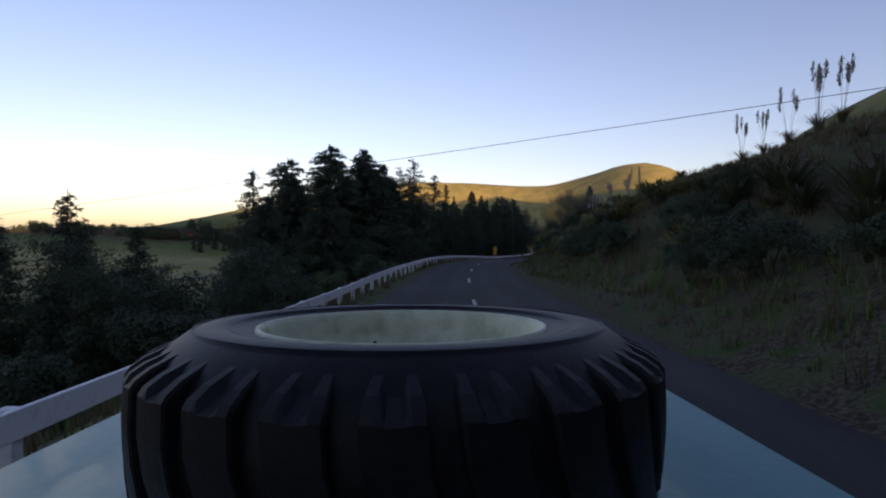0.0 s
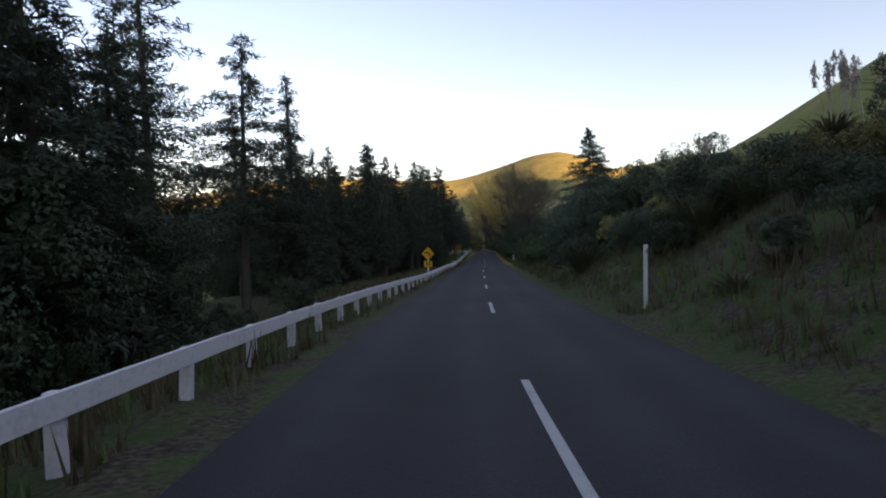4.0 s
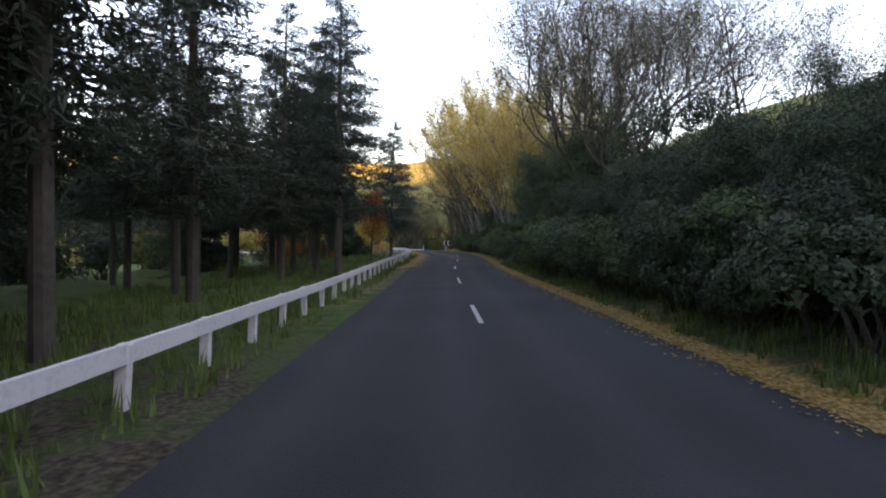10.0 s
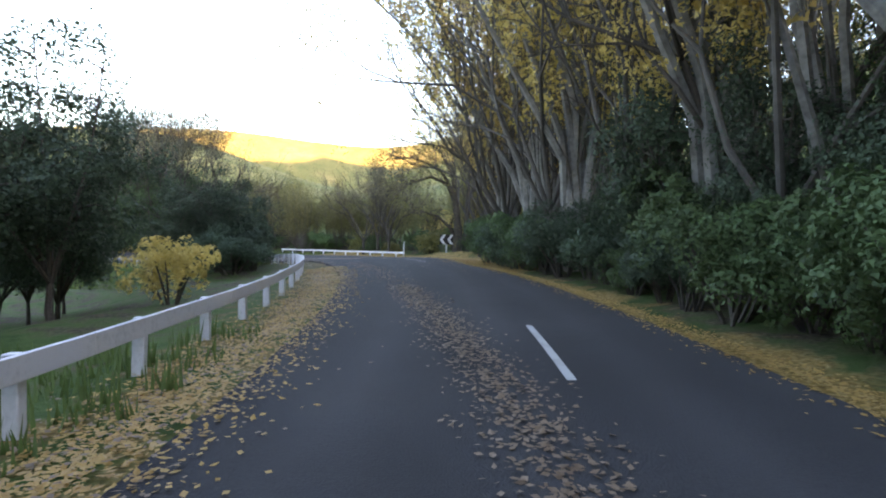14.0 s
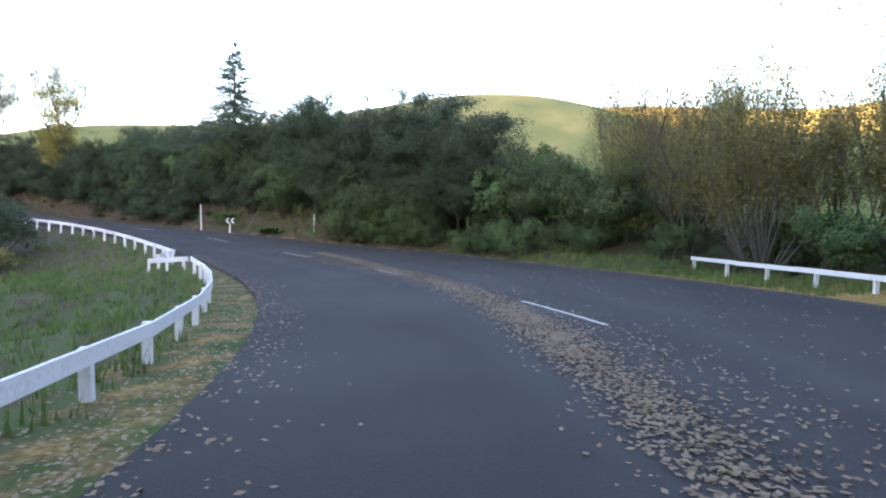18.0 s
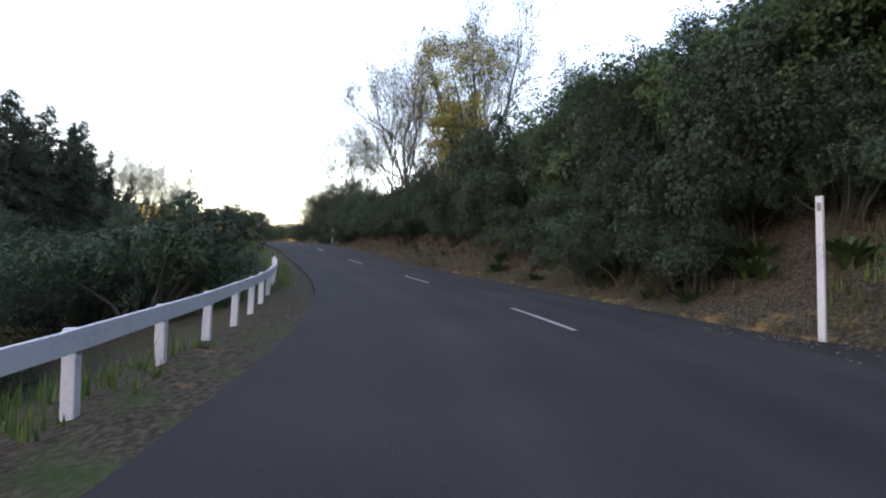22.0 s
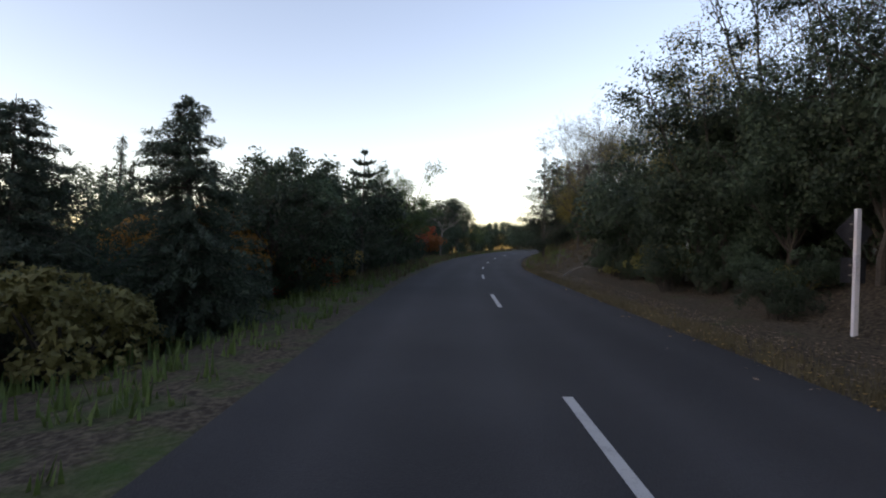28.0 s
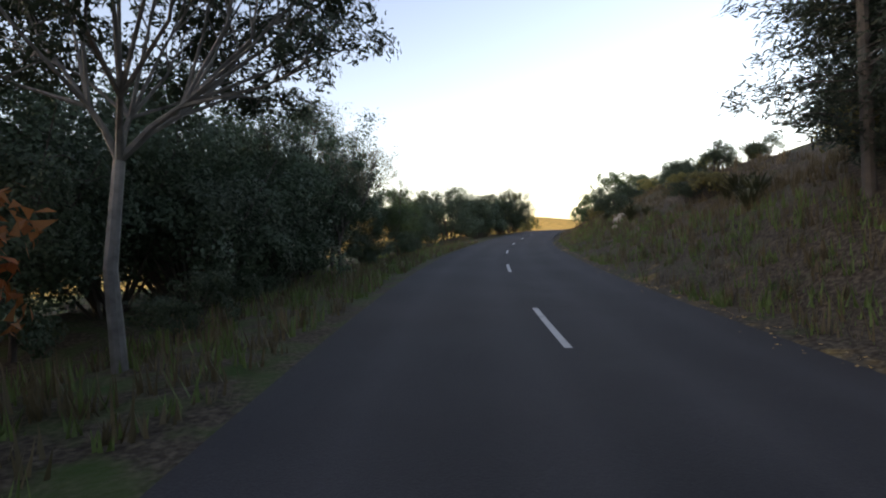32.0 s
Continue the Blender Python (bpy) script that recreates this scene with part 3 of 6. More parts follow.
def broadleaf(seed, h, radius, fork=0.3, limbs=6, leaf=0.2, count=3500, mat=None, bark=None, label="", up=0.6, hollow=0.35, name="broadleaf_tree", trunks=1, flat=1.0, twig=2, girth=1.0):
    rng = np.random.default_rng(seed)
    wood, tips = [], []
    for tr in range(trunks):
        base = Vector((rng.normal(0, 0.15) * (trunks > 1), rng.normal(0, 0.15) * (trunks > 1), 0))
        lean = Vector((rng.normal(0, 0.10), rng.normal(0, 0.10), 0)) * h * (1 + 0.8 * (trunks > 1))
        top = base + lean * fork + Vector((0, 0, h * fork))
        r0 = (0.0085 * h + 0.025) * girth / math.sqrt(trunks)
        wood.append(tube([base + Vector((0, 0, -0.6)), base.lerp(top, 0.5) + Vector((rng.normal(0, 0.05), rng.normal(0, 0.05), 0)), top], [r0 * 1.25, r0, r0 * 0.8], 7))
        n = max(3, limbs // trunks)
        for i in range(n):
            ang = 2 * math.pi * (i + rng.uniform(-0.3, 0.3)) / n
            ln = rng.uniform(0.75, 1.05)
            side = Vector((math.cos(ang), math.sin(ang), 0)) * radius * ln * rng.uniform(0.45, 0.95)
            end = Vector((base.x + lean.x, base.y + lean.y, 0)) + side + Vector((0, 0, h * (fork + (0.96 - fork) * rng.uniform(up, 1.0) * flat)))
            mid = top.lerp(end, 0.5) + side * 0.12 + Vector((0, 0, rng.uniform(-0.04, 0.05) * h))
            wood.append(tube([top, top.lerp(mid, 0.5), mid, end], [r0 * 0.6, r0 * 0.45, r0 * 0.3, 0.012], 5))
            for j in range(7):
                q = rng.uniform(0.2, 1.0)
                st = (top.lerp(mid, q * 2) if q < 0.5 else mid.lerp(end, q * 2 - 1))
                out = Vector((rng.normal(), rng.normal(), rng.uniform(-0.2, 0.9) * up)).normalized() * radius * rng.uniform(0.25, 0.6)
                e2 = st + out
                wood.append(tube([st, st.lerp(e2, 0.5) + Vector((0, 0, 0.05 * radius)), e2], [r0 * 0.18 + 0.008, r0 * 0.1 + 0.006, 0.005], 4))
                tips += [e2, st.lerp(e2, 0.6)]
                for k in range(twig):
                    e3 = e2 + Vector((rng.normal(), rng.normal(), rng.normal() * 0.7 + 0.3 * up)).normalized() * radius * rng.uniform(0.12, 0.3)
                    wood.append(tube([st.lerp(e2, rng.uniform(0.4, 1)), e3], [0.008, 0.003], 3))
                    tips.append(e3)
            tips.append(end)
    tips = np.array([tuple(t) for t in tips])
    pick = tips[rng.integers(0, len(tips), count)]
    cen = pick + rng.normal(0, 1, (count, 3)) * np.array([0.125, 0.125, 0.10]) * radius * (0.6 + hollow)
    cen[:, 2] = np.maximum(cen[:, 2], 0.15)
    mid = tips.mean(0)
    out = (cen - mid) / (np.linalg.norm(cen - mid, axis=1)[:, None] + 1e-6) * 0.6 + (cen - pick) / (np.linalg.norm(cen - pick, axis=1)[:, None] + 1e-6) * 0.7 + np.array([0, 0, 0.3])
    v, f = facing_leaves(cen, out, leaf, leaf * 0.65, rng)
    tv, tf = join(wood)
    return plant(name, label, "tree", [("trunk", tv, tf, bark or M_BARK, "bark-covered trunk and limbs"), ("crown", v, f, mat or M_GREENLEAF, "")])


def branching(seed, h, spread=0.45, levels=5, limbs=4, fork=0.25, count=1500, leaf=0.08, scatter=0.25, mat=None, bark=None, label="", name="bare_tree", girth=1.0, lean=(0.0, 0.0), rise=0.18):
    """A tree whose limbs divide again and again into fine twigs, with leaves about the twig ends."""
    rng = np.random.default_rng(seed)
    wood, tips = [], []

    def limb(p, d, ln, r, lev):
        q = p + d * ln * 0.5 + Vector(rng.normal(0, 0.05, 3)) * ln
        e = p + d * ln + Vector(rng.normal(0, 0.06, 3)) * ln
        wood.append(tube([p, q, e], [r, r * 0.84, r * 0.66], 7 if lev > 3 else (5 if lev > 1 else 3)))
        if lev == 0:
            tips.append(tuple(e))
            return
        for k in range(3 if rng.random() < 0.55 else 2):
            nd = (d + Vector(rng.normal(0, spread, 3)) + Vector((0, 0, rise))).normalized()
            limb(e if k < 2 else q, nd, ln * rng.uniform(0.6, 0.88), max(r * rng.uniform(0.5, 0.68), 0.004), lev - 1)

    r0 = (0.010 * h + 0.03) * girth
    tilt = Vector((lean[0], lean[1], 1.0))
    top = tilt * (h * fork)
    wood.append(tube([(0, 0, -0.6), tilt * (h * fork * 0.5) + Vector((rng.normal(0, 0.04), rng.normal(0, 0.04), 0)), top], [r0 * 1.25, r0, r0 * 0.9], 9))
    for i in range(limbs):
        a = 2 * math.pi * (i + rng.uniform(-0.3, 0.3)) / limbs
        d = Vector((math.cos(a) * spread * 1.1 + lean[0], math.sin(a) * spread * 1.1 + lean[1], rng.uniform(0.7, 1.0))).normalized()
        limb(top - tilt * (h * fork * 0.12 * (i % 3)), d, h * (1 - fork) / 2.75 * rng.uniform(0.85, 1.1), r0 * rng.uniform(0.5, 0.7), levels)
    tv, tf = join(wood)
    t = np.array(tips)
    cen = t[rng.integers(0, len(t), count)] + rng.normal(0, scatter, (count, 3))
    v, f = leaves(cen, leaf, leaf * 0.6, rng)
    return plant(name, label, "tree", [("trunk", tv, tf, bark or M_BARK, "trunk dividing into fine twigs"), ("crown", v, f, mat or M_DULL, "")])


def gum_tree(seed, h, reach, lean, label):
    """Pale forked trunk, thin limbs fanning out below and a domed crown that is leafy only over its upper shell."""
    rng = np.random.default_rng(seed)
    base = h * 0.45
    fork = Vector((lean[0] * 0.15, lean[1] * 0.15, base))
    r0 = 0.011 * h + 0.016
    wood = [tube([(0, 0, -0.5), fork * 0.5 + Vector((0.03, -0.09, 0)), fork], [r0 * 1.25, r0, r0 * 0.85], 9)]
    mid = Vector((lean[0], lean[1], h * 0.64))
    cen, out = [], []
    for i in range(5):
        a = 2 * math.pi * (i + rng.uniform(-0.25, 0.25)) / 5
        knee = fork.lerp(mid, 0.45) + Vector((math.cos(a), math.sin(a), 0.25)) * reach * 0.24
        wood.append(tube([fork, fork.lerp(knee, 0.5) + Vector((0, 0, 0.06)), knee], [r0 * 0.62, r0 * 0.5, r0 * 0.42], 6))
        for j in range(6):
            b = a + rng.uniform(-0.66, 0.66)
            rise = (j + rng.uniform(0.1, 0.9)) / 6
            flat = math.sqrt(max(0.0, 1 - rise * rise))
            end = mid + Vector((math.cos(b) * reach * flat, math.sin(b) * reach * flat, rise * h * 0.34))
            bend = knee.lerp(end, 0.5) + Vector(rng.normal(0, 0.08, 3))
            wood.append(tube([knee, bend, end], [r0 * 0.36, r0 * 0.24, r0 * 0.1], 5))
            for k in range(7):
                st = bend.lerp(end, rng.uniform(0.0, 0.9))
                tip = end + Vector(rng.normal(0, 0.17, 3)) * reach
                tip.z = max(tip.z, mid.z - 0.1)
                tip -= (tip - mid) * max(0.0, 1 - reach * 1.12 / max((tip - mid).length, 0.1))
                wood.append(tube([st, st.lerp(tip, 0.5) + Vector((0, 0, 0.04)), tip], [0.014, 0.009, 0.004], 4))
                up = (tip - mid + Vector((0, 0, 0.5))).normalized()
                p, o = clumped(rng, tip, reach * 0.2, 150, 0.55, 8, -0.2)
                cen.append(p)
                out.append(o + np.array(up))
    v, f = facing_leaves(np.concatenate(cen), np.concatenate(out), 0.085, 0.035, rng)
    tv, tf = join(wood)
    return plant("gum_tree", label, "tree", [("trunk", tv, tf, M_PALEBARK, "pale forked trunk and thin limbs"), ("crown", v, f, M_DARKLEAF, "")])


def maple_tree(seed, h, radius):
    """Small upright tree whose leaves turn from red at the top to yellow below."""
    rng = np.random.default_rng(seed)
    wood = [tube([(0, 0, -0.5), (0.03, 0, h * 0.3), (0, 0.03, h * 0.95)], [0.08, 0.06, 0.012], 7)]
    groups = {0: [], 1: [], 2: []}
    for i in range(46):
        t = rng.uniform(0.16, 1.0)
        ang = rng.uniform(0, 6.28)
        ln = radius * (1.2 - 0.95 * t) * rng.uniform(0.5, 1.1)
        a = Vector((0, 0, h * (0.1 + 0.8 * t)))
        b = a + Vector((math.cos(ang) * ln, math.sin(ang) * ln, ln * 0.55))
        wood.append(tube([a, b], [0.02, 0.005], 4))
        key = 0 if t > 0.74 + rng.normal(0, 0.22) else (1 if t > 0.42 + rng.normal(0, 0.2) else 2)
        m = 420
        q = rng.uniform(0.25, 1.05, (m, 1))
        groups[key].append(np.array(a) + (np.array(b) - np.array(a)) * q + rng.normal(0, 0.26, (m, 3)))
    pieces = []
    tv, tf = join(wood)
    pieces.append(("trunk", tv, tf, M_BARK, "slim straight trunk with thin branches"))
    for key, mat, lab in ((0, M_RED, "red upper leaves"), (1, M_ORANGE, "orange middle leaves"), (2, M_YELLOW, "yellow lower leaves")):
        v, f = leaves(np.concatenate(groups[key]), 0.095, 0.07, rng)
        pieces.append(("crown", v, f, mat, lab))
    return plant("maple_tree", "small maple turning red above and yellow below", "tree", pieces)


def poplar(seed, h, radius, count=5000, leaf=0.22, mat=None, label="", stems=14, bark=None, scatter=0.22):
    """Upright, many-stemmed autumn tree with long rising branches."""
    rng = np.random.default_rng(seed)
    wood, cen = [], []
    for i in range(stems):
        ang, rr = rng.uniform(0, 6.28), radius * math.sqrt(rng.uniform(0.0, 1.0))
        hh = h * rng.uniform(0.6, 1.0) * (1 - 0.3 * (rr / radius) ** 2)
        foot = Vector((rng.normal(0, 0.25), rng.normal(0, 0.25), -0.5))
        knee = Vector((math.cos(ang) * rr * 0.5, math.sin(ang) * rr * 0.5, hh * 0.3))
        end = Vector((math.cos(ang) * rr, math.sin(ang) * rr, hh))
        pts = [foot, knee, knee.lerp(end, 0.5) + Vector((rng.normal(0, 0.2), rng.normal(0, 0.2), 0)), end]
        wood.append(tube(pts, [0.006 * h, 0.0042 * h, 0.0024 * h, 0.01], 5))
        for j in range(16):
            q = rng.uniform(0.15, 1)
            st = knee.lerp(end, q)
            a2 = rng.uniform(0, 6.28)
            ln = h * rng.uniform(0.06, 0.15)
            e2 = st + Vector((math.cos(a2) * 0.35, math.sin(a2) * 0.35, 1)).normalized() * ln
            wood.append(tube([st, e2], [0.018, 0.005], 3))
            m = count // (stems * 16)
            t = rng.uniform(0.1, 1.05, (m, 1))
            cen.append(np.array(st) + (np.array(e2) - np.array(st)) * t + rng.normal(0, scatter, (m, 3)))
    v, f = facing_leaves(np.concatenate(cen), np.array([[0, 0, 0.6]]), leaf, leaf * 0.7, rng, 0.7)
    tv, tf = join(wood)
    return plant("poplar_tree", label, "tree", [("trunk", tv, tf, bark or M_PALEBARK, "grey-brown stems and rising branches"), ("crown", v, f, mat or M_YELLOW, "")])


def arching_poplar(seed, h, reach, count=10000, leaf=0.16, limbs=7):
    """Old poplar that leans over the road: arching limbs toward -x, each set with upright leafy shoots."""
    rng = np.random.default_rng(seed)
    wood, cen = [], []
    for i in range(limbs):
        q = i / (limbs - 1)
        out = Vector((-reach * (1.0 - 1.25 * q) * rng.uniform(0.85, 1.1), rng.normal(0, 0.22) * reach, 0))
        top = h * (0.52 + 0.48 * math.sin(math.pi * (0.12 + 0.62 * q))) * rng.uniform(0.9, 1.05)
        foot = Vector((rng.normal(0, 0.3), rng.normal(0, 0.3), -0.5))
        a = out * 0.12 + Vector((0, 0, top * 0.30))
        b = out * 0.42 + Vector((rng.normal(0, 0.3), rng.normal(0, 0.3), top * 0.62))
        c = out * 0.75 + Vector((rng.normal(0, 0.3), rng.normal(0, 0.3), top * 0.84))
        e = out + Vector((0, 0, top))
        pts = [foot, a, b, c, e]
        r = 0.0075 * h
        wood.append(tube(pts, [r * 1.3, r, r * 0.6, r * 0.35, 0.012], 6))
        shoots = 34
        for j in range(shoots):
            k = rng.uniform(1.2, 4.0)
            st = pts[int(k)].lerp(pts[min(4, int(k) + 1)], k - int(k))
            ln = h * rng.uniform(0.08, 0.22) * (1.1 - 0.12 * k)
            tip = st + Vector((rng.normal(-0.12, 0.28), rng.normal(0, 0.3), 1.0)).normalized() * ln
            wood.append(tube([st, st.lerp(tip, 0.5) + Vector((rng.normal(0, 0.08), rng.normal(0, 0.08), 0)), tip], [0.022, 0.013, 0.004], 3))
            m = int(count / limbs / shoots * rng.uniform(0.3, 1.7))
            t = rng.uniform(0.15, 1.06, (m, 1))
            cen.append(np.array(st) + (np.array(tip) - np.array(st)) * t + rng.normal(0, 0.17, (m, 3)))
    cen = np.concatenate(cen)
    v, f = facing_leaves(cen, np.array([[0, 0, 0.7]]), leaf, leaf * 0.7, rng, 0.7)
    tv, tf = join(wood)
    return plant("poplar_tree", "old yellow poplar arching over the road with upright shoots", "tree", [("trunk", tv, tf, M_PALEBARK, "grey-brown arching limbs and shoots"), ("crown", v, f, M_YELLOW, "")])


def bush(seed, h, radius, count=2200, leaf=0.17, mat=None, label="", name="bush", lobes=10, low=0.0):
    rng = np.random.default_rng(seed)
    cen, out, wood = [], [], []
    for i in range(lobes):
        ang, rr = rng.uniform(0, 6.28), radius * math.sqrt(rng.uniform(0, 0.55))
        lr = radius * rng.uniform(0.35, 0.6)
        c = np.array([math.cos(ang) * rr, math.sin(ang) * rr, low + (h - low - lr * 0.6) * rng.uniform(0.25, 1.0)])
        p, o = clumped(rng, c, lr, int(count * 1.45) // lobes, 0.8, 14)
        cen.append(p)
        out.append(o)
        wood.append(tube([(rng.normal(0, 0.12), rng.normal(0, 0.12), -0.5), tuple(c * np.array([0.5, 0.5, 0.5])), tuple(c)], [0.05, 0.035, 0.012], 4))
    cen, out = np.concatenate(cen), np.concatenate(out)
    keep = cen[:, 2] > 0.02
    v, f = facing_leaves(cen[keep], out[keep], leaf * 0.95, leaf * 0.6, rng)
    tv, tf = join(wood)
    return plant(name, label, "bush", [("wood", tv, tf, M_BARK, "thin woody branching"), ("foliage", v, f, mat or M_DARKLEAF, "")])


def blades(rng, n, height, spread_r, width, bend=0.5, base=0.1):
    """Arching strap leaves from one base."""
    verts, faces = [], []
    for i in range(n):
        ang = rng.uniform(0, 6.28)
        d = np.array([math.cos(ang), math.sin(ang)])
        sd = np.array([-d[1], d[0]])
        hh, rr = height * rng.uniform(0.6, 1.1), spread_r * rng.uniform(0.2, 1.0)
        w = width * rng.uniform(0.7, 1.2)
        o = len(verts)
        b0 = d * base * rng.uniform(0, 1)
        for k, q in enumerate((0, 0.35, 0.7, 1.0)):
            r = rr * q ** 1.6
            z = hh * (q - bend * 0.55 * q ** 3)
            ww = w * (1 - q ** 2) + 0.004
            for sgn in (-1, 1):
                verts.append((b0[0] + d[0] * r + sd[0] * ww * sgn / 2, b0[1] + d[1] * r + sd[1] * ww * sgn / 2, z - 0.05))
        for k in range(3):
            faces.append((o + 2 * k, o + 2 * k + 1, o + 2 * k + 3, o + 2 * k + 2))
    return verts, faces


def flax(seed, h=1.8, r=1.3, n=90, mat=None, label="", width=0.09):
    rng = np.random.default_rng(seed)
    v, f = blades(rng, n, h, r, width, 0.75)
    return plant("flax_plant", label, "plant", [("foliage", v, f, mat or M_FLAX, "")])


def pampas(seed, h=2.6, plumes=6, label=""):
    rng = np.random.default_rng(seed)
    v, f = blades(rng, 110, h * 0.55, h * 0.55, 0.035, 0.9)
    pieces = [("foliage", v, f, M_STRAW, "arching dry blades")]
    for i in range(plumes):
        ang, r = rng.uniform(0, 6.28), rng.uniform(0.1, 0.5) * h * 0.4
        top = Vector((math.cos(ang) * r, math.sin(ang) * r, h * rng.uniform(0.85, 1.15)))
        tv, tf = tube([(0, 0, 0), top * 0.6 + Vector((0, 0, 0.1)), top], [0.012, 0.009, 0.006], 4)
        n = 90
        q = rng.uniform(0, 1, (n, 1))
        c = np.array(top) + np.array([0, 0, 1.0]) * (q - 0.5) * 0.85 + rng.normal(0, 1, (n, 3)) * 0.06 * np.sin(np.clip(q, 0.05, 1) * 3.1)
        lv, lf = leaves(c, 0.2, 0.05, rng, np.array([[0.1, 0.05, 1.0]]), 0.6)
        av, af = join([(tv, tf), ([Vector(x) for x in lv], [tuple(x) for x in lf])])
        pieces.append(("plume", av, af, M_PLUME, "feathery seed plume on a stalk"))
    return plant("pampas_grass", label, "plant", pieces)


def norfolk(seed, h, radius, label):
    """Tiered pine with flat, upswept whorls of fingered boughs."""
    rng = np.random.default_rng(seed)
    wood = [tube([(0, 0, -0.5), (0.02, 0, h * 0.5), (0, 0.02, h)], [0.016 * h + 0.03, 0.011 * h, 0.015], 8)]
    cen, axs = [], []
    tiers = 10
    for i in range(tiers):
        t = i / (tiers - 1)
        z = h * (0.14 + 0.84 * t)
        ln = radius * (1 - t) ** 0.7 + 0.12
        for k in range(6):
            ang = 2 * math.pi * (k + 0.5 * (i % 2)) / 6 + rng.normal(0, 0.08)
            d = np.array([math.cos(ang), math.sin(ang), 0])
            base, tip = np.array([0, 0, z]), d * ln + np.array([0, 0, z + 0.26 * ln])
            wood.append(tube([base, (base + tip) / 2 - np.array([0, 0, 0.06 * ln]), tip], [0.03, 0.02, 0.006], 4))
            m = int(120 * ln / radius) + 12
            q = rng.uniform(0.15, 1, (m, 1))
            sd = np.array([-d[1], d[0], 0])
            p = base + (tip - base) * q + sd * rng.uniform(-1, 1, (m, 1)) * 0.16 * (1.15 - q) * 2 + np.array([0, 0, 1]) * (rng.uniform(-0.02, 0.10, (m, 1)) - 0.24 * q * (1 - q) * ln)
            cen.append(p)
            axs.append(np.repeat((d + np.array([0, 0, 0.5]))[None], m, 0))
    v, f = leaves(np.concatenate(cen), 0.26, 0.075, rng, np.concatenate(axs), 0.6)
    tv, tf = join(wood)
    return plant("norfolk_pine", label, "tree", [("trunk", tv, tf, M_BARK, "straight dark trunk with tiered boughs"), ("crown", v, f, M_NEEDLE, "")])


def thin_out(src):
    """A lighter pattern of a plant for the rows behind: half of the leaves, each larger."""
    root = new(src.name.split(".")[0])
    for key in ("label", "category", "group", "kind"):
        if key in src:
            root[key] = src[key]
    for c in src.children:
        me = c.data
        nf = len(me.polygons)
        if nf > 2500 and nf * 3 == len(me.vertices):
            v = np.empty(nf * 9)
            me.vertices.foreach_get("co", v)
            v = v.reshape(nf, 3, 3)[::2]
            mid = v.mean(1, keepdims=True)
            v = (mid + (v - mid) * 1.3).reshape(-1, 3)
            o = mesh_object(c.name.split(".")[0], v.tolist(), np.arange(len(v)).reshape(-1, 3).tolist(), me.materials[0], root)
        else:
            o = new(c.name.split(".")[0], me)
            o.parent = root
        if "label" in c:
            o["label"] = c["label"]
    return root


LIGHT = {}


def put(src, s, u, scale=1.0, turn=None, lift=-0.05, rng=None, label=""):
    """A copy of a plant on the ground beside the road."""
    p = place(s, u, lift)
    if src.name in LIGHT and (u > float(edge_right(s)) + 12 or u < -16):
        src = LIGHT[src.name]
    return put_at(src, p, scale, turn, label)


def spot(x, y):
    return Vector((x, y, float(ground_height(x, y)[0][0])))


turn_rng = random.Random(11)


def put_at(src, p, scale=1.0, turn=None, label=""):
    m = Matrix.LocRotScale(p, Euler((0, 0, turn_rng.uniform(0, 6.28) if turn is None else turn)), None)
    ob = copy_thing(src, m)
    w = scale * turn_rng.uniform(0.94, 1.06)
    ob.scale = (w, w, scale)
    if label:
        ob["label"] = label
    return ob


def retire(*obs):
    """The first of each kind is only a pattern: take it out once its copies stand."""
    for o in obs:
        for c in (*o.children_recursive, o):
            bpy.data.objects.remove(c)


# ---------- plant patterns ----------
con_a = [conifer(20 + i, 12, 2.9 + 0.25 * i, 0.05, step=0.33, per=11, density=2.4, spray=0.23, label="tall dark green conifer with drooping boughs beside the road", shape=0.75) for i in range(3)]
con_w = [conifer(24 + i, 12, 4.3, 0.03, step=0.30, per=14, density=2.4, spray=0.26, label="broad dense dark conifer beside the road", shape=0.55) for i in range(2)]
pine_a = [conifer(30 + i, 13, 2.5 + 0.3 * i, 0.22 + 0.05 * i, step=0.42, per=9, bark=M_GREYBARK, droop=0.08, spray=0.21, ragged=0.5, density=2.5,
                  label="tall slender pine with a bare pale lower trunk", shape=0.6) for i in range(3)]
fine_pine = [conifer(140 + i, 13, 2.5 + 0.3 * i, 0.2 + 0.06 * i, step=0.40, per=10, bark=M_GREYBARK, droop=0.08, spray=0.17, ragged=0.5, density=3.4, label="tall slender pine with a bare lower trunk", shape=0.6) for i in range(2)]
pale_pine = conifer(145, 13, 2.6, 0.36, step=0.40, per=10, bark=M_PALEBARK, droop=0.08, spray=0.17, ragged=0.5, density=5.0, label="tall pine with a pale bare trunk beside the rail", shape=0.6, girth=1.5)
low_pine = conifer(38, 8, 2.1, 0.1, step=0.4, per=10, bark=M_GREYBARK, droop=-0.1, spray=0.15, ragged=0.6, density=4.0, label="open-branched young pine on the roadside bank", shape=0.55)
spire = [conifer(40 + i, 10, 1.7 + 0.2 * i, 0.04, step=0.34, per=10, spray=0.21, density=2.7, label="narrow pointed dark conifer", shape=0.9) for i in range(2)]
hill_pine = conifer(48, 13, 4.7, 0.05, step=0.62, per=15, mat=M_NEEDLE_BLUE, droop=0.10, spray=0.26, density=2.6, ragged=0.2, label="broad cone-shaped blue-green conifer alone on the hillside", shape=0.8)
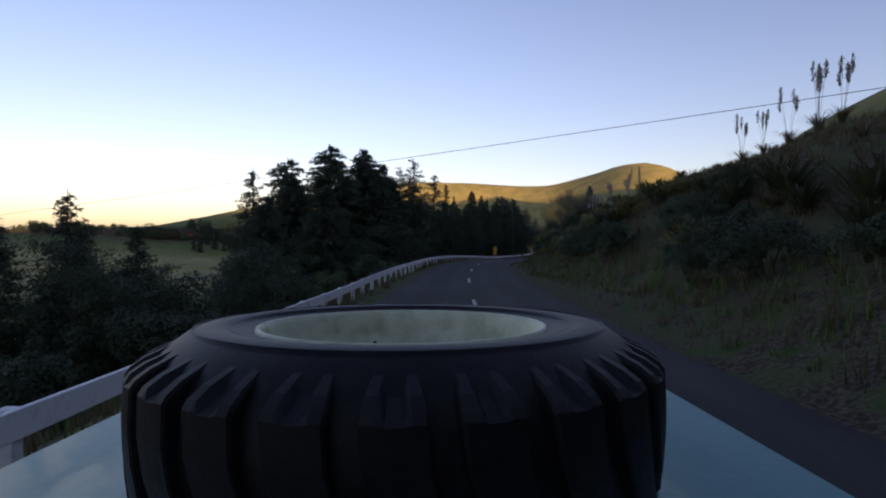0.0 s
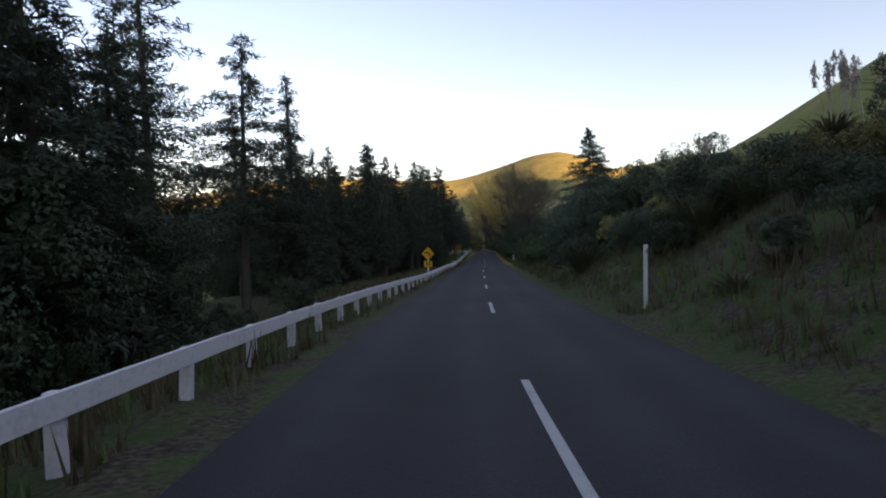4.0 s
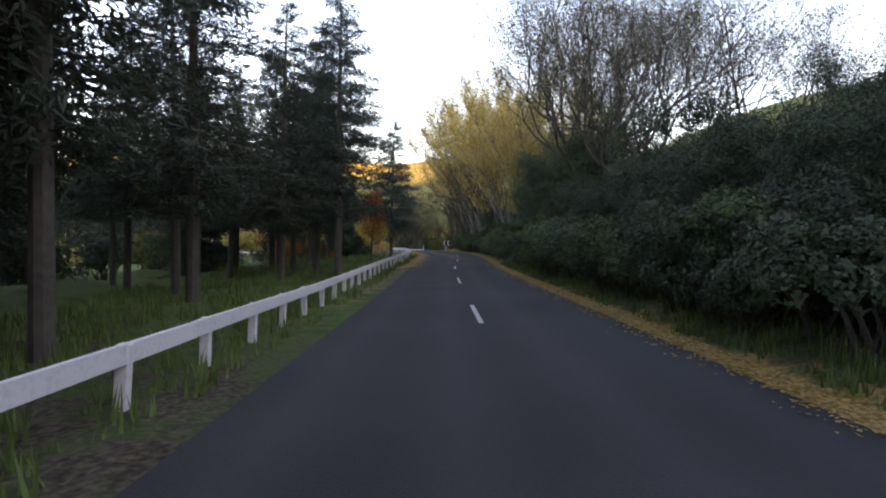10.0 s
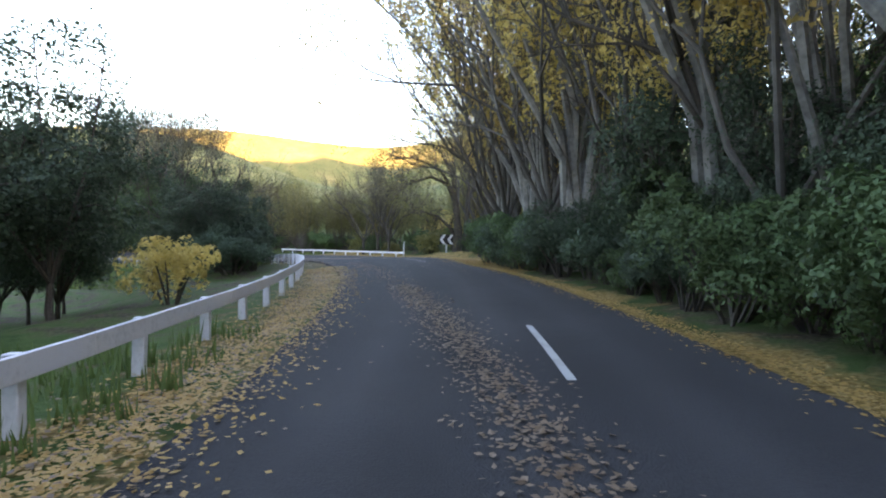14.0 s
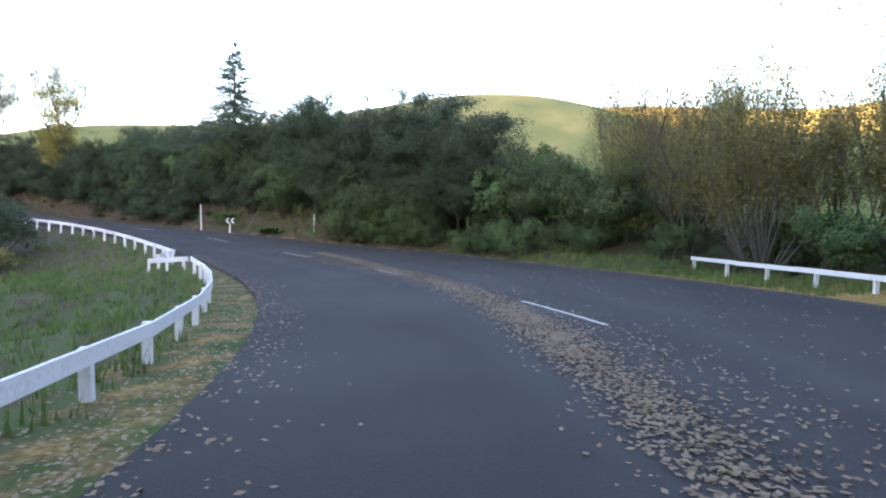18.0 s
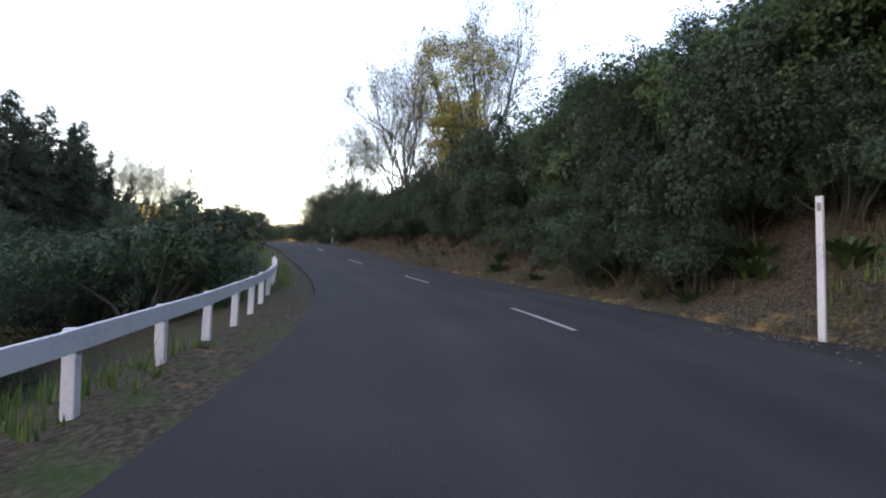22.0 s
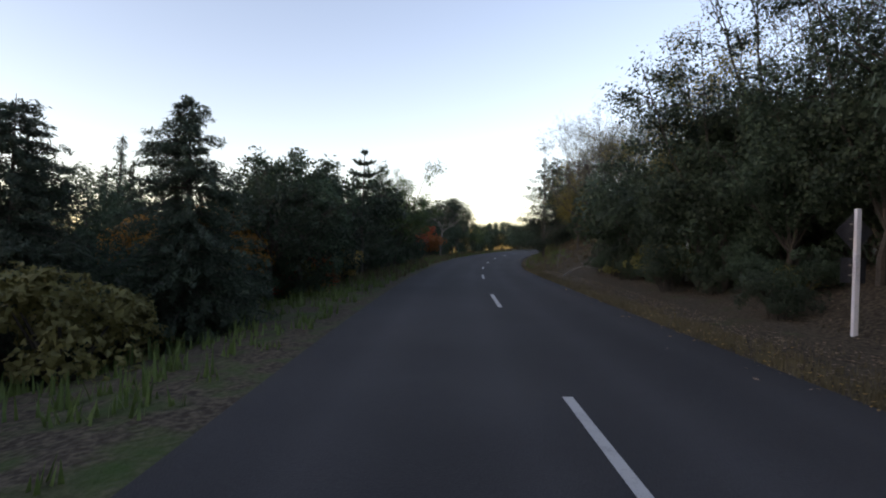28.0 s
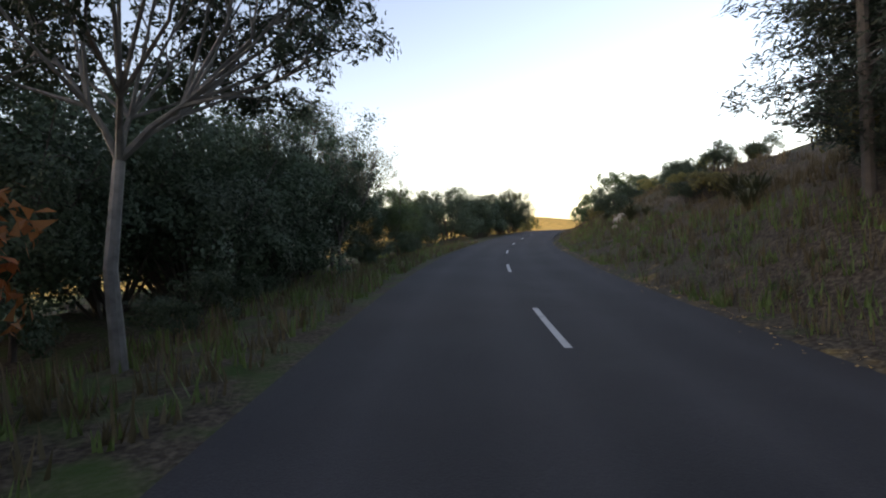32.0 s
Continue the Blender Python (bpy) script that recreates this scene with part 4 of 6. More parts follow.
blue_pine = conifer(146, 12.4, 2.8, 0.24, step=0.40, per=12, mat=M_NEEDLE_BLUE, bark=M_GREYBARK, droop=0.05, spray=0.16, ragged=0.3, density=4.2, label="cone-shaped blue-green pine with a bare lower trunk", shape=0.75)
layered = conifer(47, 11, 5.0, 0.03, step=0.42, per=18, mat=M_NEEDLE_BLUE, droop=0.12, spray=0.22, density=2.6, ragged=0.25, label="broad layered blue-green conifer on the hillside", shape=0.9)
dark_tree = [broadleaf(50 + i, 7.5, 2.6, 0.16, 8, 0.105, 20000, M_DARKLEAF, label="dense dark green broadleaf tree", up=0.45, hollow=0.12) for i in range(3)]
green_tree = [broadleaf(55 + i, 8, 2.6, 0.2, 8, 0.108, 18000, M_GREENLEAF, label="leafy green roadside tree", up=0.45, hollow=0.15) for i in range(2)]
sparse_tree = [branching(60 + i, 10, 0.34, 5, 4, 0.28, 15000, 0.085, 0.24, M_DULL, M_GREYBARK, "slender tree with thin grey-olive autumn leaves", "slender_tree") for i in range(3)]
bare_tree = [branching(65 + i, 8, 0.46, 5, 5, 0.2, 2200, 0.08, 0.22, M_DULL, None, "almost bare grey-branched tree") for i in range(2)]
yellow_pop = [poplar(70 + i, 20, 2.9, 8500, 0.17, label="tall yellow autumn poplar with upright branches") for i in range(3)]
olive_pop = [poplar(74 + i, 14, 4.4, 17000, 0.15, M_OLIVE, "thinly leaved olive-yellow willow thicket", 18, M_GREYBARK, 0.5) for i in range(2)]
yellow_tree = broadleaf(78, 12, 2.6, 0.3, 9, 0.12, 7000, M_YELLOW, M_PALEBARK, label="tall tree with yellow-green autumn leaves", up=0.35)
arch_pop = [arching_poplar(170 + i, 15, 7.0) for i in range(3)]
olive_tree = broadleaf(79, 12, 3.5, 0.16, 14, 0.11, 32000, M_OLIVEGREEN, M_GREYBARK, label="tall tree with fading olive-green leaves", up=0.35, hollow=0.18)
olive_tall = broadleaf(82, 13.5, 2.3, 0.2, 14, 0.115, 22000, M_OLIVEGREEN, M_GREYBARK, label="tall narrow tree with fading yellow-green leaves", up=0.25, hollow=0.2)
olive_con = conifer(49, 9, 1.7, 0.1, step=0.4, per=8, mat=M_OLIVE, spray=0.26, density=1.2, label="slender thin conifer with yellowing needles")
pale_tree = [branching(84 + i, 11, 0.36, 5, 5, 0.14, 6000, 0.11, 0.3, M_YELLOW, M_GREYBARK, "pale many-branched tree with thin yellow leaves", "pale_tree", lean=(-0.12, 0.0), girth=0.8) for i in range(2)]
autumn_tree = [broadleaf(80, 5.5, 1.5, 0.25, 6, 0.16, 2200, M_ORANGE, label="small tree in orange autumn leaf", up=0.3),
               broadleaf(81, 5.5, 1.6, 0.25, 6, 0.16, 2200, M_YELLOW, label="small tree in yellow autumn leaf", up=0.3)]
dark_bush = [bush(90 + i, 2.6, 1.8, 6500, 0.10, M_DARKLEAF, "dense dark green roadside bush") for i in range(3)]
green_bush = [bush(94 + i, 2.4, 1.7, 6500, 0.095, M_GREENLEAF, "dense green roadside bush", "green_shrub") for i in range(3)]
olive_bush = [bush(98 + i, 2.0, 1.5, 1900, 0.16, M_OLIVE, "olive-brown scrub bush on the bank", "scrub_bush") for i in range(2)]
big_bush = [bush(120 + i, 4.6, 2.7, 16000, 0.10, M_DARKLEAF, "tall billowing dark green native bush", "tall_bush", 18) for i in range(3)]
big_green = [bush(124 + i, 4.6, 2.7, 10000, 0.135, M_GREENLEAF, "tall billowing green native bush", "tall_bush", 18) for i in range(2)]
orange_bush = bush(101, 2.6, 1.6, 2200, 0.16, M_ORANGE, "bush in orange autumn leaf", "autumn_bush")
red_bush = bush(102, 2.4, 1.6, 2200, 0.16, M_RED, "bush in red autumn leaf", "autumn_bush")
yellow_bush = bush(103, 2.0, 1.4, 1600, 0.15, M_YELLOW, "bush in yellow autumn leaf", "autumn_bush")
flaxes = [flax(105 + i, 1.9, 1.5, 110, label="clump of arching flax leaves on the bank") for i in range(2)]
ferns = flax(108, 1.0, 1.1, 60, M_GREENLEAF, "low clump of hanging fern fronds", 0.14)
straw_clump = [flax(112 + i, 0.75, 0.8, 90, M_STRAW, "tuft of long pale dry grass", 0.03) for i in range(2)]
pampas_p = [pampas(110 + i, 2.8, 5 + i, "clump of pampas grass with tall seed plumes") for i in range(2)]
maple = maple_tree(119, 6.0, 1.6)
norfolk_p = norfolk(115, 7.2, 2.5, "tiered Norfolk pine with upswept flat boughs")
gum = gum_tree(121, 5.3, 1.95, (0.05, 0.65), "spreading gum tree with pale forked trunk and domed crown")
feather = [branching(150 + i, 4.0, 0.6, 4, 7, 0.36, 8200, 0.105, 0.09, M_DARKLEAF, M_BARK, "spreading roadside tree with long drooping leaves", "leafy_tree", rise=0.05) for i in range(2)]
PATTERNS = [*arch_pop, olive_tall, hill_pine, blue_pine, pale_pine, *pale_tree, *big_green, low_pine, *fine_pine, *con_w, olive_tree, olive_con, *big_bush, *straw_clump, *con_a, *pine_a, *spire, layered, *dark_tree, *green_tree, *sparse_tree, *bare_tree, *yellow_pop, *olive_pop, yellow_tree, *autumn_tree, *dark_bush,
            *green_bush, *olive_bush, orange_bush, red_bush, yellow_bush, *flaxes, ferns, *pampas_p, norfolk_p, gum, maple, *feather]

for k in (*con_a, *con_w, *pine_a, *spire, *dark_tree, *green_tree, *big_bush, *big_green, *dark_bush, *green_bush, *yellow_pop, *olive_pop):
    LIGHT[k.name] = thin_out(k)
PATTERNS += list(LIGHT.values())
pr = random.Random(5)
TALL = {}
for group_of, high in (((*con_a, *con_w), 12), (pine_a, 13), (spire, 10), ((layered,), 11), ((hill_pine,), 13), ((blue_pine,), 12.4), (dark_tree, 7.5), (green_tree, 8), (sparse_tree, 10), (bare_tree, 8), (yellow_pop, 20), (arch_pop, 15), (olive_pop, 14), ((yellow_tree, olive_tree), 12), ((olive_tall,), 13.5), ((olive_con,), 9), ((low_pine,), 8), ((*fine_pine, pale_pine), 13), (pale_tree, 11),
                       (autumn_tree, 5.5), (dark_bush, 2.6), (green_bush, 2.4), (olive_bush, 2.0), ((orange_bush,), 2.6), ((red_bush,), 2.4), ((yellow_bush,), 2.0), (big_bush + big_green, 4.6), (flaxes, 1.9), ((ferns,), 1.0), (pampas_p, 2.8),
                       ((norfolk_p,), 7.2), ((gum,), 5.2), (feather, 4.0), ((maple,), 6.0), (straw_clump, 0.75)):
    for k in group_of:
        TALL[k.name] = high


# ground kept open round posts and boards
KEEP_CLEAR = [(41.5, 218.9), (15.6, 250.2), (3.6, 247.7), (-7.4, 246.7), (-3.5, 246.2), (44.6, 215.4), (-6.4, 245.2), (-2.6, 244.8), (4.4, 245.8), (16.2, 248.2)] + [tuple(place(s, u)[:2]) for s, u in ((318.7, 6.5), (316.6, 5.6), (317.6, 6.0), (346.9, 5.9), (345.6, 5.3), (344.2, 5.0), (342.4, 7.9), (341.2, 7.2), (62, 4.5), (117.6, 4.6))]


def row(kinds, n, s0, s1, u0, u1, h0, h1, lift=-0.1, gap=0):
    """n plants at random between s0..s1 and u0..u1, h0..h1 metres high; each gap-th place stays bare."""
    for i in range(n):
        s = s0 + (s1 - s0) * (i + pr.random()) / n
        k = pr.choice(kinds)
        u, h = pr.uniform(u0, u1), pr.uniform(h0, h1)
        if u > 0:
            u = max(u, float(edge_right(s)) + 0.9 + 0.25 * h)
        p = place(s, u)
        if h < 6 and any(math.hypot(p.x - a, p.y - b) < 1.5 + 0.35 * h for a, b in KEEP_CLEAR):
            continue
        if gap and i % gap == gap - 1:
            turn_rng.random(), turn_rng.random()
            continue
        put(k, s, u, h / TALL[k.name], lift=lift)


def grow(*items):
    """Single plants: kind, s, u and height in metres."""
    for k, s, u, h in items:
        put(k, s, u, h / TALL[k.name])


# falling ground at the start, then the conifer stand
row(dark_tree, 5, 20, 34, -26, -15, 4.0, 5.0)
row(big_bush + dark_bush, 14, -4, 40, -12, -5.2, 1.6, 2.8)
row(dark_bush + green_bush, 14, -4, 34, -8, -4.8, 1.2, 2.2)
grow((con_w[0], 22, -7.9, 5.6), (con_a[0], 11.5, -8.4, 5.2), (con_a[1], 12.8, -8.8, 5.0), (con_a[2], 13.6, -8.0, 4.6), (con_a[0], 10.4, -9.0, 4.8), (dark_tree[1], 11.4, -9.4, 4.6), (dark_tree[0], 13.6, -8.8, 4.2), (dark_tree[2], 15.5, -9.5, 3.8), (dark_tree[0], 10.5, -7.4, 3.6))
grow((con_w[0], 39.6, -13.7, 10.8), (con_w[1], 43.1, -11.8, 12.8), (con_w[0], 46, -12.4, 12.4), (con_a[0], 48, -10.5, 12.0), (con_w[1], 50.5, -10.5, 10.6), (con_a[1], 52, -14, 12.4), (con_w[0], 54, -10.4, 11.0),
     (con_a[0], 49.5, -9.8, 11.4), (con_a[2], 53.5, -9.6, 10.4), (con_w[1], 44, -16, 12.8), (con_a[0], 41, -17.5, 11.5), (con_w[0], 57, -12, 11.8), (con_a[2], 60, -9, 11.4), (con_w[1], 63, -13, 12.6), (con_a[1], 62, -9, 9.5), (con_w[0], 47.4, -10.4, 13.0), (con_w[1], 45.6, -9.6, 11.4), (con_w[1], 49.8, -9.4, 10.8), (con_w[0], 53.2, -10.8, 12.2))
row(dark_tree + big_bush, 16, 38, 66, -16, -8, 4.0, 6.5)
row(con_w, 8, 36, 52, -15, -9.5, 7, 9.5)
row(big_bush, 12, 32, 60, -13.5, -8.6, 3.0, 4.4)
row(dark_bush, 10, 44, 72, -8.5, -7.2, 0.8, 1.5)
grow((pine_a[0], 67, -11, 14.5), (pine_a[1], 69.9, -14.1, 14.3), (spire[0], 74.7, -8.6, 11.5), (pine_a[2], 72, -10, 12.8), (pine_a[0], 77, -12.5, 11.5), (spire[1], 79.5, -9.0, 8.5), (pine_a[1], 82, -11.0, 10.5), (con_a[2], 86.3, -9.6, 8.6),
     (con_a[0], 91, -9.4, 10.0), (spire[1], 96, -8.9, 10.8), (spire[0], 99, -10.5, 11.5), (spire[1], 105.8, -8.8, 12.8), (spire[0], 111.1, -7.6, 13.2), (spire[1], 114.0, -5.6, 13.0), (pale_pine, 119.3, -4.9, 13.4), (pine_a[0], 115, -7, 13.5), (fine_pine[0], 122.5, -5.0, 12.5))
grow((con_a[0], 100, -10.2, 13.5), (con_a[1], 103, -11, 14), (con_a[2], 107, -10.4, 13.5))
row(pine_a + spire[:1], 30, 84, 122, -26, -10, 8.5, 12.5)
row(con_a, 8, 84, 118, -24, -11, 8, 11)
row(pine_a, 8, 90, 118, -8.0, -5.8, 7.5, 11)
row(big_bush + dark_tree, 10, 70, 100, -24, -10, 2.8, 5)
row(pine_a, 26, 122, 160, -26, -7.4, 9, 12.5)
row(pine_a, 16, 113, 136, -17, -7.4, 11, 14, gap=3)
grow((pine_a[0], 118.5, -7.4, 14), (con_a[1], 121, -9.2, 13), (pine_a[2], 124.5, -8.2, 14), (pine_a[1], 127.2, -7.4, 14), (pine_a[0], 130, -5.7, 14), (con_a[0], 127, -11, 13.5), (con_a[2], 123, -12, 13), (pine_a[2], 131.8, -8.0, 13.5), (con_a[1], 131, -12.5, 12.5))
row(con_a, 3, 124, 156, -24, -10, 7, 9)
row(olive_bush + green_bush + dark_bush, 18, 122, 170, -34, -16, 1.6, 3.0)
row(olive_pop + dark_tree + autumn_tree[1:], 26, 118, 190, -48, -26, 5.0, 8.5)
grow((fine_pine[0], 136, -6.2, 12.4), (fine_pine[1], 141, -9, 11.7), (fine_pine[0], 143.8, -6.2, 11.2), (blue_pine, 146.6, -4.5, 13.2), (fine_pine[1], 149.8, -6.2, 12.8), (pine_a[1], 150, -8.5, 11.8), (fine_pine[0], 155.5, -7.6, 14), (fine_pine[1], 158.0, -8.6, 13.5), (pine_a[0], 153.5, -8.4, 13),
     (maple, 161.5, -5.1, 5.4), (blue_pine, 164.0, -4.0, 10.9))
grow((fine_pine[0], 165, -9.0, 12.5), (fine_pine[1], 167.5, -10.6, 12.0))
row(autumn_tree, 5, 162, 186, -24, -14, 4.5, 6)
row([orange_bush, olive_bush[1], olive_bush[0], dark_bush[0], dark_bush[1]], 14, 158, 190, -22, -10, 1.4, 2.6)
row(dark_tree, 5, 176, 194, -14, -8.5, 4.5, 6)
grow((yellow_bush, 181, -5.6, 1.6))
# bushy corner inside the bend
row(dark_bush + big_bush, 14, 195, 215, -6.4, -4.4, 1.6, 3.0)
grow((dark_tree[0], 199.4, -5.8, 4.6), (dark_tree[1], 202, -6.4, 5.4), (big_bush[0], 204.5, -6.0, 4.6), (dark_tree[2], 206.5, -6.9, 6.6), (big_bush[1], 209.1, -6.0, 5.2), (dark_tree[0], 210, -7.2, 6.8), (dark_tree[1], 213, -6.6, 6.4),
     (sparse_tree[0], 211, -7.8, 9.0), (big_bush[0], 214.5, -5.8, 4.8), (sparse_tree[1], 205, -8.2, 9.0), (sparse_tree[2], 208, -9.5, 9.5), (bare_tree[0], 202.5, -8, 8.5), (green_tree[0], 206, -10, 8), (dark_tree[1], 199, -9, 6))
row(olive_bush + green_bush[:1], 10, 222, 250, -16, -9, 0.6, 1.4)
row(big_bush + green_bush, 14, 238, 262, -28, -13, 1.8, 3.4)
row([orange_bush, olive_bush[0]], 7, 236, 262, -28, -13, 1.4, 2.6)
row(dark_tree, 10, 250, 280, -36, -16, 4.5, 6.5)
# falling ground beyond the bend: dark bush, then conifers and autumn colour
row(big_bush + dark_bush, 18, 258, 284, -12, -5.2, 2.6, 4.0)
row(big_bush + dark_bush, 12, 284, 302, -12, -6.2, 1.6, 2.6)
row(dark_tree, 12, 268, 300, -20, -9, 4.0, 5.6)
row([olive_bush[0], olive_bush[1]], 5, 256, 272, -12, -8, 1.2, 2.0)
grow((spire[1], 295.7, -12, 8.6), (spire[0], 299, -14, 10), (spire[1], 302.3, -16, 11.2), (spire[0], 305, -15.4, 10.2), (con_a[0], 307.2, -15.4, 11), (sparse_tree[0], 302.5, -11.2, 8.2), (sparse_tree[1], 305.2, -11.7, 7.8), (spire[1], 310, -13, 8.2),
     (spire[0], 313, -15, 8.2), (olive_con, 313.0, -8.3, 8.6), (spire[0], 292, -15, 9.5))
row(spire + con_a, 30, 294, 322, -28, -13.5, 8.5, 11)
row(spire, 16, 318, 346, -34, -17, 6.5, 8.5)
row(spire + con_a[:1], 12, 320, 346, -20, -12.5, 5.0, 7.0)
row(spire + con_a, 8, 288, 301, -17, -12.5, 10.5, 12.5)
row([orange_bush, orange_bush, olive_bush[1], yellow_bush, red_bush], 8, 300, 313, -9.5, -5.6, 1.8, 3.2)
grow((orange_bush, 306, -6.8, 3.2), (orange_bush, 309, -7.4, 3.6), (orange_bush, 303, -8.0, 2.4), (orange_bush, 312, -6.6, 3.0), (autumn_tree[0], 311, -9.5, 4.6), (orange_bush, 305, -9.4, 3.0))
row(dark_bush + [olive_bush[1], dark_bush[0]], 18, 313, 334, -8.5, -5.0, 1.2, 2.0)
row(big_bush, 10, 314, 336, -14, -9, 2.2, 3.2)
row(dark_tree + big_bush, 9, 315, 330, -13, -8.5, 2.8, 3.8)
row([autumn_tree[0], autumn_tree[1]], 6, 304, 318, -12, -7, 3.4, 4.4)
row(green_bush, 8, 284, 302, -6.5, -4.4, 0.9, 1.6)
row([dark_bush[0], dark_bush[1]], 8, 318, 333, -6.2, -4.6, 0.9, 1.4)
grow((orange_bush, 331.5, -5.4, 1.5))
grow((con_w[0], 320.0, -4.9, 4.7), (con_w[1], 318.2, -6.8, 4.8), (big_bush[1], 322.4, -8.2, 3.2), (con_a[0], 319.5, -9.6, 6.0), (spire[0], 322.5, -12, 6.0), (orange_bush, 325.0, -6.9, 2.8), (orange_bush, 323.6, -7.4, 2.4),
     (feather[0], 325.4, -5.2, 3.9), (feather[1], 326.4, -4.7, 3.8), (feather[0], 329.4, -4.9, 5.0), (feather[1], 327.8, -5.5, 4.8), (feather[1], 330.4, -6.6, 4.6), (red_bush, 329.4, -5.4, 1.5), (red_bush, 326.6, -5.6, 1.4), (yellow_bush, 332.0, -4.6, 1.2),
     (spire[0], 331, -9.6, 4.0), (spire[1], 329.5, -9.4, 3.6), (spire[0], 332.6, -9.9, 3.9), (norfolk_p, 334.2, -4.3, 5.7), (green_tree[0], 333.0, -6.6, 3.8), (green_tree[1], 340.5, -3.9, 6.0), (dark_tree[1], 341.8, -5.4, 5.4), (green_tree[0], 340.4, -6.4, 4.6), (dark_tree[2], 337.5, -6.3, 4.0), (big_bush[1], 331.5, -6.6, 2.6),
     (big_bush[0], 335.6, -4.6, 2.4), (green_tree[1], 342.0, -5.3, 4.0), (green_tree[0], 346.3, -5.2, 3.2), (dark_tree[1], 344, -6.6, 3.6), (dark_tree[0], 348.5, -7.8, 3.4), (dark_tree[2], 339.5, -7.2, 4.2), (dark_tree[0], 338.6, -5.4, 3.4), (dark_tree[0], 341.0, -4.6, 5.6), (dark_tree[2], 339.6, -4.8, 4.6))
row(dark_bush + big_bush, 15, 330, 352, -6.6, -4.0, 1.4, 2.6)
row(dark_tree, 10, 334, 358, -14, -7.5, 3.0, 4.2)
grow((red_bush, 358.2, -5.4, 2.9), (orange_bush, 358.8, -4.4, 2.3), (red_bush, 359.8, -5.2, 2.6), (red_bush, 355.9, -6.4, 2.5), (low_pine, 350.3, -4.3, 4.9))
put(gum, 361.6, -3.9, 1.0, 0.0)
grow((dark_bush[0], 357.6, -7.6, 2.0), (dark_bush[1], 360.4, -7.8, 2.2), (dark_bush[2], 362.4, -6.6, 2.0), (big_bush[2], 364, -8.2, 2.8), (red_bush, 365, -9.0, 3.4), (spire[0], 352.5, -6.4, 3.5))
row(dark_tree + big_bush, 20, 363, 382, -9.5, -5.4, 4.0, 5.6)
row(dark_bush, 10, 362, 392, -6.2, -4.0, 0.9, 1.6)
grow((sparse_tree[2], 375.5, -5.0, 4.8), (dark_tree[0], 377.5, -6.0, 7.0), (dark_tree[1], 374, -6.4, 6.4), (green_tree[0], 384, -4.6, 4.2), (green_tree[1], 388, -5.2, 4.4), (big_bush[0], 392, -5.4, 3.0))
row(big_bush + green_tree, 16, 402, 440, -10, -3.6, 4.0, 5.6)
row(big_bush, 5, 438, 470, -9, 3, 2.8, 4.0)

# scrub-covered bank on the other side
row(flaxes, 40, 6, 48, 6.2, 10, 1.5, 2.1)
row(flaxes, 40, 46, 76, 6.5, 15, 1.5, 2.2)
row(flaxes, 12, 48, 76, 14, 18, 1.3, 1.8)
row(dark_bush, 30, 0, 78, 5.6, 8, 0.9, 1.6)
row(olive_bush + dark_bush[:1], 34, 12, 78, 5.6, 9.5, 0.8, 1.5)
row(olive_bush, 10, 44, 80, 9, 16, 0.9, 1.4)
row(straw_clump, 60, -4, 70, 5.2, 10, 0.5, 0.9)
row(straw_clump, 60, 0, 62, 10, 20, 0.4, 0.7)
grow((pampas_p[0], 39, 19.3, 2.6), (pampas_p[1], 33.7, 18.4, 2.2), (pampas_p[0], 33.2, 19.6, 2.7), (pampas_p[1], 26.3, 17.4, 2.8), (pampas_p[0], 25.8, 18.2, 2.6))
row(pampas_p, 9, 50, 76, 10, 18, 2.2, 3.0)
row(dark_bush + flaxes, 16, 62, 84, 5.2, 12, 1.4, 2.4)
row(big_bush + dark_bush, 22, 78, 102, 6.6, 13, 2.4, 4.0)
row(pampas_p, 6, 84, 100, 14, 20, 2.4, 3.0)
grow((layered, 102.5, 11.6, 11.8), (dark_tree[0], 98.5, 12, 7.0), (dark_tree[1], 101, 15, 7.2), (dark_tree[2], 96, 14, 5.6), (big_bush[0], 103.5, 8.2, 3.0))
row(green_bush + dark_bush, 18, 78, 125, 5.0, 7.5, 0.9, 1.8)
row(flaxes, 22, 108, 126, 7, 13, 1.6, 2.4)
row(green_bush + dark_bush, 16, 108, 128, 6.5, 14, 1.4, 2.4)
grow((sparse_tree[0], 130.2, 12.3, 6.0), (sparse_tree[1], 128, 14.5, 5.6), (sparse_tree[2], 136.5, 10.5, 5.2), (bare_tree[1], 139.5, 9.0, 7.6), (olive_tree, 158.5, 8.8, 13.0), (bare_tree[0], 145, 8.4, 9.0), (bare_tree[1], 148.5, 8.8, 12), (bare_tree[0], 150.3, 8.0, 13.5))
row(big_bush + dark_tree, 30, 126, 148, 6.6, 11, 3.3, 4.3)
row(dark_bush + green_bush, 20, 124, 150, 5.2, 7.0, 1.2, 2.2)
row(dark_tree + green_tree, 14, 147, 163, 7.0, 10, 5.0, 7.5)
grow((dark_tree[0], 152.5, 7.6, 6.8), (dark_tree[1], 155, 7.3, 6.6), (dark_tree[2], 157.5, 7.5, 6.8), (dark_tree[1], 150.5, 8.6, 6.2))
row(green_tree + dark_tree[:1], 10, 160, 180, 6.2, 9, 4.5, 7.0)
row(green_bush + big_bush[:1], 26, 147, 190, 5.4, 7.4, 1.8, 3.2)
for s in np.arange(128.0, 194.0, 1.15):
    k = pr.choice(green_bush + dark_bush)
    put(k, s, float(edge_right(s)) + pr.uniform(1.35, 2.0), pr.uniform(1.2, 2.3) / TALL[k.name])
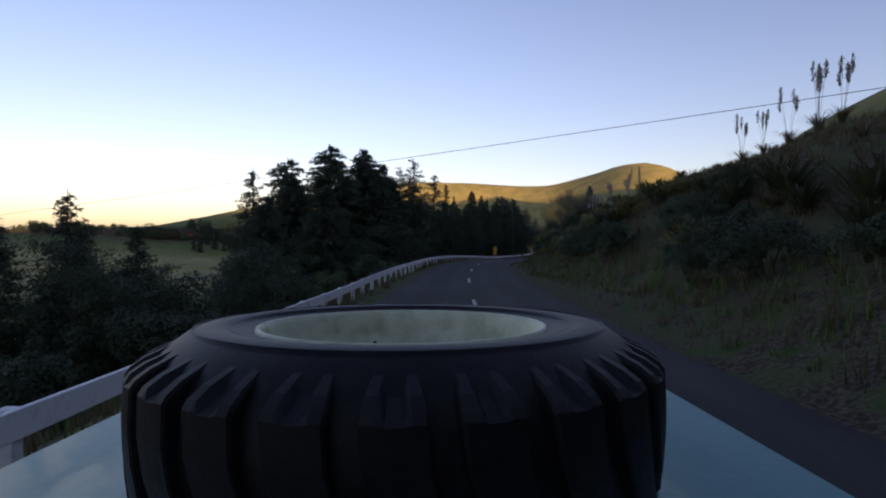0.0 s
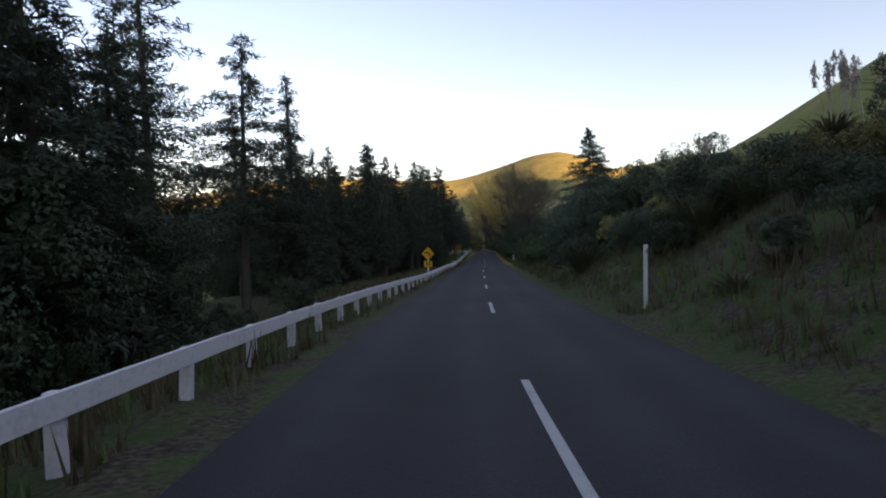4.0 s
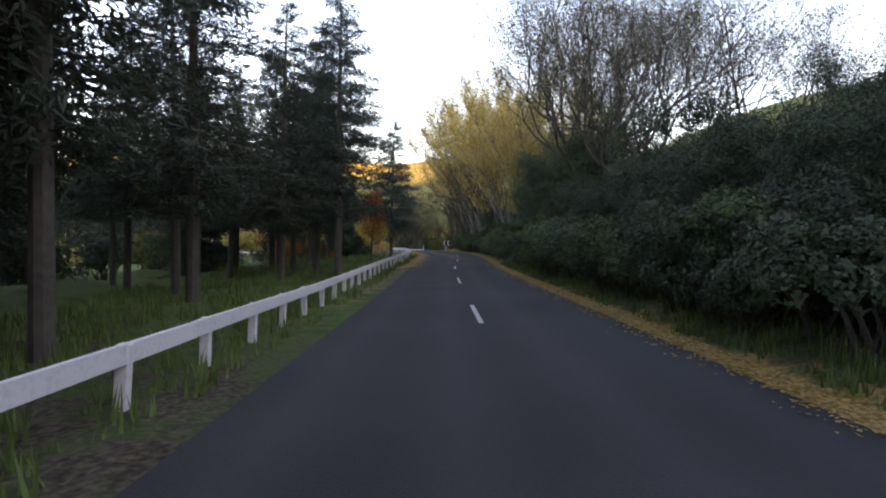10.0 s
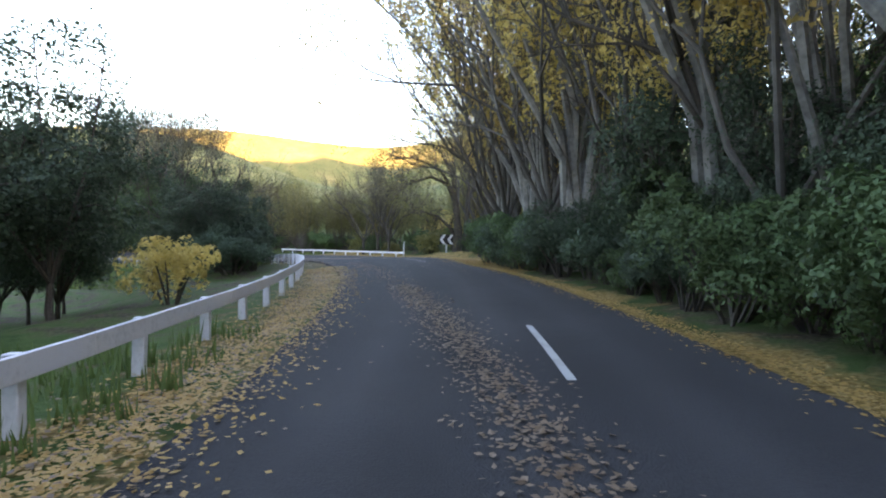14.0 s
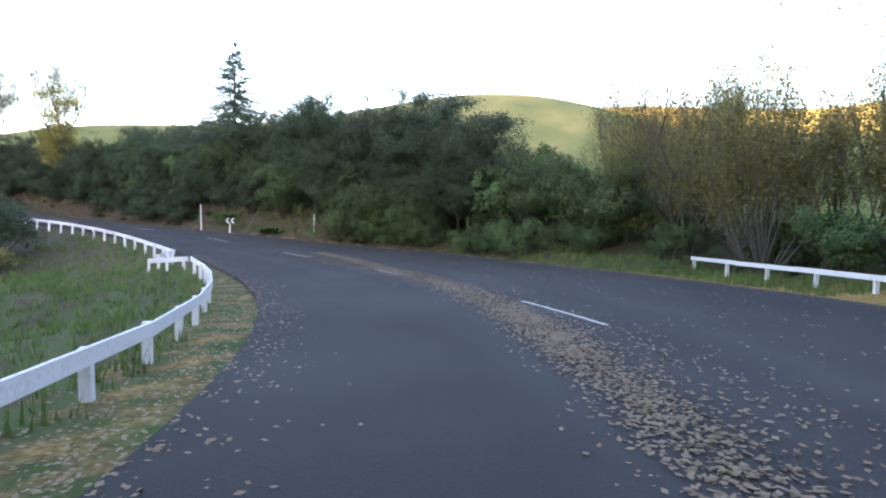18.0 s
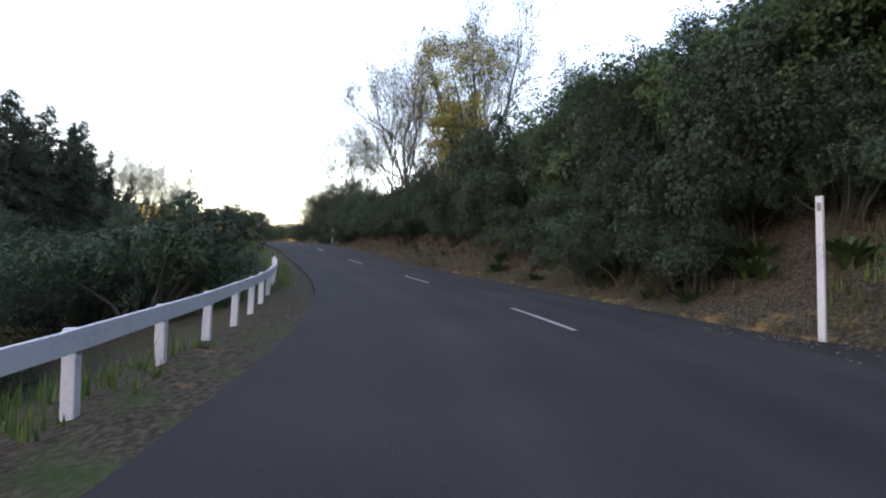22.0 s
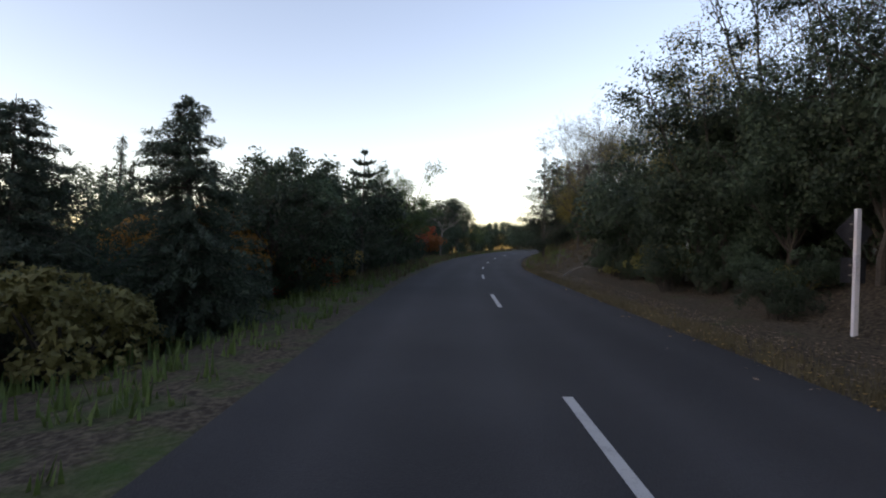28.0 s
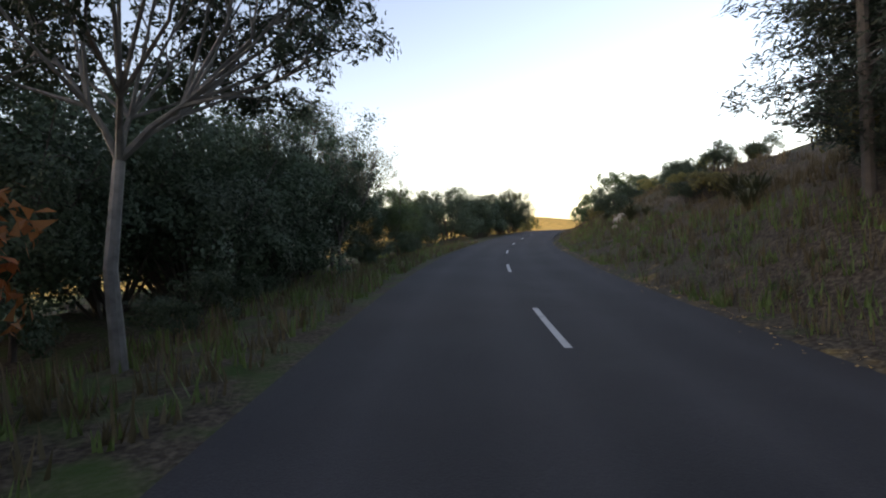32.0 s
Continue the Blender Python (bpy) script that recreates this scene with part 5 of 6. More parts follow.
for s, u, h in ((164, 10, 15), (168, 9.2, 18), (171.5, 8.0, 19.5), (175.5, 7.2, 20), (180, 8.5, 20.5), (185, 8.0, 18), (190, 9, 16), (196, 11, 14)):
    grow((yellow_pop[int(s * 2) % 3], s, u, h))
grow((yellow_tree, 170, 6.6, 10), (pale_tree[0], 171, 6.0, 10), (pale_tree[1], 175.5, 5.8, 11), (yellow_tree, 178, 6.9, 12), (pale_tree[0], 180, 6.2, 11), (pale_tree[1], 185, 6.8, 11), (yellow_tree, 188, 8.0, 11))
row(bare_tree, 7, 170, 200, 6.5, 11, 8, 11)
row(olive_pop, 5, 182, 206, 11, 20, 9, 12)
# outside of the bend: willow thicket, then the bushy hill
row(olive_pop, 34, 206, 240, 17, 32, 7, 10.5)
row(bare_tree, 10, 204, 234, 17, 34, 6, 9.5)
row(olive_bush + green_bush, 34, 203, 240, 15.5, 24, 1.6, 2.8)
row([yellow_bush], 6, 206, 232, 22, 32, 2.5, 3.5)
grow((autumn_tree[1], 215, 21, 7), (autumn_tree[1], 211, 24, 8), (bare_tree[1], 199, 13.5, 13), (bare_tree[0], 202, 14.5, 14), (bare_tree[1], 204, 18, 13), (bare_tree[0], 197, 16, 13))
row(big_green + green_bush, 22, 236, 262, 15, 23, 3.0, 4.4)
row(green_tree + dark_tree[:1], 16, 236, 258, 14, 20, 4.8, 6.4)
row(big_bush + big_green, 34, 242, 270, 9.5, 15, 3.0, 4.8)
row(dark_tree, 12, 246, 262, 12, 17, 5.0, 6.8)
row(dark_tree, 16, 243, 258, 10.5, 13.5, 7.6, 9.4)
row(dark_tree, 8, 242, 250, 14, 17, 8.0, 9.6)
row(dark_tree, 10, 252, 266, 10, 13, 5.6, 7.0)
row(big_bush + dark_bush, 50, 262, 312, 7.0, 12, 2.4, 3.6)
row(big_bush, 8, 262, 284, 12, 18, 2.8, 4.0)
row(big_bush, 8, 284, 312, 11, 16, 1.8, 2.4)
row(dark_bush, 44, 258, 308, 5.9, 7.2, 1.4, 2.5)
row(green_bush, 8, 246, 300, 6.4, 9, 1.0, 1.8)
row([ferns], 34, 248, 276, 5.6, 7.8, 0.6, 1.2)
row(big_bush + big_green[:1], 22, 256, 279, 7.4, 10, 4.2, 5.2)
row(dark_tree, 8, 256, 277, 9, 12, 5.0, 6.4)
row(big_bush, 10, 284, 312, 6.8, 8.4, 2.6, 3.4)
row(straw_clump, 60, 252, 306, 4.9, 6.6, 0.3, 0.6)
grow((dark_bush[0], 261.2, 8.4, 2.2), (dark_bush[1], 263, 8.2, 2.0), (dark_bush[2], 265, 8.0, 2.0), (ferns, 260.3, 7.8, 1.0), (ferns, 262.2, 7.4, 1.0), (big_bush[0], 259.5, 9.2, 3.0), (ferns, 264, 7.0, 0.9))
grow((straw_clump[0], 265.7, 6.2, 1.1), (straw_clump[1], 266.8, 6.7, 1.0), (straw_clump[0], 266.2, 6.9, 1.1))
grow((olive_tall, 281, 7.6, 13.5), (yellow_tree, 283, 7.4, 7.5), (sparse_tree[0], 290.5, 10.5, 10.5), (sparse_tree[1], 294.3, 7.6, 11.3), (sparse_tree[2], 297.0, 8.6, 11.4), (sparse_tree[0], 300, 8.4, 9.5), (sparse_tree[2], 302, 9.8, 9),
     (sparse_tree[1], 316, 8.8, 9.8), (bare_tree[1], 318.5, 9.5, 7), (sparse_tree[1], 288, 11.5, 11))
put_at(hill_pine, spot(-25.2, 267.3) + Vector((0, 0, -0.2)), 13.6 / 13)
# wall of bush along the straight to the end
row(big_bush + dark_bush, 24, 310, 334, 7.9, 10.5, 3.2, 4.8)
row(dark_tree, 14, 312, 330, 7.2, 11, 5.4, 7.2)
row(dark_tree, 8, 333, 349, 7.6, 10, 4.8, 6.4)
row(dark_bush + olive_bush[:1], 20, 320, 337, 6.4, 7.6, 0.8, 1.6)
row(dark_bush, 5, 308, 316, 6.2, 7.2, 1.4, 2.2)
grow((olive_tree, 326.5, 7.9, 7.6), (sparse_tree[0], 324, 8.6, 8), (sparse_tree[2], 339.5, 7.2, 6.6), (sparse_tree[1], 342.5, 8.2, 6.8), (bare_tree[0], 345, 9.0, 7), (olive_tree, 348.5, 7.4, 6.2), (bare_tree[1], 340, 9.5, 7.2), (sparse_tree[0], 347, 9.6, 6.5),
     (low_pine, 356.0, 5.5, 8.4), (low_pine, 357.8, 6.7, 7.9), (low_pine, 359.8, 7.8, 7.4), (low_pine, 366.2, 8.0, 7.2), (low_pine, 365.2, 6.8, 7.6), (low_pine, 368.5, 9.5, 6.5), (low_pine, 363, 9.5, 7.5), (dark_tree[0], 367, 9.4, 6))
row(big_bush + dark_bush, 22, 334, 356, 8.2, 10.6, 2.4, 3.6)
row(big_bush, 6, 354, 364, 8.5, 13, 2.2, 3.2)
row(dark_bush + flaxes + olive_bush, 40, 366, 404, 6.6, 13, 0.8, 1.8)
row(big_bush + green_bush, 10, 396, 440, 6, 13, 1.6, 3.0)
grow((yellow_pop[1], 188, 7.0, 20), (sparse_tree[0], 151.5, 8.6, 13), (sparse_tree[1], 154.5, 8.0, 14), (sparse_tree[2], 158.5, 9.2, 14.5), (green_tree[0], 158.5, 7.8, 8.5), (green_tree[1], 155, 9.0, 6.5))
grow((pale_tree[0], 180, 5.9, 14), (pale_tree[1], 185.5, 5.6, 15), (pale_tree[0], 191.5, 6.2, 15), (pale_tree[1], 196, 7.6, 14))
for i, (s, u, h) in enumerate(((172, 6.0, 15), (178, 6.6, 18), (184.5, 6.2, 17.5), (189, 6.4, 18.5), (194, 7.4, 16.5), (199, 9.6, 14.5))):
    put(arch_pop[i % 3], s, u, h / 15, turn=float(alignment(s)[2]) + (-0.2, 0.15, 0.0)[i % 3])
grow((dark_tree[0], 180.6, -7.9, 7.4), (dark_tree[1], 180, -10, 6.0), (dark_tree[2], 184, -9.2, 6.6))
grow((pale_tree[0], 204, 11.0, 11), (pale_tree[1], 205.5, 13.8, 12.5), (pale_tree[0], 208.5, 16.5, 12))
grow((bare_tree[0], 220.5, 14.2, 8.6), (bare_tree[1], 218.8, 14.0, 9.0), (sparse_tree[1], 219.5, 16.4, 9.4), (bare_tree[0], 217.2, 13.6, 7.8))
row(green_bush + big_bush[:1], 9, 200, 206, 12, 15, 0.8, 1.5)
grow((dark_tree[0], 291.6, 9.7, 5.0), (dark_tree[1], 289.6, 8.8, 4.8), (dark_tree[2], 293.6, 9.6, 4.8), (big_bush[0], 288.4, 7.8, 3.4))
grow((low_pine, 351.8, -6.3, 5.0), (dark_tree[0], 354.2, -8.2, 5.4), (dark_tree[2], 352.8, -7.2, 4.6), (big_bush[0], 350.8, -5.4, 2.6))
row([autumn_tree[0], autumn_tree[1], olive_tree, dark_tree[1]], 9, 168, 180, -17, -11, 4.5, 7.0)
row(big_green + green_bush, 16, 238, 252, 10.5, 13, 1.4, 2.4)
retire(*PATTERNS)


# ---------- white timber sight rails ----------
def box(bm, cx, cy, cz, sx, sy, sz, bevel=0.0):
    m = Matrix.LocRotScale((cx, cy, cz), None, (sx, sy, sz))
    made = bmesh.ops.create_cube(bm, size=1.0, matrix=m)
    if bevel:
        es = {e for v in made["verts"] for e in v.link_edges}
        bmesh.ops.bevel(bm, geom=list(es), offset=bevel, segments=1, affect="EDGES")


def shared_box(name, sx, sy, sz, bevel, mat, z0=True):
    bm = bmesh.new()
    box(bm, 0, 0, sz / 2 if z0 else 0, sx, sy, sz, bevel)
    me = bpy.data.meshes.new(name)
    bm.to_mesh(me)
    bm.free()
    me.materials.append(mat)
    return me


RAIL_POST = shared_box("rail_post", 0.10, 0.12, 0.85, 0.008, M_WHITE)
RAIL_H = 0.60
fr = random.Random(8)


def sight_rail(points, spacing, board_len, height, board_h, label, tilt=0.0):
    """A post-and-board rail along a polyline of ground places."""
    pts = [Vector(q) for q in points]
    dist = [0.0]
    for a, b in zip(pts, pts[1:]):
        dist.append(dist[-1] + (b - a).length)

    def at(d):
        d = max(0, min(dist[-1], d))
        for i in range(len(pts) - 1):
            if d <= dist[i + 1] + 1e-9:
                return pts[i].lerp(pts[i + 1], (d - dist[i]) / max(1e-6, dist[i + 1] - dist[i]))
        return pts[-1]

    root = new("sight_rail")
    tagged(root, label, "road fence")
    d = 0.15
    while d < dist[-1]:
        p, q = at(d), at(min(dist[-1], d + 0.5))
        o = new("post", RAIL_POST)
        ang = math.atan2(q.y - p.y, q.x - p.x)
        o.matrix_basis = Matrix.LocRotScale(p + Vector((0, 0, height - 0.86)), Euler((fr.gauss(0, 0.02), fr.gauss(0, 0.02), ang)), None)
        o.parent = root
        d += spacing * fr.uniform(0.96, 1.04)
    d, n = 0.0, max(1, round(dist[-1] / board_len))
    ln = dist[-1] / n
    for i in range(n):
        a, b = at(i * ln), at((i + 1) * ln)
        way = b - a
        side = Vector((way.y, -way.x, 0)).normalized() * 0.075
        bm = bmesh.new()
        L = way.length - 0.006
        m = max(2, int(L / 1.2))
        box(bm, 0, 0, 0, L, 0.045, board_h, 0.006)
        me = bpy.data.meshes.new("board")
        bm.to_mesh(me)
        bm.free()
        me.materials.append(M_WHITE)
        o = new("board", me)
        o.parent = root
        up = Vector((0, 0, height - board_h / 2 + fr.uniform(-0.008, 0.008)))
        rot = way.to_track_quat("X", "Z")
        o.matrix_basis = Matrix.LocRotScale((a + b) / 2 + up + side, rot, None)
    return root


# how the boards' height over the ground and their distance from the centre line change along the road
RAIL_S = [-10, 15, 40, 65, 90, 126, 149, 172, 196, 238, 267, 274, 281]
RAIL_UP = [0.50, 0.50, 0.58, 0.54, 0.51, 0.62, 0.68, 0.60, 0.49, 0.60, 0.69, 0.58, 0.52]
RAIL_U = [-2.75, -2.75, -2.85, -2.8, -2.75, -2.85, -3.1, -3.0, -2.9, -2.9, -3.1, -3.0, -2.9]


def along(s0, s1, step=1.8):
    """Ground places under a rail, set so that a board RAIL_H above them follows the profile."""
    n = max(2, int((s1 - s0) / step))
    return [place(q, float(np.interp(q, RAIL_S, RAIL_U)), float(np.interp(q, RAIL_S, RAIL_UP)) - RAIL_H) for q in np.linspace(s0, s1, n + 1)]


sight_rail(along(-9, 115.5), 1.8, 3.6, RAIL_H, 0.195, "long weathered white timber sight rail beside the road")
sight_rail([place(115.6, -2.78), place(116.9, -3.0), place(117.4, -3.6)], 1.6, 1.2, RAIL_H + 0.02, 0.195, "short flared white end of the sight rail")
sight_rail(along(121.4, 239.7), 1.8, 3.6, RAIL_H, 0.195, "white timber sight rail round the inside of the bend")
sight_rail([place(239.9, -2.92), place(240.3, -3.6), place(240.5, -4.4)], 0.7, 1.4, RAIL_H - 0.02, 0.2, "short white rail return at the field gateway")
sight_rail([place(243.3, -2.95), place(242.6, -3.3), place(242.1, -3.9)], 0.6, 1.2, RAIL_H, 0.2, "short white rail return across the gateway gap")
sight_rail(along(243.5, 280.5), 1.8, 3.6, RAIL_H, 0.195, "white timber sight rail above the drop after the bend")
q0, q1, q2 = (float(ground_height(a, b)[0][0]) for a, b in ((30.2, 240.4), (36.3, 229.2), (41.4, 217.6)))
sight_rail([(30.2, 240.4, q0), (33.4, 234.9, (q0 + q1) / 2), (36.3, 229.2, q1), (39.0, 223.4, (q1 + q2) / 2), (41.4, 217.6, q2)], 2.4, 3.1, 0.5, 0.16, "low white rail along the outside of the bend")


# ---------- marker posts and signs ----------
def marker_post(p, h, label, lean=0.0, w=0.1, top=False):
    root = new("marker_post")
    root.matrix_basis = Matrix.LocRotScale(p, Euler((lean, fr.gauss(0, 0.02), fr.uniform(0, 1))), None)
    bm = bmesh.new()
    box(bm, 0, 0, h / 2 - 0.2, w, w * 0.6, h + 0.4, 0.008)
    part("post", bm, M_WHITE, root)
    bm = bmesh.new()
    box(bm, 0, -w * 0.31, h - 0.16, w * 0.55, 0.008, 0.12)
    part("reflector", bm, M_SIGN if top else M_GREYWOOD, root, "small reflector panel")
    return tagged(root, label, "marker post", "roadside marker posts")


marker_post(place(62, 4.5), 1.55, "tall white roadside marker post under the bank")
marker_post(place(117.6, 4.6), 0.85, "short pale marker post on the grass verge")
marker_post(spot(41.5, 218.9), 1.5, "white marker post behind the low rail")
marker_post(spot(15.6, 250.2), 0.9, "short white marker post with a yellow reflector", 0, 0.14, True)
marker_post(spot(3.6, 247.7), 1.35, "white marker post on the outside of the bend")
marker_post(spot(-6.7, 246.24), 2.1, "tall white marker post below the bushy bank", 0.05)
marker_post(place(327.8, 7.5), 1.7, "white marker post half hidden in bushes")


def plate(bm, pts, y0, thick):
    """A flat plate in the xz plane from an outline."""
    front = [bm.verts.new((x, y0, z)) for x, z in pts]
    back = [bm.verts.new((x, y0 + thick, z)) for x, z in pts]
    bm.faces.new(front)
    bm.faces.new(back[::-1])
    n = len(pts)
    for i in range(n):
        bm.faces.new((front[i], back[i], back[(i + 1) % n], front[(i + 1) % n]))
    bmesh.ops.recalc_face_normals(bm, faces=bm.faces)


def rounded(cx, cz, w, h, r, turn=0.0, n=4):
    pts = []
    for qx, qz, a0 in ((1, 1, 0), (-1, 1, 90), (-1, -1, 180), (1, -1, 270)):
        for k in range(n + 1):
            a = radians(a0 + 90 * k / n)
            pts.append(((w / 2 - r) * qx + r * math.cos(a), (h / 2 - r) * qz + r * math.sin(a)))
    c, s = math.cos(radians(turn)), math.sin(radians(turn))
    return [(cx + x * c - z * s, cz + x * s + z * c) for x, z in pts]


def curve_sign():
    root = new("curve_warning_sign")
    h = float(alignment(81.1)[2])
    root.matrix_basis = Matrix.LocRotScale(place(81.1, -2.72, 0.07), Euler((0, 0.05, h + 0.06)), None)
    bm = bmesh.new()
    box(bm, 0.03, 0.06, 0.65, 0.10, 0.075, 2.1, 0.006)
    part("post", bm, M_WHITE, root, "white painted timber post")
    z = 1.62
    bm = bmesh.new()
    plate(bm, rounded(0, z, 0.56, 0.56, 0.03, 45), 0.0, 0.012)
    face = part("diamond_plate", bm, M_SIGN, root, "yellow diamond warning plate")
    bm = bmesh.new()
    plate(bm, rounded(0, z, 0.575, 0.575, 0.03, 45), 0.004, 0.006)
    part("border", bm, M_BLACK, face, "dark edge")
    # bent arrow that turns to the left
    bm = bmesh.new()
    outer, inner = [], []
    for k in range(11):
        a = radians(0 + 100 * k / 10)
        outer.append((-0.06 + 0.20 * math.cos(a), z - 0.10 + 0.20 * math.sin(a)))
        inner.append((-0.06 + 0.125 * math.cos(a), z - 0.10 + 0.125 * math.sin(a)))
    shaft = [(0.135, z - 0.17)] + outer + inner[::-1] + [(0.065, z - 0.17)]
    plate(bm, shaft[::-1], -0.006, 0.005)
    part("arrow_shaft", bm, M_BLACK, face, "black bent arrow shaft")
    bm = bmesh.new()
    plate(bm, [(-0.245, z + 0.02), (-0.085, z + 0.155), (-0.085, z - 0.01)][::-1], -0.007, 0.005)
    part("arrow_head", bm, M_BLACK, face, "black arrow head")
    z2 = 0.98
    bm = bmesh.new()
    plate(bm, rounded(0.02, z2, 0.50, 0.36, 0.02), 0.0, 0.012)
    sp = part("speed_plate", bm, M_SIGN, root, "yellow advisory speed plate")
    bm = bmesh.new()
    plate(bm, rounded(0.02, z2, 0.515, 0.375, 0.02), 0.004, 0.006)
    part("border", bm, M_BLACK, sp, "dark edge")
    cu = bpy.data.curves.new("digits", "FONT")
    cu.body, cu.size, cu.extrude, cu.align_x, cu.align_y = "35", 0.29, 0.002, "CENTER", "CENTER"
    cu.offset, cu.space_character = 0.006, 1.15
    cu.materials.append(M_BLACK)
    tx = new("digits", cu)
    tx.parent = sp
    tx.matrix_basis = pose(0.02, -0.004, z2, 90, 0, 0)
    tx["label"] = "dark digits 35"
    return tagged(root, "yellow left-curve warning sign with 35 speed plate on a white post", "road sign")



def sign_from_behind():
    """A warning sign for the other direction, whose unpainted back is seen."""
    root = new("curve_warning_sign")
    root.matrix_basis = Matrix.LocRotScale(place(318.7, 6.5, -0.12), Euler((0.0, 0.02, float(alignment(318.8)[2]))), None)
    bm = bmesh.new()
    box(bm, 0, 0, 0.85, 0.08, 0.07, 2.6, 0.006)
    part("post", bm, M_WHITE, root, "white painted timber post")
    bm = bmesh.new()
    plate(bm, rounded(-0.02, 1.78, 0.44, 0.44, 0.03, 45), 0.042, 0.008)
    part("diamond_plate", bm, M_STEEL, root, "dull grey back of a diamond plate")
    bm = bmesh.new()
    plate(bm, rounded(-0.02, 1.16, 0.40, 0.40, 0.02), 0.042, 0.008)
    part("speed_plate", bm, M_STEEL, root, "dull grey back of a square plate")
    for z in (1.66, 1.9, 1.08, 1.24):
        bm = bmesh.new()
        box(bm, -0.075, 0.036, z, 0.05, 0.012, 0.03, 0.003)
        part("bracket", bm, M_GREYWOOD, root, "pale fixing bracket")
    return tagged(root, "back of a grey warning sign on a leaning white timber post", "road sign")


curve_sign()
sign_from_behind()


def chevron_board(p, facing, w, h, base, label, backing):
    """A board with two white chevrons that point left, on a post."""
    root = new("chevron_board")
    root.matrix_basis = Matrix.LocRotScale(p, Euler((0, 0, facing)), None)
    bm = bmesh.new()
    box(bm, 0, 0.05, base / 2 + h * 0.2 - 0.2, 0.11, 0.08, base + h * 0.4 + 0.4, 0.006)
    part("post", bm, M_WHITE, root, "white painted post")
    bm = bmesh.new()
    plate(bm, rounded(0, base + h / 2, w * backing, h, 0.015), 0.0, 0.012)
    bd = part("board", bm, M_BLACK, root, "dark sign board")
    for k in (0, 1):
        x = -w * 0.48 + k * w * 0.54
        bm = bmesh.new()
        t, c = w * 0.19, base + h / 2
        plate(bm, [(x, c), (x + t, c), (x + t + w * 0.24, c + h / 2 - 0.01), (x + w * 0.24, c + h / 2 - 0.01)], -0.006, 0.005)
        plate(bm, [(x, c), (x + w * 0.24, c - h / 2 + 0.01), (x + t + w * 0.24, c - h / 2 + 0.01), (x + t, c)], -0.006, 0.005)
        part("chevron", bm, M_WHITE, bd, "white chevron stripe")
    return tagged(root, label, "road sign", "chevron boards")


chevron_board(spot(44.6, 215.4), radians(-8), 1.2, 0.85, 0.85, "black chevron board with white arrow stripes on the bend", 0.98)
chevron_board(spot(-3.5, 246.2), radians(52), 0.66, 0.44, 0.75, "small chevron board with pale arrows below the bank", 0.8)


# ---------- willow beside the chevron board ----------
def willow():
    rng = np.random.default_rng(140)
    root = new("willow_tree")
    root.matrix_basis = Matrix.Translation(spot(46.4, 218.4) + Vector((0, 0, -0.1)))
    wood, cen = [], []
    big = [[(0, 0, -0.5), (0.1, 0.1, 2.0), (-0.1, 0.3, 4.6), (-0.3, 0.5, 7.0), (-0.4, 0.6, 10.5)],
           [(0.9, 0.3, -0.5), (1.0, 0.4, 2.5), (1.2, 0.6, 6.0), (1.3, 0.7, 11.0)],
           [(0.0, 0.1, 0.9), (-0.7, 0.0, 2.3), (-1.9, -0.2, 3.3), (-3.2, -0.3, 3.7), (-4.6, -0.4, 3.5)],
           [(-0.1, 0.3, 4.6), (-1.0, 0.1, 6.3), (-2.6, -0.1, 6.9), (-4.6, -0.3, 6.2), (-6.2, -0.4, 4.9)],
           [(-0.1, 0.3, 5.2), (-1.6, 0.4, 7.6), (-4.0, 0.5, 8.6), (-6.6, 0.6, 8.4)],
           [(-0.3, 0.5, 7.0), (-1.6, 0.8, 9.4), (-3.6, 1.0, 10.6)],
           [(1.2, 0.6, 5.0), (2.4, 0.8, 7.4), (3.8, 0.9, 9.6)]]
    rad = [0.50, 0.38, 0.20, 0.24, 0.20, 0.18, 0.2]
    for pts, r in zip(big, rad):
        n = len(pts)
        wood.append(tube(pts, [r * (1 - 0.85 * i / (n - 1)) for i in range(n)], 8))
        for j in range(26 if r < 0.3 else 22):
            i = rng.integers(1 if r < 0.3 else 2, n - 1)
            st = Vector(pts[i]).lerp(Vector(pts[i + 1]), rng.uniform(0, 1))
            e = st + Vector((rng.normal(-0.4, 0.8), rng.normal(0, 0.6), rng.normal(0.5, 0.6))) * 1.3
            wood.append(tube([st, st.lerp(e, 0.5) + Vector((0, 0, 0.15)), e], [0.035, 0.02, 0.006], 4))
            for k in range(7):
                e2 = e + Vector((rng.normal(0, 0.4), rng.normal(0, 0.4), rng.normal(-0.1, 0.5)))
                wood.append(tube([st.lerp(e, rng.uniform(0.4, 1)), e2], [0.012, 0.004], 3))
                cen.append(np.array(e2) + rng.normal(0, 0.3, (10, 3)))
    v, f = leaves(np.concatenate(cen), 0.15, 0.06, rng)
    tv, tf = join(wood)
    mesh_object("trunk", tv, tf, M_BARK, root, "dark twisting trunk and arching limbs")
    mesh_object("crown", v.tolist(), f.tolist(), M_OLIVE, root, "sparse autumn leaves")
    tagged(root, "large willow with dark arching limbs and few leaves", "tree")


willow()


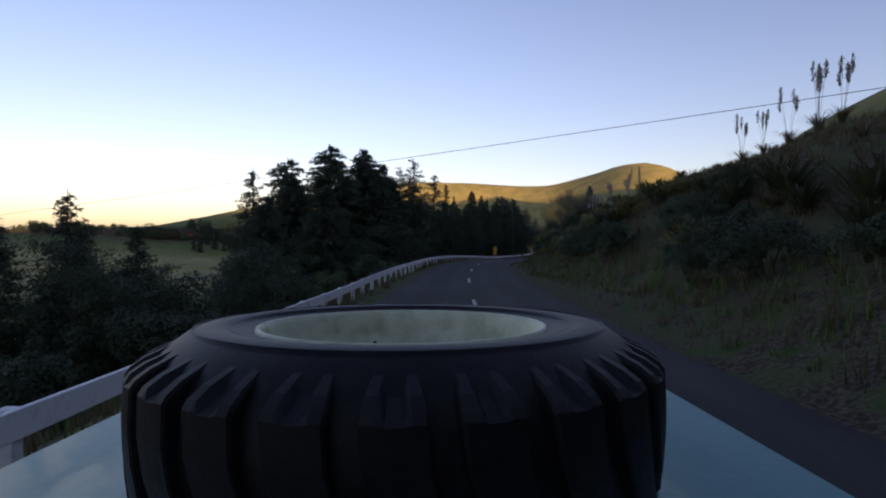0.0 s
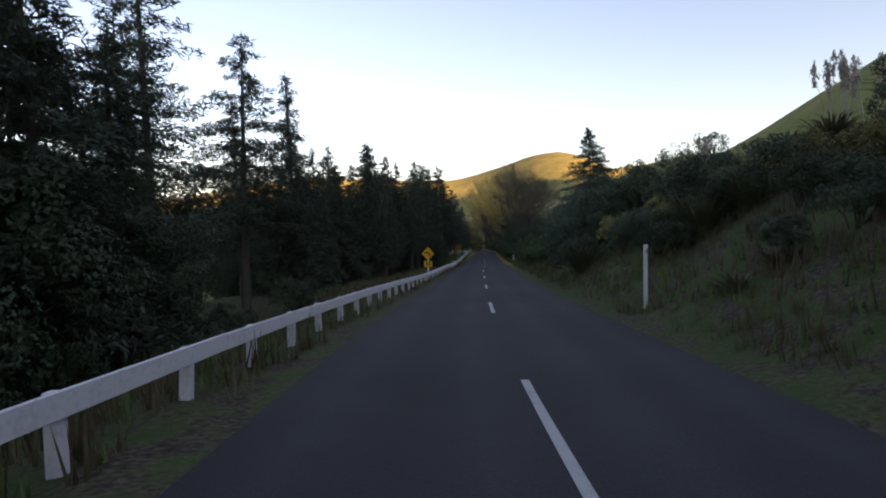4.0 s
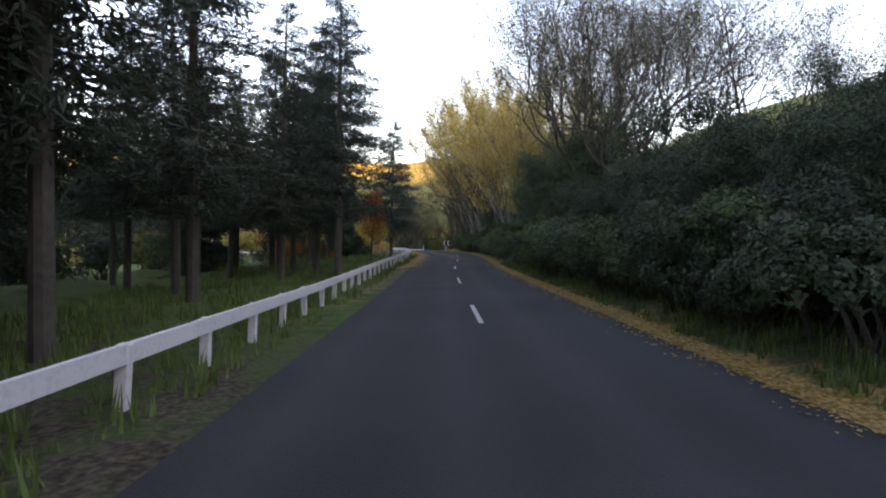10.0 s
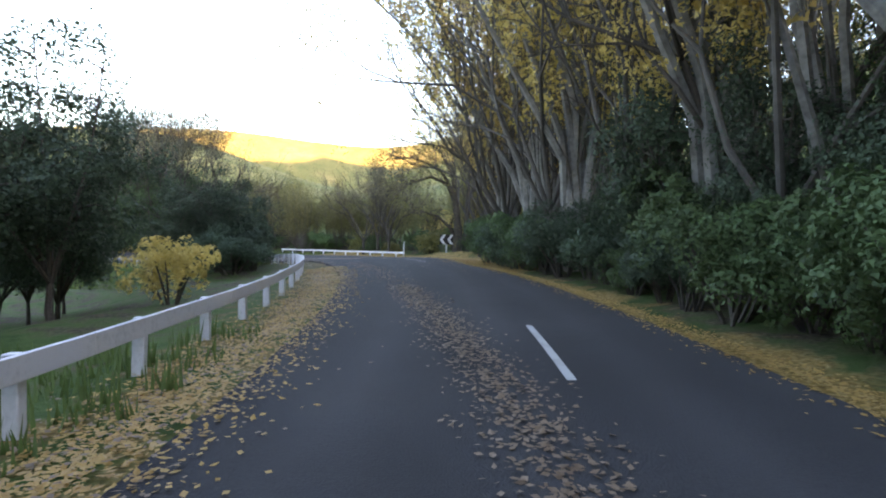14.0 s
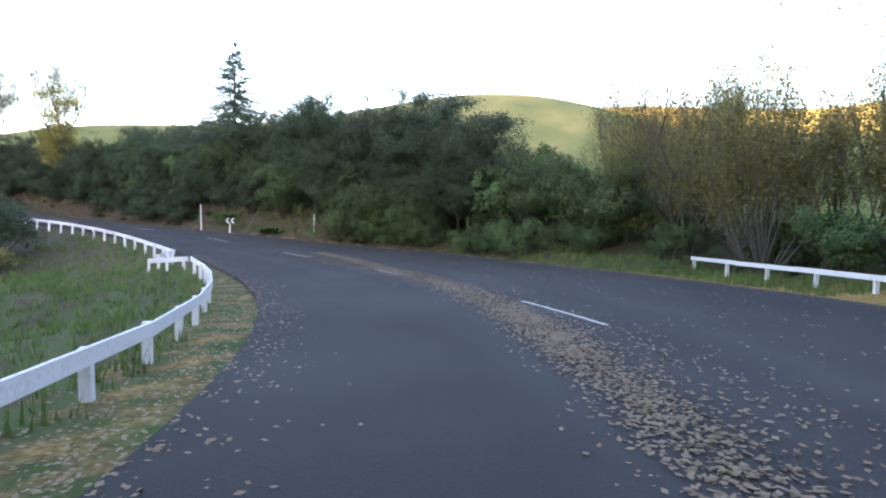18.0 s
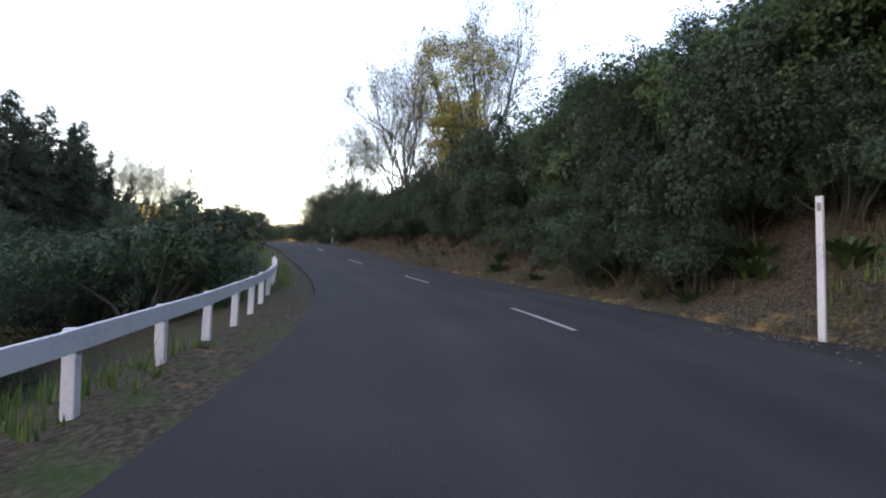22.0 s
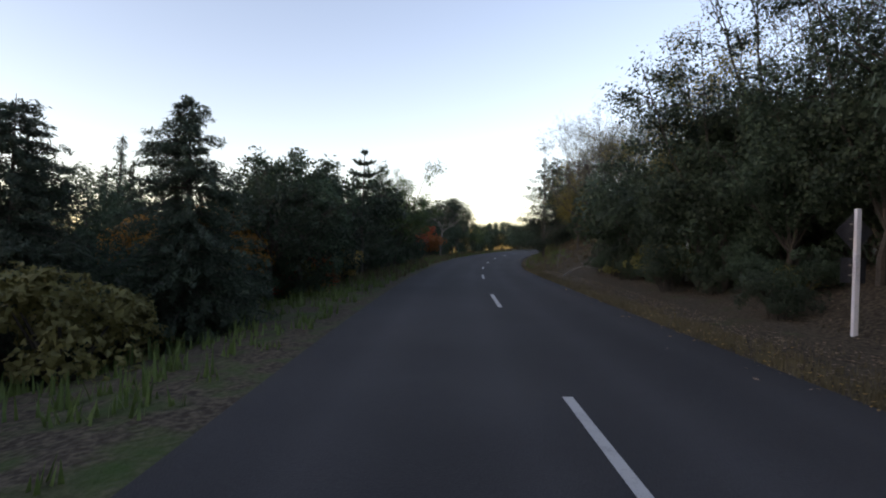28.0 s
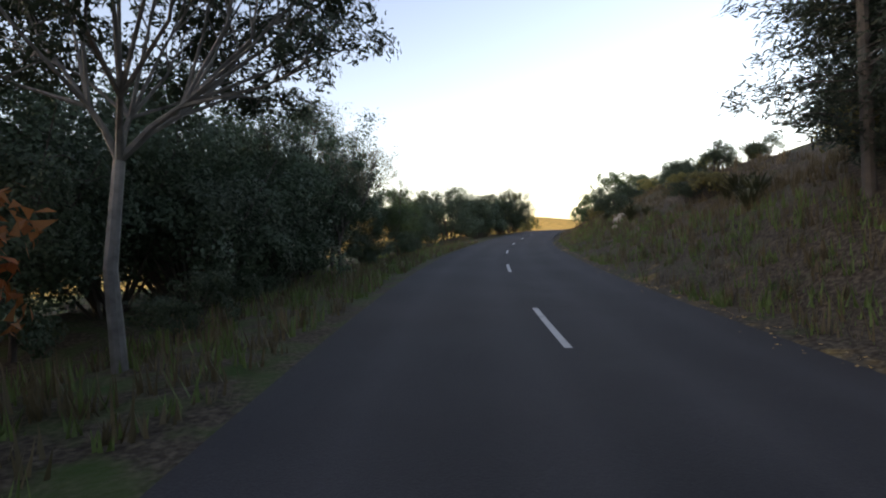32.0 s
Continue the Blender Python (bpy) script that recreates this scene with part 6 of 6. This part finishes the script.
# ---------- grass, litter and stones ----------
def tufts(name, seed, bands, h, mat, label, category, w=0.02, per=7):
    """Many short blades in clumps, as one loose mass."""
    rng = np.random.default_rng(seed)
    S, U = [], []
    for s0, s1, u0, u1, n in bands:
        S.append(rng.uniform(s0, s1, n))
        U.append(rng.uniform(0, 1, n) ** 1.2 * (u1 - u0) + u0)
    S, U = np.concatenate(S), np.concatenate(U)
    U = np.where(U > 0, edge_right(S) + U, edge_left(S) + U)
    x, y, hd, _ = alignment(S)
    x, y = x + U * np.cos(hd), y + U * np.sin(hd)
    z = ground_height(x, y)[0]
    n = len(x)
    c = np.repeat(np.c_[x, y, z], per, 0) + np.c_[rng.normal(0, 0.07, (n * per, 2)), np.full(n * per, -0.03)]
    hh = h * rng.uniform(0.4, 1.2, n * per) * np.repeat(rng.uniform(0.5, 1.3, n), per)
    a = rng.uniform(0, 6.28, n * per)
    side = np.c_[np.cos(a), np.sin(a), 0 * a] * w
    tip = np.c_[-np.sin(a), np.cos(a), 0 * a] * (hh * rng.uniform(-0.5, 0.5, n * per))[:, None] + np.c_[0 * a, 0 * a, hh]
    v = np.stack([c - side, c + side, c + tip], 1).reshape(-1, 3)
    f = np.arange(3 * n * per).reshape(-1, 3)
    ob = mesh_object(name, v.tolist(), f.tolist(), mat)
    return tagged(ob, label, category, kind="stuff")


tufts("verge_grass", 150, [(-5, 120, -6.5, -0.7, 2600), (118, 175, -9, -0.6, 5200), (205, 262, -12, -1.0, 5200), (270, 400, -4, -0.5, 2400),
                           (-5, 130, 1.0, 3.5, 2400), (104, 160, 0.7, 2.2, 1600), (225, 262, 1.0, 4.5, 2600), (348, 400, 0.5, 3.2, 1300)], 0.3, M_GRASS, "green roadside grass tufts on the verges", "grass")
tufts("dry_grass", 151, [(-5, 120, -5, -0.5, 2200), (0, 110, 0.8, 6, 3200), (-4, 80, 5, 22, 9000), (250, 304, 0.6, 3.0, 1300), (345, 420, 0.6, 7, 3000), (330, 400, -3, -0.4, 1000)], 0.38, M_STRAW, "dry straw-coloured grass on banks and verges", "grass")

tufts("dry_grass", 152, [(300, 352, 0.05, 1.1, 3200), (300, 352, 0.8, 3.4, 900)], 0.11, M_STRAW, "short dry yellow-brown grass along the seal", "grass", 0.012)


def litter(seed, bands, label, mat):
    rng = np.random.default_rng(seed)
    P = []
    for s0, s1, fa, width, n, onroad in bands:
        s = rng.uniform(s0, s1, n)
        u = fa(s) + rng.normal(0, 1, n) * width
        x, y, hd, zr = alignment(s)
        x, y = x + u * np.cos(hd), y + u * np.sin(hd)
        z = ground_height(x, y)[0]
        z = np.where((u > edge_left(s)) & (u < edge_right(s)), zr + crossfall(s, u), z)
        P.append(np.c_[x, y, z + rng.uniform(0.004, 0.03, n)])
    P = np.concatenate(P)
    n = len(P)
    a = rng.uniform(0, 6.28, n)
    d = np.c_[np.cos(a), np.sin(a), rng.normal(0, 0.25, n)]
    e = np.c_[-np.sin(a), np.cos(a), rng.normal(0, 0.25, n)]
    sz = rng.uniform(0.015, 0.042, (n, 1))
    v = np.stack([P - d * sz, P + e * sz * 0.6, P + d * sz, P - e * sz * 0.6], 1).reshape(-1, 3)
    v[:, 2] = np.maximum(v[:, 2], np.repeat(P[:, 2], 4) - 0.002)
    ob = mesh_object("leaf_litter", v.tolist(), np.arange(4 * n).reshape(n, 4).tolist(), mat)
    return tagged(ob, label, "fallen leaves", kind="stuff")


litter(160, [(192, 222, lambda s: edge_right(s) + 1.3, 0.9, 20000, 0), (108, 222, lambda s: edge_right(s) + 0.3, 0.26, 18000, 0), (154, 190, lambda s: edge_left(s) - 0.45, 0.4, 24000, 1),
             (108, 222, lambda s: edge_right(s) + 0.15, 0.2, 10000, 1), (290, 400, lambda s: edge_right(s) + 0.3, 0.3, 1500, 0)], "drifts of fallen orange-yellow leaves along the road edge", M_LITTER)
litter(161, [(138, 214, lambda s: edge_left(s) - 0.6, 0.45, 11000, 0), (203, 224, lambda s: np.interp(s, [203, 205, 215, 228], [1.5, 1.55, 1.7, 3.4]), 0.24, 10000, 1), (220, 244, lambda s: np.interp(s, [215, 228, 246], [1.7, 3.4, 5.0]), 0.28, 10000, 1),
             (214, 246, lambda s: np.interp(s, [214, 220, 246], [2.7, 3.2, 3.4]), 0.5, 3000, 1), (165, 181, lambda s: np.interp(s, [165, 173, 181], [1.2, 0.5, -0.2]), 0.2, 3400, 1), (170, 194, lambda s: np.interp(s, [165, 173, 181, 194], [1.2, 0.5, -0.2, -0.6]), 0.3, 1500, 1), (185, 250, lambda s: 0.5 * (centre_line(s) + edge_right(s)), 1.8, 2200, 1), (214, 262, lambda s: edge_right(s) - 0.2, 0.5, 5000, 0),
             (212, 246, lambda s: edge_left(s) - 0.4, 0.6, 5000, 0), (302, 352, lambda s: edge_right(s) + 1.8, 0.8, 9000, 0)], "scattered pale brown leaves swept across the bend", M_LITTER_BROWN)


# ---------- stones, stumps, cable ----------
def stone(seed, r, squash=0.6):
    rng = np.random.default_rng(seed)
    bm = bmesh.new()
    bmesh.ops.create_icosphere(bm, subdivisions=2, radius=r)
    for v in bm.verts:
        k = 1 + 0.28 * noise.noise(v.co * (1.8 / r) + Vector((seed, 0, 0))) + rng.normal(0, 0.03)
        v.co = Vector((v.co.x * k, v.co.y * k * 0.8, v.co.z * k * squash))
    return bm


for i, (s, u, r) in enumerate(((384, 6.6, 0.35), (385.5, 7.0, 0.25), (382.5, 6.2, 0.2), (387, 6.9, 0.22))):
    o = part("roadside_rock", stone(i, r), M_ROCK)
    o.matrix_basis = Matrix.Translation(place(s, u, r * 0.2))
    tagged(o, "pale broken rock at the foot of the bank", "rock", "roadside rocks")


def fallen_branch(a, b, bend, r, label):
    rng = np.random.default_rng(int(abs(a.x) * 10))
    mid = a.lerp(b, 0.5) + Vector((0, 0, bend))
    ps = [tube([a, a.lerp(mid, 0.5) + Vector((0, 0, bend * 0.3)), mid, b], [r, r * 0.8, r * 0.6, r * 0.25], 6)]
    for k in range(4):
        st = mid.lerp(b, rng.uniform(0, 0.9))
        ps.append(tube([st, st + Vector((rng.normal(0, 0.3), rng.normal(0, 0.3), rng.uniform(0.1, 0.5)))], [r * 0.35, 0.004], 4))
    v, f = join(ps)
    o = mesh_object("fallen_branch", v, f, M_PALEBARK)
    return tagged(o, label, "branch")


fallen_branch(spot(13.1, 250.1) + Vector((0, 0, 0.05)), spot(15.6, 252.8) + Vector((0, 0, 0.9)), 0.4, 0.06, "pale dead branch leaning on the bank")
fallen_branch(place(257.7, 7.4, 0.1), place(257.2, 8.8, 2.1), 0.06, 0.03, "pale dead sapling leaning out of the bushes")
fallen_branch(place(338, 5.2, 0.05), place(336.2, 6.9, 0.15), 0.35, 0.045, "bent grey fallen branch on the verge")
fallen_branch(place(343.3, 7.5, 0.12), place(341.6, 8.0, 0.16), 0.05, 0.07, "pale fallen log lying on the earth bank")
fallen_branch(place(340.9, 8.0, 0.1), place(339.3, 8.3, 0.12), 0.12, 0.03, "thin curved grey stick on the earth bank")


def dead_sapling():
    """A leafless forked stick that stands at the verge, with a broken branch caught across it."""
    root = new("dead_sapling")
    root.location = place(346.9, 5.9)
    hd = float(alignment(346.9)[2])
    across = Vector((math.cos(hd), math.sin(hd), 0))
    up = Vector((0, 0, 1))
    stem = [up * -0.2, up * 0.45 + across * 0.04, up * 0.95 + across * 0.10, up * 1.6 + across * 0.24]
    mesh_object("stem", *tube(stem, [0.034, 0.030, 0.026, 0.010], 7), M_PALEBARK, root)
    arm = [stem[2] + up * 0.18, stem[2] + across * 0.3 + up * 0.16, stem[2] + across * 0.62 - up * 0.36]
    mesh_object("side_branch", *tube(arm, [0.018, 0.015, 0.009], 6), M_PALEBARK, root)
    mesh_object("broken_branch", *tube([up * 0.88 - across * 0.16, up * 0.9 + across * 0.3, up * 0.94 + across * 0.72], [0.016, 0.02, 0.010], 6), M_PALEBARK, root, "broken stick lodged across the stem")
    tagged(root, "leafless pale forked sapling standing at the verge", "dead tree")


dead_sapling()

CABLE_A, CABLE_B, CABLE_SAG = Vector((-50.2, 60.6, 3.0)), Vector((73.4, -7.0, 12.0)), 0.4
pts = []
for k in range(25):
    q = k / 24
    pts.append(CABLE_A.lerp(CABLE_B, q) + Vector((0, 0, -4.0 * CABLE_SAG * q * (1 - q))))
v, f = tube(pts, [0.016] * 25, 5)
tagged(mesh_object("overhead_cable", v, f, M_BLACK), "thin dark overhead cable across the valley", "cable")


# ---------- vehicle front with a spare wheel on the bonnet ----------
def lathe(profile, n=72, a0=0.0):
    """A ring from a closed or open profile of (radius, height)."""
    verts, faces = [], []
    m = len(profile)
    for i in range(n):
        a = 2 * math.pi * i / n + a0
        for r, z in profile:
            verts.append((r * math.cos(a), r * math.sin(a), z))
    for i in range(n):
        j = (i + 1) % n
        for k in range(m - 1):
            faces.append((i * m + k, j * m + k, j * m + k + 1, i * m + k + 1))
    return verts, faces


def tread_block(r1, top, bottom, half):
    """One lug of the tyre: a ribbed shoulder with a worn trough, a flat face and a slanting foot."""
    bm = bmesh.new()
    rows = [(r1 - 0.080, top + 0.030, 0.74), (r1 - 0.052, top + 0.025, 0.84), (r1 - 0.022, top + 0.012, 0.95), (r1 - 0.006, top + 0.001, 1.0), (r1, top - 0.008, 1.0), (r1 + 0.002, top - 0.05, 0.96),
            (r1 + 0.001, top - 0.085, 0.90), (r1 - 0.002, top - 0.12, 0.86), (r1 - 0.006, bottom, 0.84)]
    slant = [0.0, 0.0, 0.0, 0.0, 0.0, 0.012, 0.045, 0.10, 0.19]
    trough = [0.001, 0.006, 0.011, 0.008, 0.002, 0.0, 0.0, 0.0, 0.0]
    cols = [-1, -0.92, -0.5, -0.25, 0.25, 0.5, 0.92, 1]
    ring = []
    for (r, z, w), sl, dip in zip(rows, slant, trough):
        a = half * w
        line = []
        for q in cols:
            edge = 0.003 if abs(q) == 1 else 0.0
            ang, rr = a * q + sl, r - edge
            line.append(bm.verts.new((rr * math.cos(ang), rr * math.sin(ang), z - edge - (dip if abs(q) < 0.4 else 0.0))))
        inner = [bm.verts.new(((r - 0.04) * math.cos(a * q + sl), (r - 0.04) * math.sin(a * q + sl), z - 0.014)) for q in (-1.04, 1.04)]
        ring.append((inner[0], *line, inner[1]))
    for a, b in zip(ring, ring[1:]):
        for k in range(len(cols) + 1):
            bm.faces.new((a[k], a[k + 1], b[k + 1], b[k]))
    bmesh.ops.recalc_face_normals(bm, faces=bm.faces)
    me = bpy.data.meshes.new("tread_block")
    bm.to_mesh(me)
    bm.free()
    me.materials.append(M_RUBBER)
    return me


BLOCK = tread_block(0.367, -0.036, -0.19, 0.086)


def wheel(name, label):
    """A wheel that lies flat, its outer rim flange at height 0."""
    root = new(name)
    prof = [(0.209, -0.004), (0.222, 0.001), (0.240, 0.001), (0.252, 0.007), (0.268, 0.0085), (0.285, 0.006), (0.300, 0.000), (0.325, -0.018), (0.349, -0.048), (0.354, -0.10), (0.352, -0.185),
            (0.335, -0.210), (0.30, -0.225), (0.26, -0.228), (0.214, -0.205)]
    v, f = lathe(prof, 96)
    tyre = mesh_object("tyre", v, f, M_RUBBER, root, "worn chunky black tyre", True)
    for k in range(25):
        o = new("tread_block", BLOCK)
        o.parent = tyre
        o.matrix_basis = Matrix.Rotation(2 * math.pi * (k + 0.94) / 25, 4, "Z")
    for r in (0.292, 0.247):
        v, f = lathe([(r - 0.003, 0.0 if r > 0.28 else 0.002), (r, 0.0075 if r > 0.28 else 0.006), (r + 0.003, 0.0 if r > 0.28 else 0.002)], 96)
        mesh_object("bead_ring", v, f, M_RUBBER, tyre, "raised sidewall ring", True)
    prof = [(0.210, -0.016), (0.214, -0.004), (0.212, 0.002), (0.207, 0.002), (0.203, -0.006), (0.200, -0.030), (0.196, -0.055), (0.176, -0.064), (0.172, -0.078), (0.10, -0.080), (0.085, -0.07), (0.07, -0.07), (0.05, -0.12), (0.0005, -0.12)]
    v, f = lathe(prof, 72)
    rim = mesh_object("rim", v, f, M_RIM, root, "cream painted steel rim", True)
    for k in range(5):
        bm = bmesh.new()
        bmesh.ops.create_cone(bm, cap_ends=True, segments=6, radius1=0.012, radius2=0.011, depth=0.02)
        o = part("wheel_nut", bm, M_STEEL, rim, "steel wheel nut")
        a = 2 * math.pi * k / 5
        o.matrix_basis = Matrix.Translation((0.08 * math.cos(a), 0.08 * math.sin(a), -0.062))
    v, f = tube([(-0.018, -0.199, -0.03), (-0.018, -0.203, -0.006), (-0.018, -0.204, 0.004)], [0.003, 0.003, 0.002], 6)
    mesh_object("valve", v, f, M_BLACK, root, "black rubber tyre valve")
    return tagged(root, label, "wheel")


def vehicle_front():
    turn = pose(0, 0, 0, -2.58, -0.33, 0.0)
    eye = Vector((0.0, 0.0, 1.4))
    base = eye - turn.to_3x3() @ Vector((0, 0, 1.4))
    root = new("vehicle_front")
    root.matrix_basis = Matrix.Translation(base) @ turn
    cx, top = -0.06, 1.10

    def skin(outline, y0, y1, name, mat, label="", rows=10):
        """A panel with the cross-section outline (x, z), run from y0 to y1."""
        verts, faces = [], []
        m = len(outline)
        for i in range(rows + 1):
            q = i / rows
            drop = 0.05 * max(0, q - 0.8) / 0.2
            for x, z in outline:
                verts.append((cx + x * (1 - 0.02 * q), y0 + (y1 - y0) * q, z - drop * drop * 8))
        for i in range(rows):
            for k in range(m - 1):
                faces.append((i * m + k, i * m + k + 1, (i + 1) * m + k + 1, (i + 1) * m + k))
        n0 = len(verts)
        verts += [(x, y, z - 0.012) for x, y, z in verts]
        faces += [tuple(k + n0 for k in q[::-1]) for q in faces]
        return mesh_object(name, verts, faces, mat, root, label, True)

    skin([(-0.60, top - 0.022), (-0.59, top - 0.006), (-0.575, top), (-0.49, top - 0.004), (-0.47, top + 0.006), (-0.2, top + 0.008), (0.2, top + 0.008), (0.47, top + 0.006), (0.485, top - 0.006),
          (0.575, top + 0.002), (0.588, top - 0.004), (0.597, top - 0.022)], 0.42, 1.86, "bonnet", M_TEAL, "flat teal bonnet with folded side strips")
    for sx in (-1, 1):
        bm = bmesh.new()
        box(bm, cx + sx * 0.585, 1.14, top - 0.30, 0.03, 1.40, 0.52, 0.01)
        part("side_panel", bm, M_TEAL, root, "teal engine-bay side panel")
    bm = bmesh.new()
    box(bm, cx, 1.83, top - 0.33, 1.14, 0.04, 0.56, 0.01)
    grille = part("front_panel", bm, M_TEAL, root, "teal front panel")
    for k in range(9):
        bm = bmesh.new()
        box(bm, cx - 0.28 + k * 0.07, 1.86, top - 0.33, 0.02, 0.02, 0.34, 0.004)
        part("grille_bar", bm, M_STEEL, grille, "dark steel grille bar")
    bm = bmesh.new()
    box(bm, cx, 0.44, top - 0.33, 1.14, 0.03, 0.58, 0.008)
    part("bulkhead", bm, M_TEAL, root, "teal bulkhead panel")
    bm = bmesh.new()
    box(bm, cx, 1.98, 0.52, 1.45, 0.09, 0.13, 0.012)
    part("bumper", bm, M_STEEL, root, "steel front bumper")
    for sx in (-1, 1):
        bm = bmesh.new()
        box(bm, cx + sx * 0.34, 1.2, 0.52, 0.09, 1.6, 0.12, 0.01)
        part("chassis_rail", bm, M_STEEL, root, "dark steel chassis rail")
    bm = bmesh.new()
    m = Matrix.Translation((cx, 1.35, 0.37)) @ Matrix.Rotation(radians(90), 4, "Y")
    bmesh.ops.create_cone(bm, cap_ends=True, segments=14, radius1=0.05, radius2=0.05, depth=1.2, matrix=m)
    part("axle", bm, M_STEEL, root, "dark steel front axle")
    tagged(root, "teal off-road vehicle front with a flat bonnet", "vehicle")
    spare = wheel("spare_wheel", "spare wheel with chunky tyre and cream rim on the bonnet")
    spare.matrix_basis = root.matrix_basis @ Matrix.Translation((-0.060, 0.84, 1.302))
    for sx in (-1, 1):
        w = copy_thing(spare, root.matrix_basis @ Matrix.Translation((cx + sx * 0.66, 1.35, 0.375)) @ Matrix.Rotation(radians(90 * sx), 4, "Y"))
        w.name = "road_wheel"
        w["label"] = "road wheel with chunky tyre and cream rim"


vehicle_front()
